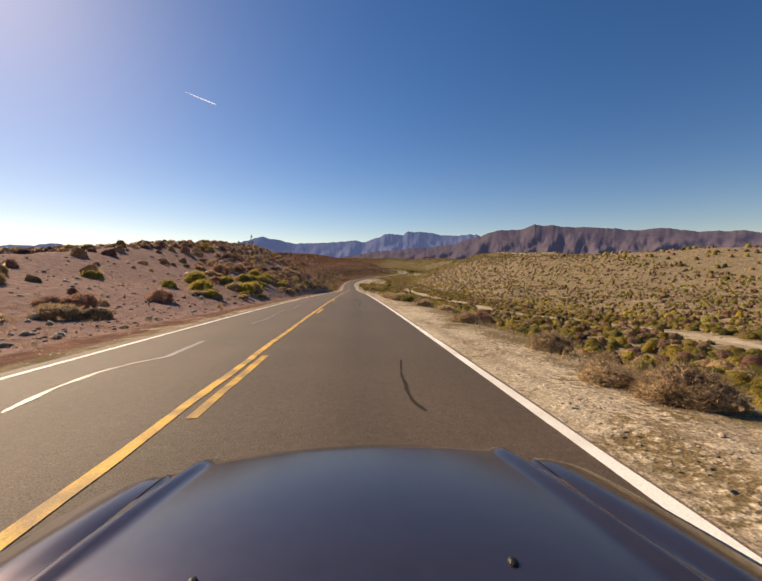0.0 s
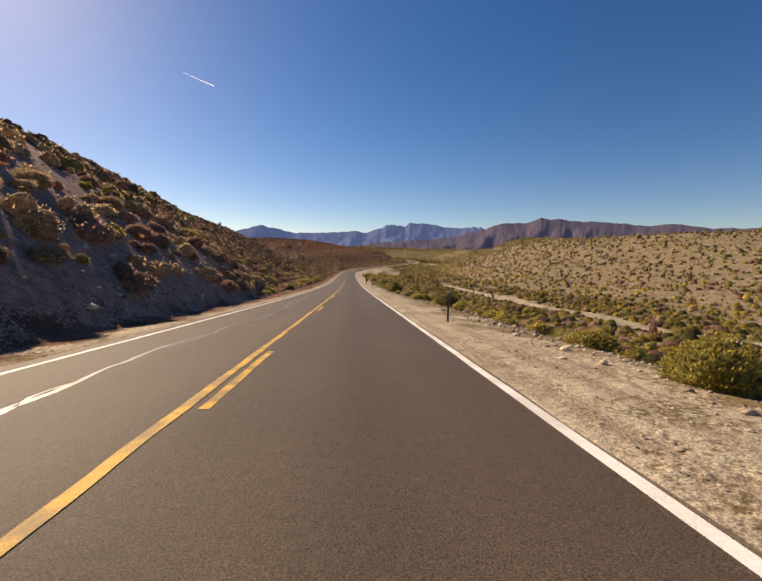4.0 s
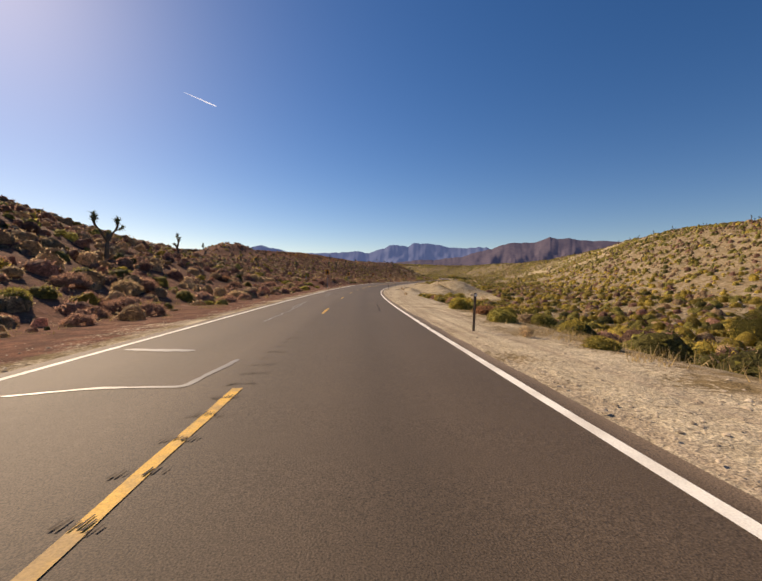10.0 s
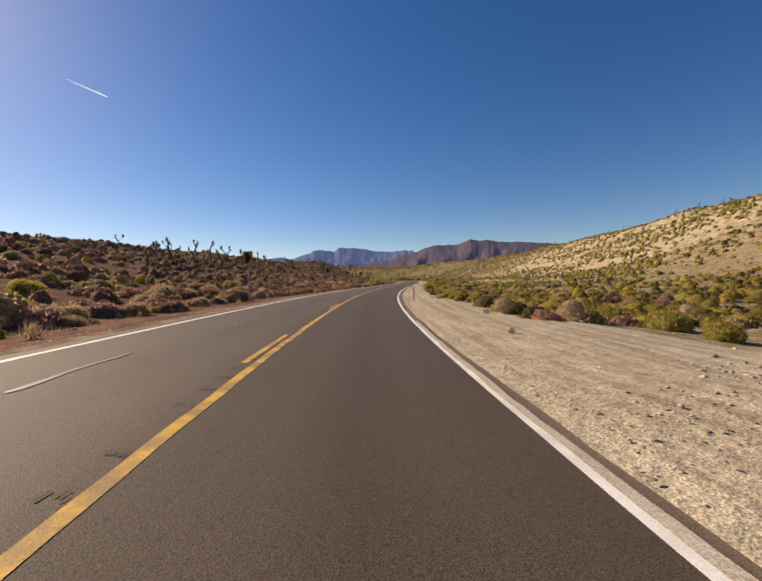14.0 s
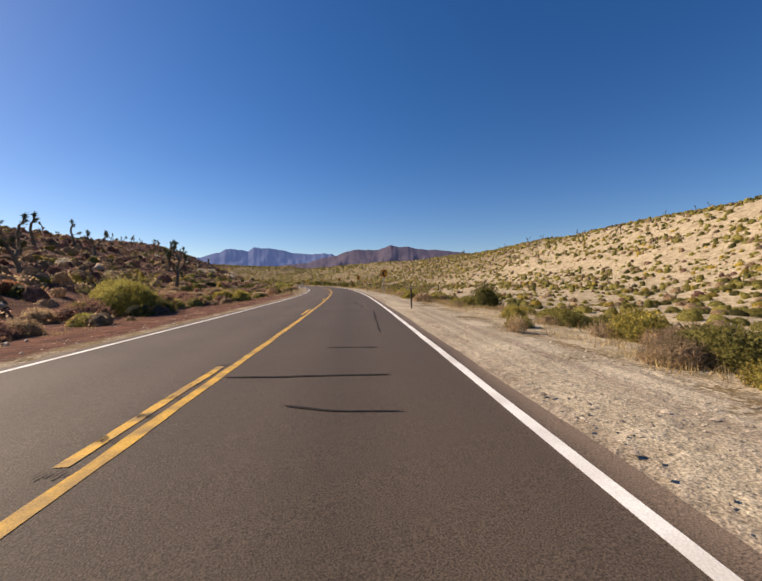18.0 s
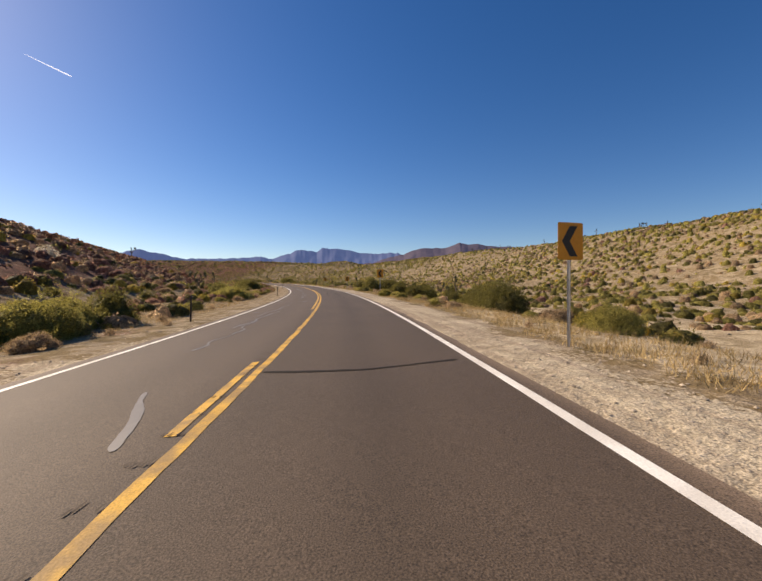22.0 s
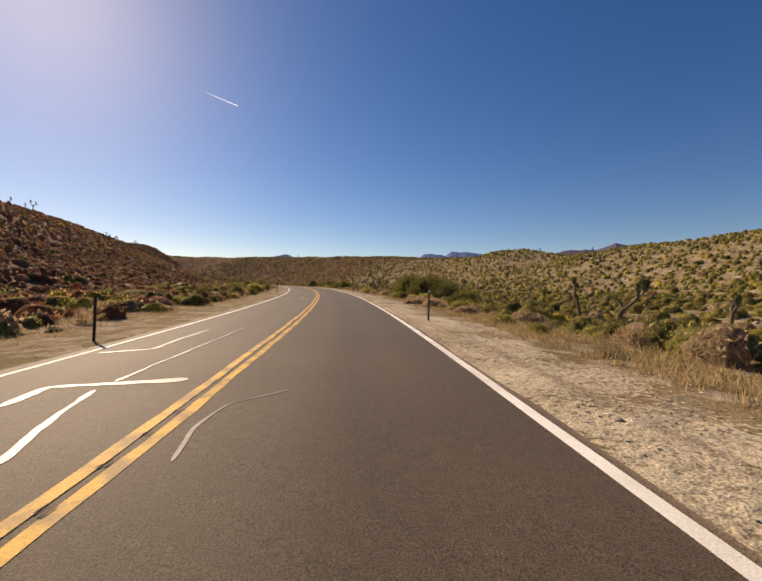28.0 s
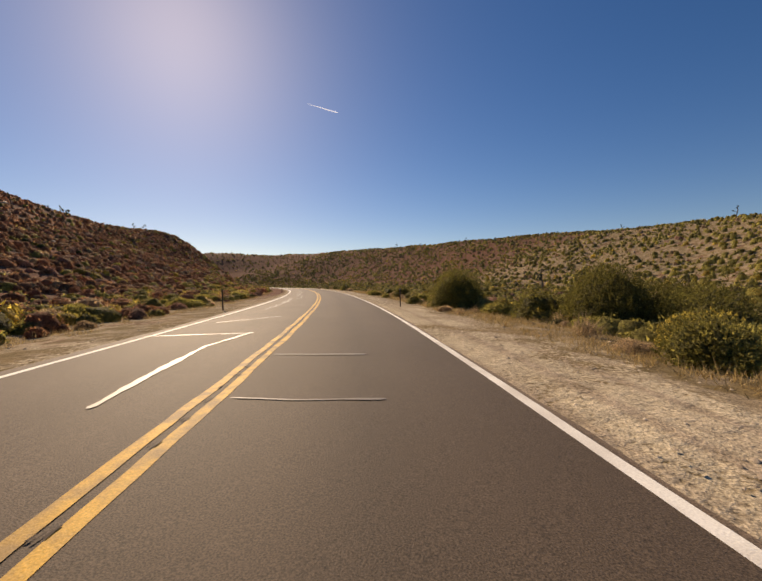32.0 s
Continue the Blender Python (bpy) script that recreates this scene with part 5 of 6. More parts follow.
    # bushes crowding the foot of the sunward slope
    for i in range(170):
        s, d = rnd.uniform(132, 500), -rnd.uniform(8.8, 17)
        if 293 < s < 348 and d > -12.5:
            continue
        plant(pick(rnd, (("grey", 5), ("tan", 3), ("olive", 1.4), ("gold", .8), ("rust", 1.2))), s, d, rnd.uniform(.9, 1.75), 7000 + i, rnd.uniform(.75, 1.05))
    # little tufts at the edge of the gravel
    for i in range(110):
        s = rnd.uniform(0, 830)
        sign = rnd.choice((1, 1, -1))
        d = rnd.uniform(4.2, 6.2) if sign > 0 else -rnd.uniform(6.6, 8.2)
        plant("tuft", s, d, rnd.uniform(.35, .9), 5000 + i)
    for i in range(46):
        s = rnd.uniform(555, 830)
        plant(rnd.choice(("rust", "tan", "tuft")), s, float(verge(s)) + rnd.uniform(.3, 1.9), rnd.uniform(.35, .65), 9500 + i, rnd.uniform(.6, .9))
    # small growth on the bare mounds by the sign
    for i in range(34):
        s, d = rnd.uniform(314, 348), -rnd.uniform(8.6, 13.5)
        plant(pick(rnd, (("tan", 4), ("grey", 3), ("tuft", 3), ("rust", 2), ("gold", 1))), s, d, rnd.uniform(.4, .95), 9000 + i, rnd.uniform(.7, 1.0))


plant_verges()


def scrub_field(name, label, mat, seed, spots, around, rings, count, size, leaf):
    """Many shrubs as one mesh: each a lumpy mound of its own lightness, ragged with small leaf tufts."""
    rnd = np.random.default_rng(seed)
    n, kinds = len(spots), 20
    a, e = np.meshgrid(np.arange(around) * 2 * np.pi / around, np.linspace(-.25, 1.05, rings), indexing="ij")
    a = a[None] + rnd.uniform(-.2, .2, (kinds, around, rings))
    w = np.stack([np.cos(a) * np.cos(e), np.sin(a) * np.cos(e), np.broadcast_to(np.sin(e), a.shape)], -1).reshape(kinds, -1, 3)
    w = np.concatenate([w, np.tile([[[0, 0, 1.0]]], (kinds, 1, 1))], 1)
    heads = rnd.normal(size=(kinds, 6, 3))
    heads /= np.linalg.norm(heads, axis=2, keepdims=True)

    def bulge(ways, kind):
        return 0.76 + 0.34 * np.clip(np.einsum("ijk,ilk->ijl", ways, heads[kind]).max(-1) * 1.9 - 0.9, 0, 1)

    shape = w * (bulge(w, np.arange(kinds)) * rnd.uniform(.82, 1.0, w.shape[:2]))[..., None]
    i = np.arange(around * rings).reshape(around, rings)
    j = np.roll(i, -1, 0)
    q = np.stack([i[:, :-1], j[:, :-1], j[:, 1:], i[:, 1:]], -1).reshape(-1, 4)
    f = np.concatenate([q[:, [0, 1, 2]], q[:, [0, 2, 3]], np.stack([i[:, -1], j[:, -1], np.full(around, around * rings)], 1)])
    kind = rnd.integers(0, kinds, n)
    scale = (size * rnd.lognormal(-.05, 0.5, n)).clip(size * .3, size * 1.55)
    form = np.stack([rnd.uniform(.85, 1.2, n), rnd.uniform(.85, 1.2, n), rnd.uniform(.7, 1.15, n)], 1) * .55 * scale[:, None]
    x, y, z = ground_at(spots[:, 0], spots[:, 1])
    foot = np.stack([x, y, z - 0.02], 1)
    light = rnd.uniform(0, 1, n)
    m = shape.shape[1]
    pile = Pile()
    v = shape[kind] * form[:, None] + foot[:, None]
    # mounds toned a fifth darker than their tufts, as inner shade
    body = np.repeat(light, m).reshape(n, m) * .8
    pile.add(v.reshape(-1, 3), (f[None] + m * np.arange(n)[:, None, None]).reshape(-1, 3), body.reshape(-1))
    if count:
        ways = rnd.normal(size=(n, count, 3))
        ways[..., 2] = np.abs(ways[..., 2]) - .1
        ways /= np.linalg.norm(ways, axis=2, keepdims=True)
        roots = ways * (bulge(ways, kind) * rnd.uniform(.78, 1.03, (n, count)))[..., None] * form[:, None] + foot[:, None]
        out = (ways * .5 + rnd.normal(size=ways.shape) * .8 + np.array([0, 0, .25])).reshape(-1, 3)
        big = np.repeat(scale, count)
        v, g = blades(rnd, roots.reshape(-1, 3), out, leaf * big, leaf * .3 * big)
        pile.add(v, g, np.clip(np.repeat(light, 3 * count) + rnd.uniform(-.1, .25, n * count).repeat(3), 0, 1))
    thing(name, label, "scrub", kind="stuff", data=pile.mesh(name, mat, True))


def scatter_far():
    rnd = np.random.default_rng(77)

    def spots(n, near, far, power):
        s = rnd.uniform(-15, 880 if far < 25 else (1020 if far < 50 else (1350 if far < 200 else 1700)), n)
        d = near + (far - near) * rnd.uniform(0, 1, n) ** power
        d = np.where(rnd.uniform(0, 1, n) < 0.5, d, -d)
        return np.stack([s, d], 1)

    bands = (("edge", 8.5, 20, 1.0, 2700, 8, 3, 105, .9, .1), ("near", 18, 46, 1.0, 12500, 6, 3, 18, .85, .15),
             ("low", 9, 85, 1.0, 5000, 5, 2, 4, .42, .1), ("mid", 42, 135, 1.1, 30000, 5, 2, 6, .9, .22), ("wide", 125, 900, 1.5, 17000, 5, 2, 0, 1.9, 0))
    for band, near, far, power, n, around, rings, count, size, leaf in bands:
        pts = spots(n, near, far, power)
        if near < 130:
            # the slope on the sunward side is thickly grown
            more = int(n * (1.3 if near < 40 else .4))
            pts = np.concatenate([pts, np.stack([128 + 850 * rnd.uniform(0, 1, more) ** 1.25, -rnd.uniform(near, far, more)], 1)])
            n += more
            # the flats by the wash and the hill behind them are as full
            more = int(n * .5)
            pts = np.concatenate([pts, np.stack([rnd.uniform(-15, 1000, more), rnd.uniform(near, far, more)], 1)])
            n += more
            more = int(n * .16) if near > 40 else 0
            pts = np.concatenate([pts, np.stack([rnd.uniform(400, 660, more), rnd.uniform(near, far, more)], 1)])
            n += more
            more = int(n * .13)
            pts = np.concatenate([pts, np.stack([rnd.uniform(720, 1020, more), rnd.uniform(near, far, more)], 1)])
            n += more
            # and the high slope at the end
            more = int(n * .16)
            pts = np.concatenate([pts, np.stack([rnd.uniform(650, 1060, more), -rnd.uniform(near, far, more)], 1)])
            n += more
            if band == "edge":
                more = 900
                pts = np.concatenate([pts, np.stack([rnd.uniform(45, 140, more), -rnd.uniform(8.2, 27, more)], 1)])
                n += more
            if near < 40:
                more = {"edge": 1600, "near": 3200, "low": 1500}[band]
                pts = np.concatenate([pts, np.stack([rnd.uniform(-15, 170, more), rnd.uniform(near, far, more)], 1)])
                n += more
            if band == "edge":
                # and so is the strip behind the gravel
                more = n // 3
                pts = np.concatenate([pts, np.stack([np.where(rnd.uniform(0, 1, more) < .7, rnd.uniform(90, 440, more), rnd.uniform(620, 860, more)), 7 + rnd.exponential(4.5, more)], 1)])
                n += more
        if band == "mid":
            # the far end of the valley
            more = 7000
            pts = np.concatenate([pts, np.stack([rnd.uniform(900, 1380, more), rnd.uniform(-150, 150, more)], 1)])
            pts = pts[(np.abs(pts[:, 1]) > 20)]
            n = len(pts)
        patch = rough_field(pts[:, 0], pts[:, 1], 14 if far < 200 else 60, 41, 3)
        # on the sunlit hill they crowd into bands and leave bare sand between
        bare_hill = (pts[:, 1] > 0) & (pts[:, 0] > 400) & (pts[:, 0] < 600)
        banded = rough_field(pts[:, 0] * .35, pts[:, 1], 9, 43, 3)
        pts = pts[(patch > -0.55 + 0.3 * (rnd.uniform(0, 1, n) - .5)) & ~(bare_hill & (banded < rnd.uniform(-.5, .35, n)))]
        n = len(pts)
        bare = (pts[:, 1] < 0) & (pts[:, 0] < 135) & (pts[:, 1] > -24) & (rnd.uniform(0, 1, n) < np.where(pts[:, 0] < 55, .62, .25))
        stony = (pts[:, 1] > 0) & (np.abs(pts[:, 0] - 325) < 32) & (pts[:, 1] < np.where(pts[:, 0] > 310, 24, 15))
        wash = (np.abs(pts[:, 1] - 32 - 3 * rough_field(pts[:, 0], pts[:, 0] * 0, 40, 9)) < 2.0) & (pts[:, 0] < 240)
        open_bank = (pts[:, 1] < 0) & (pts[:, 1] > -60) & (pts[:, 0] > 470) & (pts[:, 0] < 640) & (rnd.uniform(0, 1, n) < .3)
        thin = (pts[:, 1] > 0) & (pts[:, 1] < 80) & (pts[:, 0] > 420) & (pts[:, 0] < 610) & (rnd.uniform(0, 1, n) < .18)
        cut = (pts[:, 1] < 0) & (pts[:, 1] > -13.5) & (np.abs(pts[:, 0] - 321) < 27) & (rnd.uniform(0, 1, n) < .85)
        pts = pts[~(bare | stony | wash | thin | cut | open_bank)]
        n = len(pts)
        yellow = np.interp(pts[:, 0], [0, 120, 260, 330, 420, 460], [.28, .32, .4, .45, .32, .06]) * (pts[:, 1] > 0) * (pts[:, 1] < 60) + 0.05
        q = rnd.uniform(0, 1, n)
        kind = np.where(q < yellow, 0, 1 + (rnd.uniform(0, 1, n) * 100).astype(int) % 20)
        slope = (pts[:, 1] < 0) & (pts[:, 0] > 130) & (pts[:, 0] < 430) & (kind >= 11) & (rnd.uniform(0, 1, n) < 0.6)
        kind = np.where(slope, 5 + kind % 6, kind)
        fresh = (pts[:, 1] > 0) & (pts[:, 0] > 380) & (kind >= 15) & (rnd.uniform(0, 1, n) < 0.85)
        kind = np.where(fresh, 1 + kind % 7, kind)
        hill = (pts[:, 1] > 0) & (pts[:, 0] > 680) & (kind >= 11) & (rnd.uniform(0, 1, n) < 0.65)
        kind = np.where(hill, 1 + kind % 8, kind)
        ruddy = (pts[:, 1] < np.where(pts[:, 0] > 480, -21, 0)) & (pts[:, 0] > 120) & (kind >= 1) & (rnd.uniform(0, 1, n) < 0.84)
        kind = np.where(ruddy, 12 + kind % 9, kind)
        bank = (pts[:, 1] < 0) & (pts[:, 0] < 130) & (kind >= 1) & (kind <= 10)
        kind = np.where(bank, np.where(kind % 9 == 0, 0, 11 + kind % 7), kind)
        golden = (pts[:, 1] < 0) & (pts[:, 1] > -24) & (pts[:, 0] > 600) & (kind >= 8) & (kind <= 10)
        kind = np.where(golden, np.where(kind == 8, 3, 0), kind)
        russet = (pts[:, 1] < 0) & (kind >= 11) & (rnd.uniform(0, 1, n) < np.interp(pts[:, 0], [590, 690], [0, .8]))
        groups = (("yellow_scrub", "yellow blossoming scrub scattered over the flats", GOLD, kind == 0),
                  ("olive_scrub", "olive-green scrub scattered over the slopes", OLIVE, (kind >= 1) & (kind <= 7)),
                  ("dark_scrub", "dark green scrub scattered over the slopes", GREEN, (kind >= 8) & (kind <= 10)),
                  ("tan_scrub", "dry tan scrub scattered over the slopes", TAN, (kind >= 11) & (kind <= 15) & ~russet),
                  ("grey_scrub", "grey-brown twiggy scrub scattered over the slopes", GREY, (kind >= 16) & ~russet),
                  ("russet_scrub", "russet dry scrub crowding the shaded slope", RUST, russet))
        for i, (name, label, mat, sel) in enumerate(groups):
            if sel.any():
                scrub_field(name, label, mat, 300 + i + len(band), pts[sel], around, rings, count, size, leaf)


scatter_far()


def dry_grass():
    """Golden grass between the gravel and the shrubs."""
    rnd = np.random.default_rng(8)
    n = 17000
    s = rnd.uniform(-5, 860, n)
    side = rnd.uniform(0, 1, n) < .58
    edge = verge(s) + 0.1 + 0.5 * rough_field(s, s * 0, 18, 8)
    d = np.where(side, edge + np.abs(rnd.normal(0, 2.2, n)), -7.6 - np.abs(rnd.normal(0, 5.0, n)))
    keep = rough_field(s, d, 11, 51, 2) > np.where(s < 430, .1, -.45)
    s, d = s[keep], d[keep]
    # a thick golden strip beside the long right-hand shoulder
    s = np.concatenate([s, rnd.uniform(462, 700, 3600)])
    d = np.concatenate([d, verge(s[-3600:]) + 0.2 + rnd.exponential(2.2, 3600)])
    s = np.concatenate([s, rnd.uniform(560, 860, 6500)])
    d = np.concatenate([d, verge(s[-6500:]) + 0.15 + rnd.exponential(1.6, 6500)])
    # and along the foot of the slope across the road
    s = np.concatenate([s, rnd.uniform(490, 850, 6000)])
    d = np.concatenate([d, -7.6 - np.abs(rnd.normal(0, 4.5, 6000))])
    n, k = len(s), 15
    x, y, z = ground_at(s, d)
    root = np.repeat(np.stack([x, y, z], 1), k, 0) + rnd.normal(size=(n * k, 3)) * np.array([.12, .12, 0])
    way = rnd.normal(size=(n * k, 3)) * .5 + np.array([0, 0, 1.0])
    pile = Pile()
    pile.add(*blades(rnd, root, way, .17, .0075))
    thing("dry_grass", "golden dry grass along the road verge", "grass", kind="stuff", data=pile.mesh("dry_grass", GRASS))


def meadow():
    """Taller straw among the yellow bushes of the flats."""
    rnd = np.random.default_rng(18)
    n = 13000
    s = np.concatenate([rnd.uniform(140, 470, n * 3 // 4), rnd.uniform(470, 870, n // 4)])
    reach = np.where(s < 470, 9.0, 2.2)
    d = verge(s) + 0.6 + rnd.exponential(1.0, n) * reach
    keep = (rough_field(s, d, 7, 52, 2) > -.2) & (d < 32)
    s, d = s[keep], d[keep]
    n, k = len(s), 10
    x, y, z = ground_at(s, d)
    root = np.repeat(np.stack([x, y, z], 1), k, 0) + rnd.normal(size=(n * k, 3)) * np.array([.16, .16, 0])
    way = rnd.normal(size=(n * k, 3)) * .4 + np.array([0, 0, 1.0])
    pile = Pile()
    pile.add(*blades(rnd, root, way, .25, .009))
    thing("straw_grass", "tall straw-coloured grass between the bushes", "grass", kind="stuff", data=pile.mesh("straw_grass", GRASS))


dry_grass()
meadow()


# ---- joshua trees ----
def joshua_kind(seed, tall):
    rnd = np.random.default_rng(seed)
    wood, leaf = Pile(), Pile()

    def limb(p, way, length, thick, level):
        way = way / np.linalg.norm(way)
        n, pts = 4, [p]
        for k in range(n):
            way = way + rnd.normal(size=3) * 0.13 + np.array([0, 0, 0.12 * level])
            way = way / np.linalg.norm(way)
            pts.append(pts[-1] + way * length / n)
        v, f = [], []
        for k, q in enumerate(pts):
            r = thick * (1 - 0.28 * k / n) * rnd.uniform(0.9, 1.12)
            for a in range(6):
                v.append(q + r * np.array([np.cos(a * 1.047), np.sin(a * 1.047), 0]))
        for k in range(n):
            for a in range(6):
                f.append([6 * k + a, 6 * k + (a + 1) % 6, 6 * k + 6 + (a + 1) % 6, 6 * k + 6 + a])
        wood.add(v, f)
        end = pts[-1]
        if level >= 3 or (level >= 1 and rnd.random() < 0.3):
            m = 64
            w = rnd.normal(size=(m, 3))
            w = w / np.linalg.norm(w, axis=1, keepdims=True) + way * 0.55
            base = end + rnd.uniform(-0.34, 0.06, m)[:, None] * way
            leaf.add(*blades(rnd, base, w, 0.27, 0.025))
            return
        for _ in range(2 if rnd.random() < 0.7 else 3):
            w = way + rnd.normal(size=3) * 0.75
            w[2] = abs(w[2]) * 0.8 + 0.15
            limb(end, w, length * rnd.uniform(0.5, 0.75), thick * 0.72, level + 1)

    limb(np.array([0, 0, -0.1]), np.array([0, 0, 1.0]), tall * 0.42, 0.15, 0)
    ob = thing("joshua_tree", "spiky branching joshua tree on the desert slope", "tree", "joshua trees")
    part("trunk", wood.mesh("trunk", BARK, True), ob)
    part("crown", leaf.mesh("crown", SPIKE), ob)
    return ob


JOSHUA = [joshua_kind(i * 7 + 3, h) for i, h in enumerate((2.6, 3.2, 2.2, 3.6, 2.8))]
_first = [True] * len(JOSHUA)


def joshua(s, d, size, seed):
    rnd = random.Random(seed)
    i = rnd.randrange(len(JOSHUA))
    x, y, z = (float(q) for q in ground_at(s, d))
    m = pose(x, y, z - 0.03, 0, 0, rnd.uniform(0, 360)) @ Matrix.Diagonal((size, size, size, 1))
    if _first[i]:
        _first[i] = False
        JOSHUA[i].matrix_basis = m
    else:
        copy_thing(JOSHUA[i], m).matrix_basis = m


def plant_joshuas():
    rnd = random.Random(21)
    for i, (s, d, size) in enumerate(((102.5, -26.2, .95), (115.6, -30, .8), (162.2, -13.5, 1.25), (252.5, -11.8, .95), (273.3, -19, 1.1), (297.1, -26, 1.2), (318.9, -34, 1.1), (334.8, -30, 1.2),
                                      (348.6, -26, 1.0), (394, -31, 1.2), (402, -28, 1.15), (408, -34, 1.3), (416, -32, 1.2), (426, -30, 1.1), (434, -34, 1.3), (444, -32, 1.1), (398, -37, 1.2), (412, -40, 1.2), (421, -38, 1.1), (430, -28, 1.0),
                                      (500.4, -24, 1.2), (505.4, -27, 1.3), (477.6, -16, 1.2), (466, -21, 1.2), (474, -27, 1.2), (483, -32, 1.3), (490, -30, 1.2), (497, -36, 1.2), (487, -38, 1.1), (515.3, -30, 1.1), (543.1, -28, 1.2), (592.7, -17, 1.2), (598.6, -18, 1.1), (626.4, -20, 1.2),
                                      (622.4, 13, 1.1), (611.5, 25.5, .95), (613.5, 28, .9), (616.5, 21.5, .85), (626, 17, .9), (626.4, 15, 1.0), (596.6, 22, 1.2), (693.8, 14, 1.1), (702.8, 15, 1.2), (697.8, 22, 1.1), (709.7, 18, 1), (705.7, 26, 1.1), (738.5, 13, 1.2),
                                      (757.3, 11, 1.1), (760.3, 13, 1.2), (745.4, 18, 1.1), (728.5, 16, 1), (688.9, 30, 1.2), (39.2, 22, .8), (13.4, 11, .6), (15.4, 13, .6), (82.8, 14, .7),
                                      (163.2, 25, 1), (184, 28, 1.1), (202.8, 24, 1), (793, 24, 1.1), (807.9, 20, 1.1), (824.8, 26, 1.2), (742.5, 9.6, 0.53), (743.6, 8.6, 0.46), (744.8, 14.2, 0.66), (746.5, 11.2, 0.59), (748.2, 16.5, 0.73), (750.6, 12.4, 0.53), (752.0, 15.0, 0.66), (754.5, 10.2, 0.59), (755.8, 18.4, 0.73), (741.2, 16.8, 0.66), (739.6, 12.6, 0.59), (762.4, 17.0, 0.66), (765.8, 13.4, 0.59), (770.2, 18.8, 0.73), (775.4, 15.2, 0.66), (749.4, 21.2, 0.66), (758.6, 22.4, 0.66))):
        joshua(s, d, size, i)
    for i in range(70):
        s = rnd.uniform(380, 960)
        if rnd.random() < .5:
            d = float(curve_of(RIGHT_D, s)) + rnd.gauss(-6, 8)
        else:
            d = -float(curve_of(LEFT_D, s)) + rnd.gauss(6, 8)
        joshua(s, d, rnd.uniform(.6, 1.0), 900 + i)
    for i in range(26):
        joshua(rnd.uniform(520, 720), rnd.uniform(84, 122), rnd.uniform(.6, .9), 1300 + i)
    for i in range(12):
        joshua(rnd.uniform(528, 585), -rnd.uniform(34, 58), rnd.uniform(.6, .95), 1400 + i)
    for i in range(28):
        joshua(rnd.uniform(850, 955), -rnd.uniform(28, 64), rnd.uniform(.6, 1.05), 1200 + i)
    for i in range(80):
        s = rnd.uniform(60, 1000) if i < 70 else rnd.uniform(660, 900)
        if rnd.random() < 0.5:
            d = -rnd.uniform(26 if i < 70 else 20, 105)
        else:
            d = rnd.uniform(35 if i < 70 else 15, 125)
        if s < 140 and (d > 0 or d > -60):
            continue
        joshua(s, d, rnd.uniform(.7, 1.3), 300 + i)


plant_joshuas()

# ---- posts and signs ----
def box_mesh(name, lo, hi, mat, bevel=0.004):
    bm = bmesh.new()
    bmesh.ops.create_cube(bm, size=1)
    for v in bm.verts:
        v.co = [lo[i] + (v.co[i] + 0.5) * (hi[i] - lo[i]) for i in range(3)]
    if bevel:
        bmesh.ops.bevel(bm, geom=bm.edges[:], offset=bevel, segments=1, affect="EDGES")
    me = bpy.data.meshes.new(name)
    bm.to_mesh(me)
    bm.free()
    me.materials.append(mat)
    return me


def plate_mesh(name, corners, depth, mat):
    """A flat plate with the outline corners (x, z), facing -y, of some depth."""
    n = len(corners)
    v = [(x, -depth / 2, z) for x, z in corners] + [(x, depth / 2, z) for x, z in corners]
    f = [tuple(range(n)), tuple(range(2 * n - 1, n - 1, -1))] + [(i, n + i, n + (i + 1) % n, (i + 1) % n) for i in range(n)]
    return mesh_from(name, v, f, mat)


def rounded(w, z0, z1, r=0.04):
    out = []
    for cx, cz, a0 in ((w - r, z0 + r, -90), (w - r, z1 - r, 0), (-w + r, z1 - r, 90), (-w + r, z0 + r, 180)):
        for k in range(4):
            a = radians(a0 + 30 * k)
            out.append((cx + r * math.cos(a), cz + r * math.sin(a)))
    return out


def u_post(name, tall, mat, wide=0.07):
    """A flanged channel post."""
    h, t = wide / 2, 0.004
    ring = [(-h, .012), (-h * .55, .012), (-h * .4, -.02), (h * .4, -.02), (h * .55, .012), (h, .012),
            (h, .012 + t), (h * .5, .012 + t), (h * .32, -.02 + t), (-h * .32, -.02 + t), (-h * .5, .012 + t), (-h, .012 + t)]
    n = len(ring)
    v = [(x, y, -0.3) for x, y in ring] + [(x, y, tall) for x, y in ring]
    f = [(i, (i + 1) % n, n + (i + 1) % n, n + i) for i in range(n)] + [tuple(range(n, 2 * n))]
    return mesh_from(name, v, f, mat)


def set_out(ob, s, d, turn=0.0, lean=0.0):
    x, y, z = (float(q) for q in ground_at(s, d))
    return pose(x, y, z, 0, lean, float(curve_of(HEADING, s)) + turn)


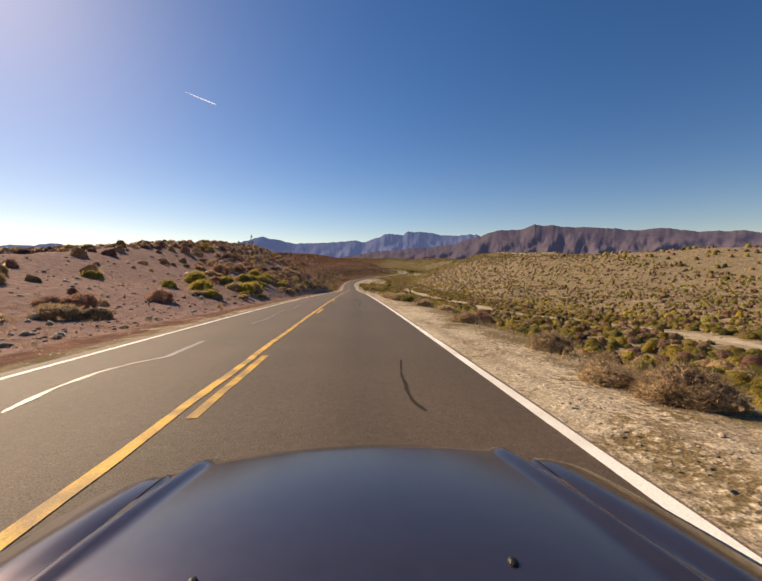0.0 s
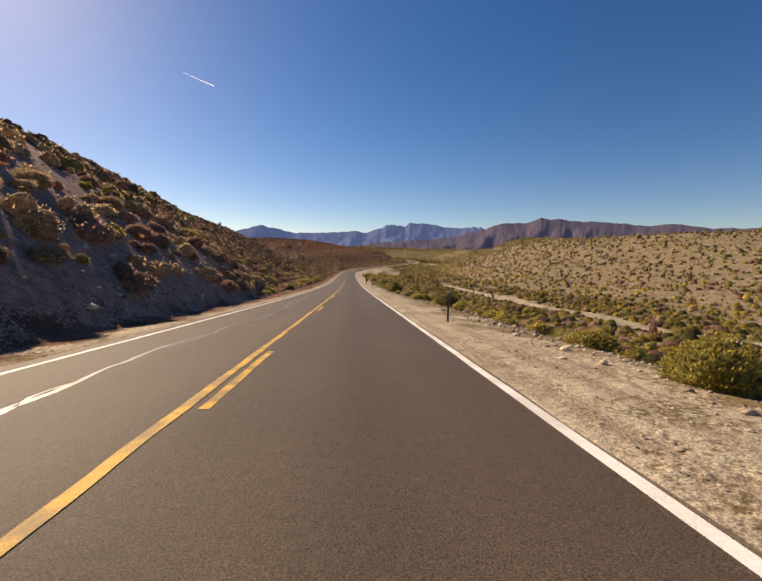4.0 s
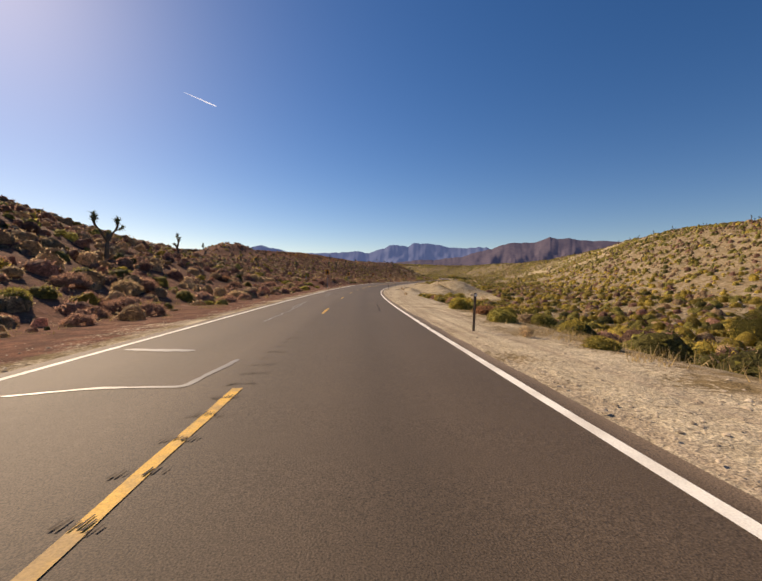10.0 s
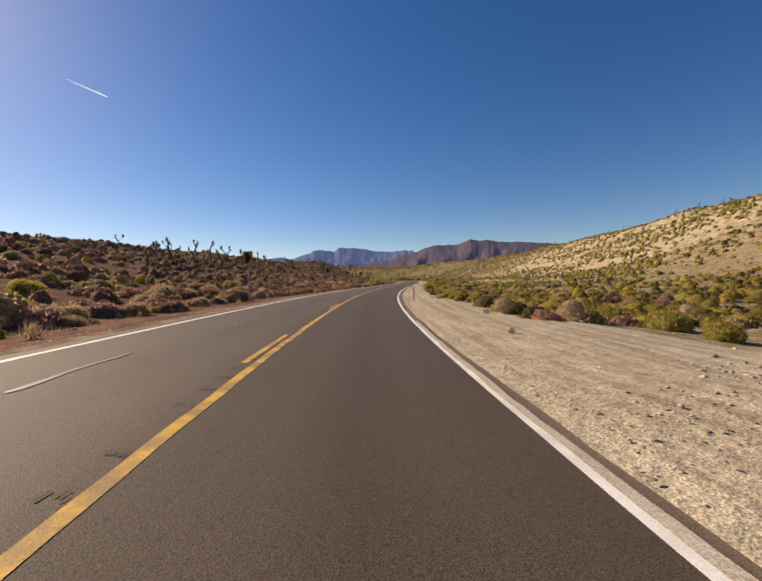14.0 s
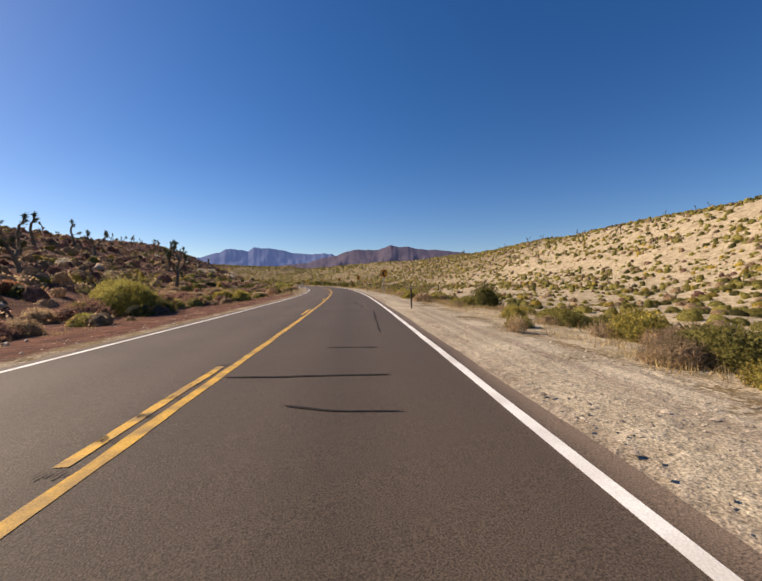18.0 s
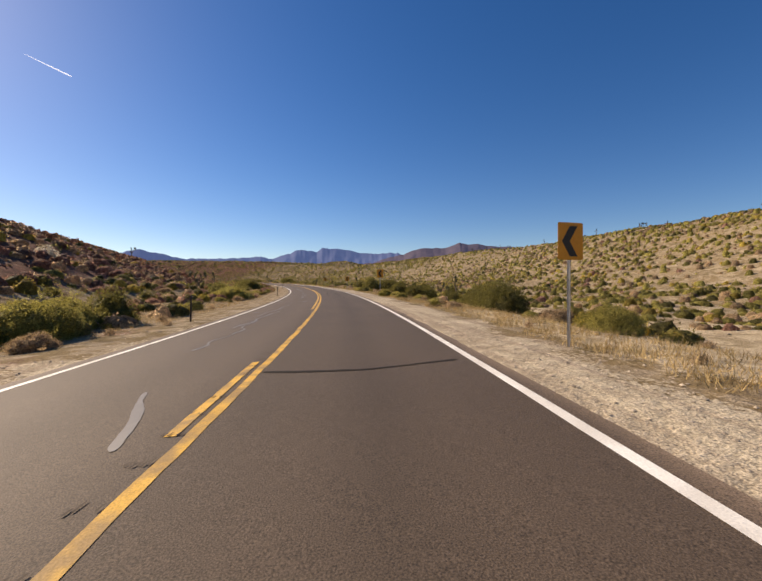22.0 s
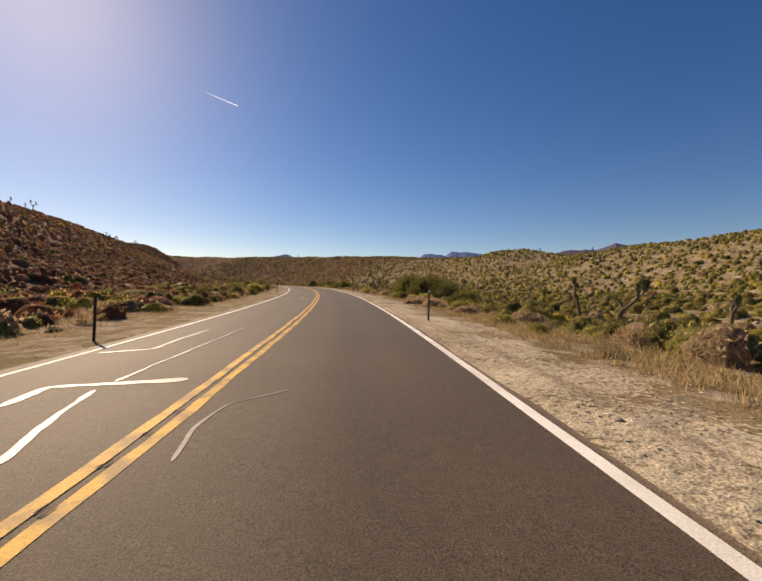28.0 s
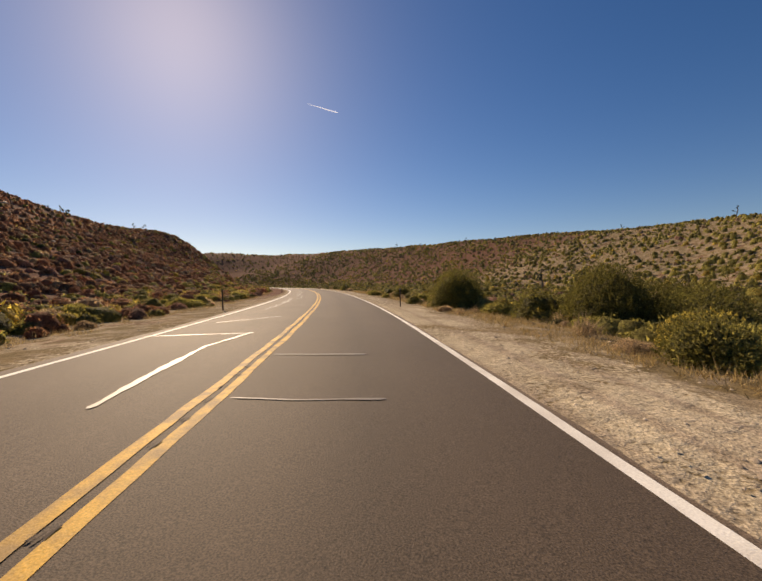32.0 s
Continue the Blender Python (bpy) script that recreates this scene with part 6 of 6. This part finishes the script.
delineator = thing("delineator_post", "thin dark steel delineator post with a small round reflector", "post", "delineator posts")
part("post", u_post("post", 1.06, POST), delineator)
part("reflector", mesh_from("reflector", *(lambda n: ([(0.036 * math.cos(6.283 * i / n), y, 1.0 + 0.036 * math.sin(6.283 * i / n)) for y in (-0.034, -0.021) for i in range(n)],
     [tuple(range(n)), tuple(range(2 * n - 1, n - 1, -1))] + [(i, n + i, n + (i + 1) % n, (i + 1) % n) for i in range(n)]))(12), REFLECTOR), delineator, "dusty white round reflector")
_posts = [(65.1, 3.15), (110, 3.1), (155.3, 3.05), (178.6, 3.3), (227.6, 3.4), (254.5, 3.05), (311.1, 2.9), (340, 3.0), (370.6, 3.0), (398, 3.1), (428, 3.0), (457.4, 3.1), (487.9, 3.0), (625.7, 3.05),
          (661.5, 2.9), (696.3, 2.9), (730.2, 2.85), (766, 2.85), (802.4, 3.2), (838, 3.1), (873, 3.1),
          (154.9, -6.1), (226.6, -6.0), (314.4, -6.4), (348, -6.6), (483.5, -5.9), (553, -6.3), (583, -6.2), (622, -6.1), (692.9, -5.9), (731, -6.2), (764.8, -5.9), (801, -6.1), (837, -6.1)]
_rnd = random.Random(5)
for _i, (_s, _d) in enumerate(_posts):
    _m = set_out(None, _s, _d, 0 if _d > 0 else 180, 6.0 if _s in (661.5,) else _rnd.uniform(-2, 2))
    if _i == 0:
        delineator.matrix_basis = _m
    else:
        copy_thing(delineator, _m)


def chevron_sign(arrow, label, up=0.0):
    ob = thing("chevron_sign", label, "road sign", "chevron signs")
    part("post", u_post("post", 2.55 + up, PALE, 0.08), ob)
    panel = part("panel", plate_mesh("panel", rounded(.305, 1.92, 2.68), .004, SIGN_YELLOW), ob, "amber reflective panel")
    panel.location = (0, -.035, up)
    a = arrow
    pts = [(-.17 * a, 2.61), (.02 * a, 2.61), (.21 * a, 2.30), (.02 * a, 1.99), (-.17 * a, 1.99), (.02 * a, 2.30)]
    if a < 0:
        pts = pts[::-1]
    pts = pts[::-1]
    shape = mesh_from("arrow", [(x, -.0405, z) for x, z in pts] + [(x, -.0385, z) for x, z in pts],
                      [(0, 1, 2, 5), (2, 3, 4, 5)], SIGN_BLACK)
    bm = bmesh.new()
    bm.from_mesh(shape)
    bmesh.ops.delete(bm, geom=[v for v in bm.verts if not v.link_faces], context="VERTS")
    bmesh.ops.recalc_face_normals(bm, faces=bm.faces)
    bm.to_mesh(shape)
    bm.free()
    part("arrow", shape, ob, "black chevron pointing along the bend").location = (0, 0, up)
    rear = part("rear_face", plate_mesh("rear_face", rounded(.30, 1.925, 2.675), .002, SIGN_BACK), ob, "bare metal back")
    rear.location = (0, -.031, up)
    return ob


_right = chevron_sign(1, "amber chevron sign with a black arrow, on a steel post", 0.35)
for _i, (_s, _d) in enumerate(((307.7, -7.2), (337, -8.2), (364.3, -7.1), (389, -7.1), (414, -7.1))):
    _m = set_out(None, _s, _d, -8) @ pose(0, 0, -0.15 if _s == 337 else 0)
    if _i == 0:
        _right.matrix_basis = _m
    else:
        copy_thing(_right, _m)
_left = chevron_sign(-1, "amber chevron sign with a black arrow, on a steel post")
for _i, (_s, _d) in enumerate(((479.0, 4.0), (511.3, 4.1), (544.3, 4.35), (572.8, 4.1), (602.2, 4.4), (633, 4.4))):
    _m = set_out(None, _s, _d, 10) @ pose(0, 0, -0.45 if _s > 600 else -0.15)
    if _i == 0:
        _left.matrix_basis = _m
    else:
        copy_thing(_left, _m)

object_marker = thing("object_marker", "black and yellow diagonally striped marker on a steel post", "road sign", "culvert markers")
part("post", u_post("post", 1.5, POST, 0.075), object_marker)
part("panel", plate_mesh("panel", rounded(.152, .72, 1.64, .02), .004, SIGN_YELLOW), object_marker).location = (0, -.035, 0)
for _k in range(4):
    _z = .70 + _k * .26
    _c = [(-.15, max(.725, _z - .03)), (.15, min(1.635, max(.725, _z + .12))), (.15, min(1.635, _z + .25)), (-.15, min(1.635, _z + .10))]
    part("stripe", mesh_from("stripe", [(x, -.0385 - .001, z) for x, z in _c], [(0, 1, 2, 3)], SIGN_BLACK), object_marker)
for _part in object_marker.children:
    _part.location.z = -0.2
object_marker.matrix_basis = set_out(None, 174.5, 2.95, 0)
copy_thing(object_marker, set_out(None, 522.8, 4.4, 6, 3))

for _s, _d in ((678.4, -6.3), (316.2, -12.8), (174.5, -6.6), (529.2, -6.35)):
    _ob = thing("marker_sign", "small road marker seen from its bare metal back", "road sign", "markers facing away")
    part("post", u_post("post", 1.5, POST, 0.06), _ob)
    part("panel", plate_mesh("panel", rounded(.11, .74, 1.46, .02), .004, SIGN_BACK), _ob)
    _ob.matrix_basis = set_out(None, _s, _d, 180)


# ---- the mouth of a culvert below the marker ----
CONCRETE = material("weathered_concrete", [(0.13, 0.10, 0.08), (0.23, 0.18, 0.145)], (1.5, 14.0), 0.9, 0.6, 30.0)
# near-black colour stands for the shade inside the pipe
HOLLOW_SHADE = material("culvert_dark", [(0.02, 0.016, 0.013), (0.035, 0.028, 0.022)], (2.0, 12.0), 0.95, 0.2, 30.0)
culvert = thing("culvert_headwall", "broken weathered concrete culvert mouth among dry grass", "culvert")
part("lintel", box_mesh("lintel", (-.48, -.22, .30), (.48, .25, .42), CONCRETE, .03), culvert)
for _x in (-.42, .42):
    part("side_wall", box_mesh("side_wall", (_x - .09, -.2, -.3), (_x + .09, .22, .31), CONCRETE, .03), culvert)
part("opening", box_mesh("opening", (-.34, .02, -.3), (.34, .2, .3), HOLLOW_SHADE, .01), culvert, "near-black block standing for shade in the pipe")
culvert.matrix_basis = set_out(None, 522.3, 6.4, -50, 4) @ pose(0, 0, -0.16)

# ---- a survey lath with a flag ----
LATH = material("bare_lath", [(0.42, 0.30, 0.18), (0.52, 0.39, 0.25)], (3.0, 30.0), 0.8, 0.2, 60.0)
FLAGGING = material("red_flagging", [(0.62, 0.05, 0.06), (0.72, 0.09, 0.09)], (3.0, 20.0), 0.5, 0.1, 60.0, thin=0.3)
survey_lath = thing("survey_lath", "thin wooden survey lath tied with bright red flagging", "survey stake")
part("stake", box_mesh("stake", (-.02, -.006, -.15), (.02, .006, .75), LATH, .002), survey_lath)
for _k, (_dx, _z, _w) in enumerate(((.14, .70, .05), (-.11, .68, .045), (.05, .55, .04))):
    _pts = [[(_dx * i / 5, .012 * math.sin(i * 1.7 + _k), _z - .05 * i - .012 * i * i * .5 + _w * j) for j in (0, 1)] for i in range(6)]
    part("ribbon", mesh_from("ribbon", [p for r in _pts for p in r], [(2 * i, 2 * i + 1, 2 * i + 3, 2 * i + 2) for i in range(5)], FLAGGING, True), survey_lath, "loose red plastic ribbon")
survey_lath.matrix_basis = set_out(None, 739.2, 7.2, 5, 4)


# ---- loose stones ----
def build_stones():
    rnd = np.random.default_rng(3)

    def lot(name, label, s, d, size, mat, small=False):
        n = len(s)
        base = np.array([[1, 0, 0], [-1, 0, 0], [0, 1, 0], [0, -1, 0], [0, 0, 1], [0, 0, -.6]], float)
        f = np.array([[0, 2, 4], [2, 1, 4], [1, 3, 4], [3, 0, 4], [2, 0, 5], [1, 2, 5], [3, 1, 5], [0, 3, 5]])
        if small:
            f = f[:4]
        v = base[None] * rnd.uniform(.55, 1.25, (n, 6, 1)) * np.array([1, .85, .6])
        a = rnd.uniform(0, 6.283, n)
        c, k = np.cos(a)[:, None], np.sin(a)[:, None]
        v = np.stack([v[..., 0] * c - v[..., 1] * k, v[..., 0] * k + v[..., 1] * c, v[..., 2]], -1) * size[:, None, None]
        x, y, z = ground_at(s, d)
        v = v + np.stack([x, y, z + size * (.05 if small else .15)], 1)[:, None]
        pile = Pile()
        pile.add(v.reshape(-1, 3), (f[None] + 6 * np.arange(n)[:, None, None]).reshape(-1, 3))
        thing(name, label, "stones", kind="stuff", data=pile.mesh(name, mat))

    n = 85000
    s = rnd.uniform(-5, 830, n)
    d = np.where(rnd.uniform(0, 1, n) < .78, EDGE_R + .1 + np.abs(rnd.normal(0, 1.7, n)), EDGE_L - .15 - np.abs(rnd.normal(0, 1.3, n)))
    patchy = rough_field(s, d, 2.2, 61, 3) > rnd.uniform(-.9, .35, n)
    s, d, n = s[patchy], d[patchy], int(patchy.sum())
    lot("gravel_stones", "pale loose gravel on the road shoulder", s, d, rnd.lognormal(-3.85, .42, n).clip(.011, .06), STONE, True)
    n = 1300
    lot("riprap", "pile of broken pale rocks at the culvert", rnd.normal(175.0, 1.8, n), 4.9 + rnd.normal(0, .55, n), rnd.lognormal(-3.0, .4, n).clip(.03, .14), STONE)
    n = 7500
    s = np.concatenate([rnd.uniform(55, 190, n // 2), rnd.uniform(-5, 850, n // 2)])
    d = np.where(np.arange(n) < n // 2, verge(s) + .3 + rnd.normal(0, .45, n), np.where(rnd.uniform(0, 1, n) < .5, 6 + rnd.exponential(6, n), -7.4 - rnd.exponential(4, n)))
    lot("verge_rocks", "broken pale rocks along the verge", s, d, rnd.lognormal(-3.15, .5, n).clip(.025, .2), STONE)
    n = 30000
    s, d = rnd.normal(336, 9, n), 11 + rnd.normal(0, 5.0, n)
    keep = (d > 3.5) & (rough_field(s, d * .6, 4.5, 62, 3) > rnd.uniform(0, .3, n))
    lot("spoil_rocks", "rubble on the sandy spoil heaps of the turnout", s[keep], d[keep], rnd.lognormal(-3.6, .55, keep.sum()).clip(.014, .11), STONE)
    for cs, cd, rs, rd, n in ((323, 5.8, 1.0, .6, 500), (329, 9, 2.2, 1.0, 800), (333, 11.5, 3, 1.2, 900), (327, 12.5, 2, 1, 600), (338, 8, 2.5, 1, 600), (319, 8, 2, .5, 300), (342, 6, 3, .6, 400), (321.3, 4.5, .7, .28, 700), (324.5, 5.6, 1.6, .35, 800), (331, 6.8, 2.6, .4, 1000), (338, 9.4, 3.5, .5, 1000), (336, 13.5, 4, .7, 1100), (328, 16, 3, .8, 700)):
        lot("rubble_heap", "heap of broken stones on the sandy turnout", rnd.normal(cs, rs, n), np.maximum(4, rnd.normal(cd, rd, n)), rnd.lognormal(-3.55, .5, n).clip(.014, .1), STONE)
    n = 1500
    lot("mound_rocks", "broken brown rocks on the bare roadside mounds", rnd.uniform(312, 349, n), -7.2 - rnd.exponential(2.4, n), rnd.lognormal(-3.0, .5, n).clip(.025, .25), ROCK)
    n = 4200
    lot("bank_rocks", "broken reddish rocks on the road cut", rnd.uniform(8, 150, n), -7.6 - rnd.exponential(5, n), rnd.lognormal(-2.6, .5, n).clip(.04, .35), STONE)
    n = 6000
    s, d = rnd.uniform(0, 900, n), np.where(rnd.uniform(0, 1, n) < .5, 1, -1) * rnd.uniform(14, 90, n)
    lot("slope_rocks", "scattered rocks on the desert slopes", s, d, rnd.lognormal(-1.7, .5, n).clip(.1, .8), STONE)


build_stones()

# ---- the car that carries the camera, standing where the drive begins ----
NAVY = material("dark_blue_car_paint", [(0.115, 0.095, 0.105), (0.14, 0.115, 0.125)], (0.8, 30.0), 0.2, 0.03, 300.0, metal=0.8, spec=0.5, depth=0.001)
RUBBER = material("black_rubber", [(0.012, 0.012, 0.012), (0.025, 0.024, 0.023)], (2.0, 25.0), 0.8, 0.3, 60.0)
ALLOY = material("alloy_rim", [(0.42, 0.42, 0.43), (0.52, 0.52, 0.53)], (2.0, 25.0), 0.3, 0.05, 60.0, metal=0.9)
TRIM = material("black_trim", [(0.012, 0.012, 0.013), (0.02, 0.02, 0.021)], (2.0, 25.0), 0.5, 0.1, 60.0)
GLASSY = material("tinted_glass", [(0.02, 0.024, 0.026), (0.026, 0.03, 0.032)], (0.5, 5.0), 0.05, 0, 60.0, spec=0.8)
LAMP = material("headlamp_lens", [(0.5, 0.5, 0.5), (0.62, 0.62, 0.62)], (2.0, 20.0), 0.1, 0, 60.0, spec=0.8)


def sheet(name, rows, mat, smooth=True):
    """A surface through rows of points of equal length."""
    v = [p for r in rows for p in r]
    m = len(rows[0])
    f = [(i * m + j, i * m + j + 1, (i + 1) * m + j + 1, (i + 1) * m + j) for i in range(len(rows) - 1) for j in range(m - 1)]
    return mesh_from(name, v, f, mat, smooth)


def hood_height(x, y):
    """Top of the bonnet and wings at x across, y ahead of the lens."""
    q = abs(x)
    z = 0.922 - 0.055 * y - 0.075 * max(0, y - 0.35) ** 2 - 0.20 * q * q
    edge = 0.46 + 0.13 * (1.15 - y)
    z += 0.014 * math.exp(-((q - edge * .86) / 0.022) ** 2) - 0.02 * math.exp(-((q - edge) / 0.03) ** 2)
    z -= 0.42 * max(0, q - 0.60) ** 1.35
    z -= 1.1 * max(0, y - 1.02) ** 1.6
    return z


def build_car():
    car = thing("car", "dark blue car with a glossy, slightly dusty bonnet on the road", "car")
    xs = [i * 0.0125 - 0.5 for i in range(81)]
    ys = [-0.02 + 0.03 * i for i in range(42)]
    part("bonnet", sheet("bonnet", [[(x * (1.06 - .06 * y), y, hood_height(x * (1.06 - .06 * y), y)) for x in xs] for y in ys], NAVY), car, "glossy dark blue bonnet with creased edges")
    for sgn in (-1, 1):
        rows = []
        for y in ys:
            inner = 0.5 * (1.06 - .06 * y) + 0.006
            outer = 0.86 - 0.05 * max(0, y - 0.3) ** 2
            row = []
            for k in range(15):
                x = inner + (outer - inner) * min(1, k / 11)
                z = hood_height(x, y) - 0.002 if k < 12 else 0.9 - 0.17 * (k - 11) - 0.04 * y
                row.append((sgn * (x + (0.015 * math.sin((k - 11) * .9) if k > 11 else 0)), y, min(z, hood_height(outer, y)) if k >= 12 else z))
            rows.append(row if sgn > 0 else row[::-1])
        part("wing", sheet("wing", rows, NAVY), car)
        part("headlamp", sheet("headlamp", [[(sgn * (0.5 + .03 * i), 1.2 - .012 * i * i * .3, hood_height(.5 + .03 * i, 1.2) - .17 + .02 * j) for i in range(11)] for j in range(8)], LAMP), car, "clear headlamp lens")
        nozzle = bmesh.new()
        bmesh.ops.create_icosphere(nozzle, subdivisions=2, radius=0.007)
        for v in nozzle.verts:
            v.co = (v.co.x * 1.1, v.co.y * 1.5, max(v.co.z, -.004) * .9)
        me = bpy.data.meshes.new("washer_nozzle")
        nozzle.to_mesh(me)
        nozzle.free()
        me.materials.append(TRIM)
        part("washer_nozzle", me, car, "small black washer nozzle").location = (sgn * 0.215, 0.508, hood_height(0.215, 0.508))
        side = [[(sgn * (.88 - .02 * j), -3.0 + .25 * i, .98 - .16 * j) for i in range(13)] for j in range(6)]
        part("body_side", sheet("body_side", side, NAVY), car)
        pane = [[(sgn * (.86 - .16 * j / 3), -2.6 + .2 * i + .02 * j, .99 + .14 * j) for i in range(9)] for j in range(4)]
        part("side_window", sheet("side_window", pane, GLASSY), car)
    part("windscreen", sheet("windscreen", [[(-.74 + .148 * i, -.10 - .75 * j / 5 - .12 * abs(i - 5) ** 2 / 25, .99 + .44 * j / 5) for i in range(11)] for j in range(6)], GLASSY), car)
    part("roof", sheet("roof", [[(-.68 + .136 * i, -.9 - .25 * j, 1.45 - .02 * abs(i - 5) ** 2 / 5 - .01 * abs(j - 3)) for i in range(11)] for j in range(8)], NAVY), car)
    part("tail", sheet("tail", [[(-.8 + .16 * i, -2.65 - .4 * math.sin(j * .39), 1.4 - .26 * j) for i in range(11)] for j in range(5)], NAVY), car)
    part("bumper", sheet("bumper", [[(-.86 + .172 * i, 1.32 - .22 * ((i - 5) / 5) ** 2 - .02 * abs(j - 2), .24 + .06 * j) for i in range(11)] for j in range(5)], NAVY), car)
    part("grille", sheet("grille", [[(-.42 + .084 * i, 1.245, .48 + .04 * j) for i in range(11)] for j in range(4)], TRIM), car)
    part("underbody", box_mesh("underbody", (-.8, -2.9, .2), (.8, 1.1, .5), TRIM, .02), car)
    for sx in (-1, 1):
        for wy in (0.52, -2.1):
            bm = bmesh.new()
            bmesh.ops.create_cone(bm, cap_ends=True, segments=36, radius1=.32, radius2=.32, depth=.21)
            bmesh.ops.bevel(bm, geom=[e for e in bm.edges if abs(e.verts[0].co.z - e.verts[1].co.z) < .01], offset=.03, segments=2, affect="EDGES")
            bm.transform(Matrix.Rotation(radians(90), 4, "Y"))
            me = bpy.data.meshes.new("wheel")
            bm.to_mesh(me)
            bm.free()
            me.materials.append(RUBBER)
            wheel = part("wheel", me, car)
            wheel.location = (sx * .77, wy, .32)
            bm = bmesh.new()
            bmesh.ops.create_cone(bm, cap_ends=True, segments=30, radius1=.21, radius2=.19, depth=.02)
            bm.transform(Matrix.Translation((sx * .11, 0, 0)) @ Matrix.Rotation(radians(90), 4, "Y"))
            me = bpy.data.meshes.new("rim")
            bm.to_mesh(me)
            bm.free()
            me.materials.append(ALLOY)
            part("rim", me, wheel, "silver alloy rim")
    x, y = (float(q) for q in place(-0.05, 0.042))
    car.matrix_basis = pose(x, y, float(road_z(-0.05, 0.02)) + 0.0, float(GRADE[0]), float(BANK[0]), float(HEADING[0]))


build_car()

# ---- a short vapour trail high in the sky ----
def build_trail():
    m = bpy.data.materials.new("vapour")
    m.use_nodes = True
    bsdf = m.node_tree.nodes["Principled BSDF"]
    bsdf.inputs["Base Color"].default_value = (0.9, 0.9, 0.92, 1)
    # an added glow stands for sunlight scattered by the trail
    bsdf.inputs["Emission Color"].default_value = (0.85, 0.88, 0.95, 1)
    bsdf.inputs["Emission Strength"].default_value = 0.75
    v, f, n, k = [], [], 24, 6
    x0, y0 = place(400, 0)
    for i in range(n):
        u = i / (n - 1)
        az, el = radians(28.6 - 4.0 * u), radians(23.5 - 0.9 * u)
        c = Vector((float(x0) - math.sin(az) * math.cos(el) * 4300, float(y0) + math.cos(az) * math.cos(el) * 4300, math.sin(el) * 4300))
        r = 0.6 + 5.5 * u ** 0.7 * (1 - max(0, u - .93) * 12)
        v += [tuple(c + Vector((r * math.cos(a * 1.047) * .7, r * math.cos(a * 1.047) * .7, r * math.sin(a * 1.047)))) for a in range(k)]
    for i in range(n - 1):
        f += [(i * k + a, i * k + (a + 1) % k, (i + 1) * k + (a + 1) % k, (i + 1) * k + a) for a in range(k)]
    thing("vapour_trail", "short white vapour trail in the clear sky", "vapour trail", kind="structure", data=mesh_from("vapour_trail", v, f, m, True))


build_trail()
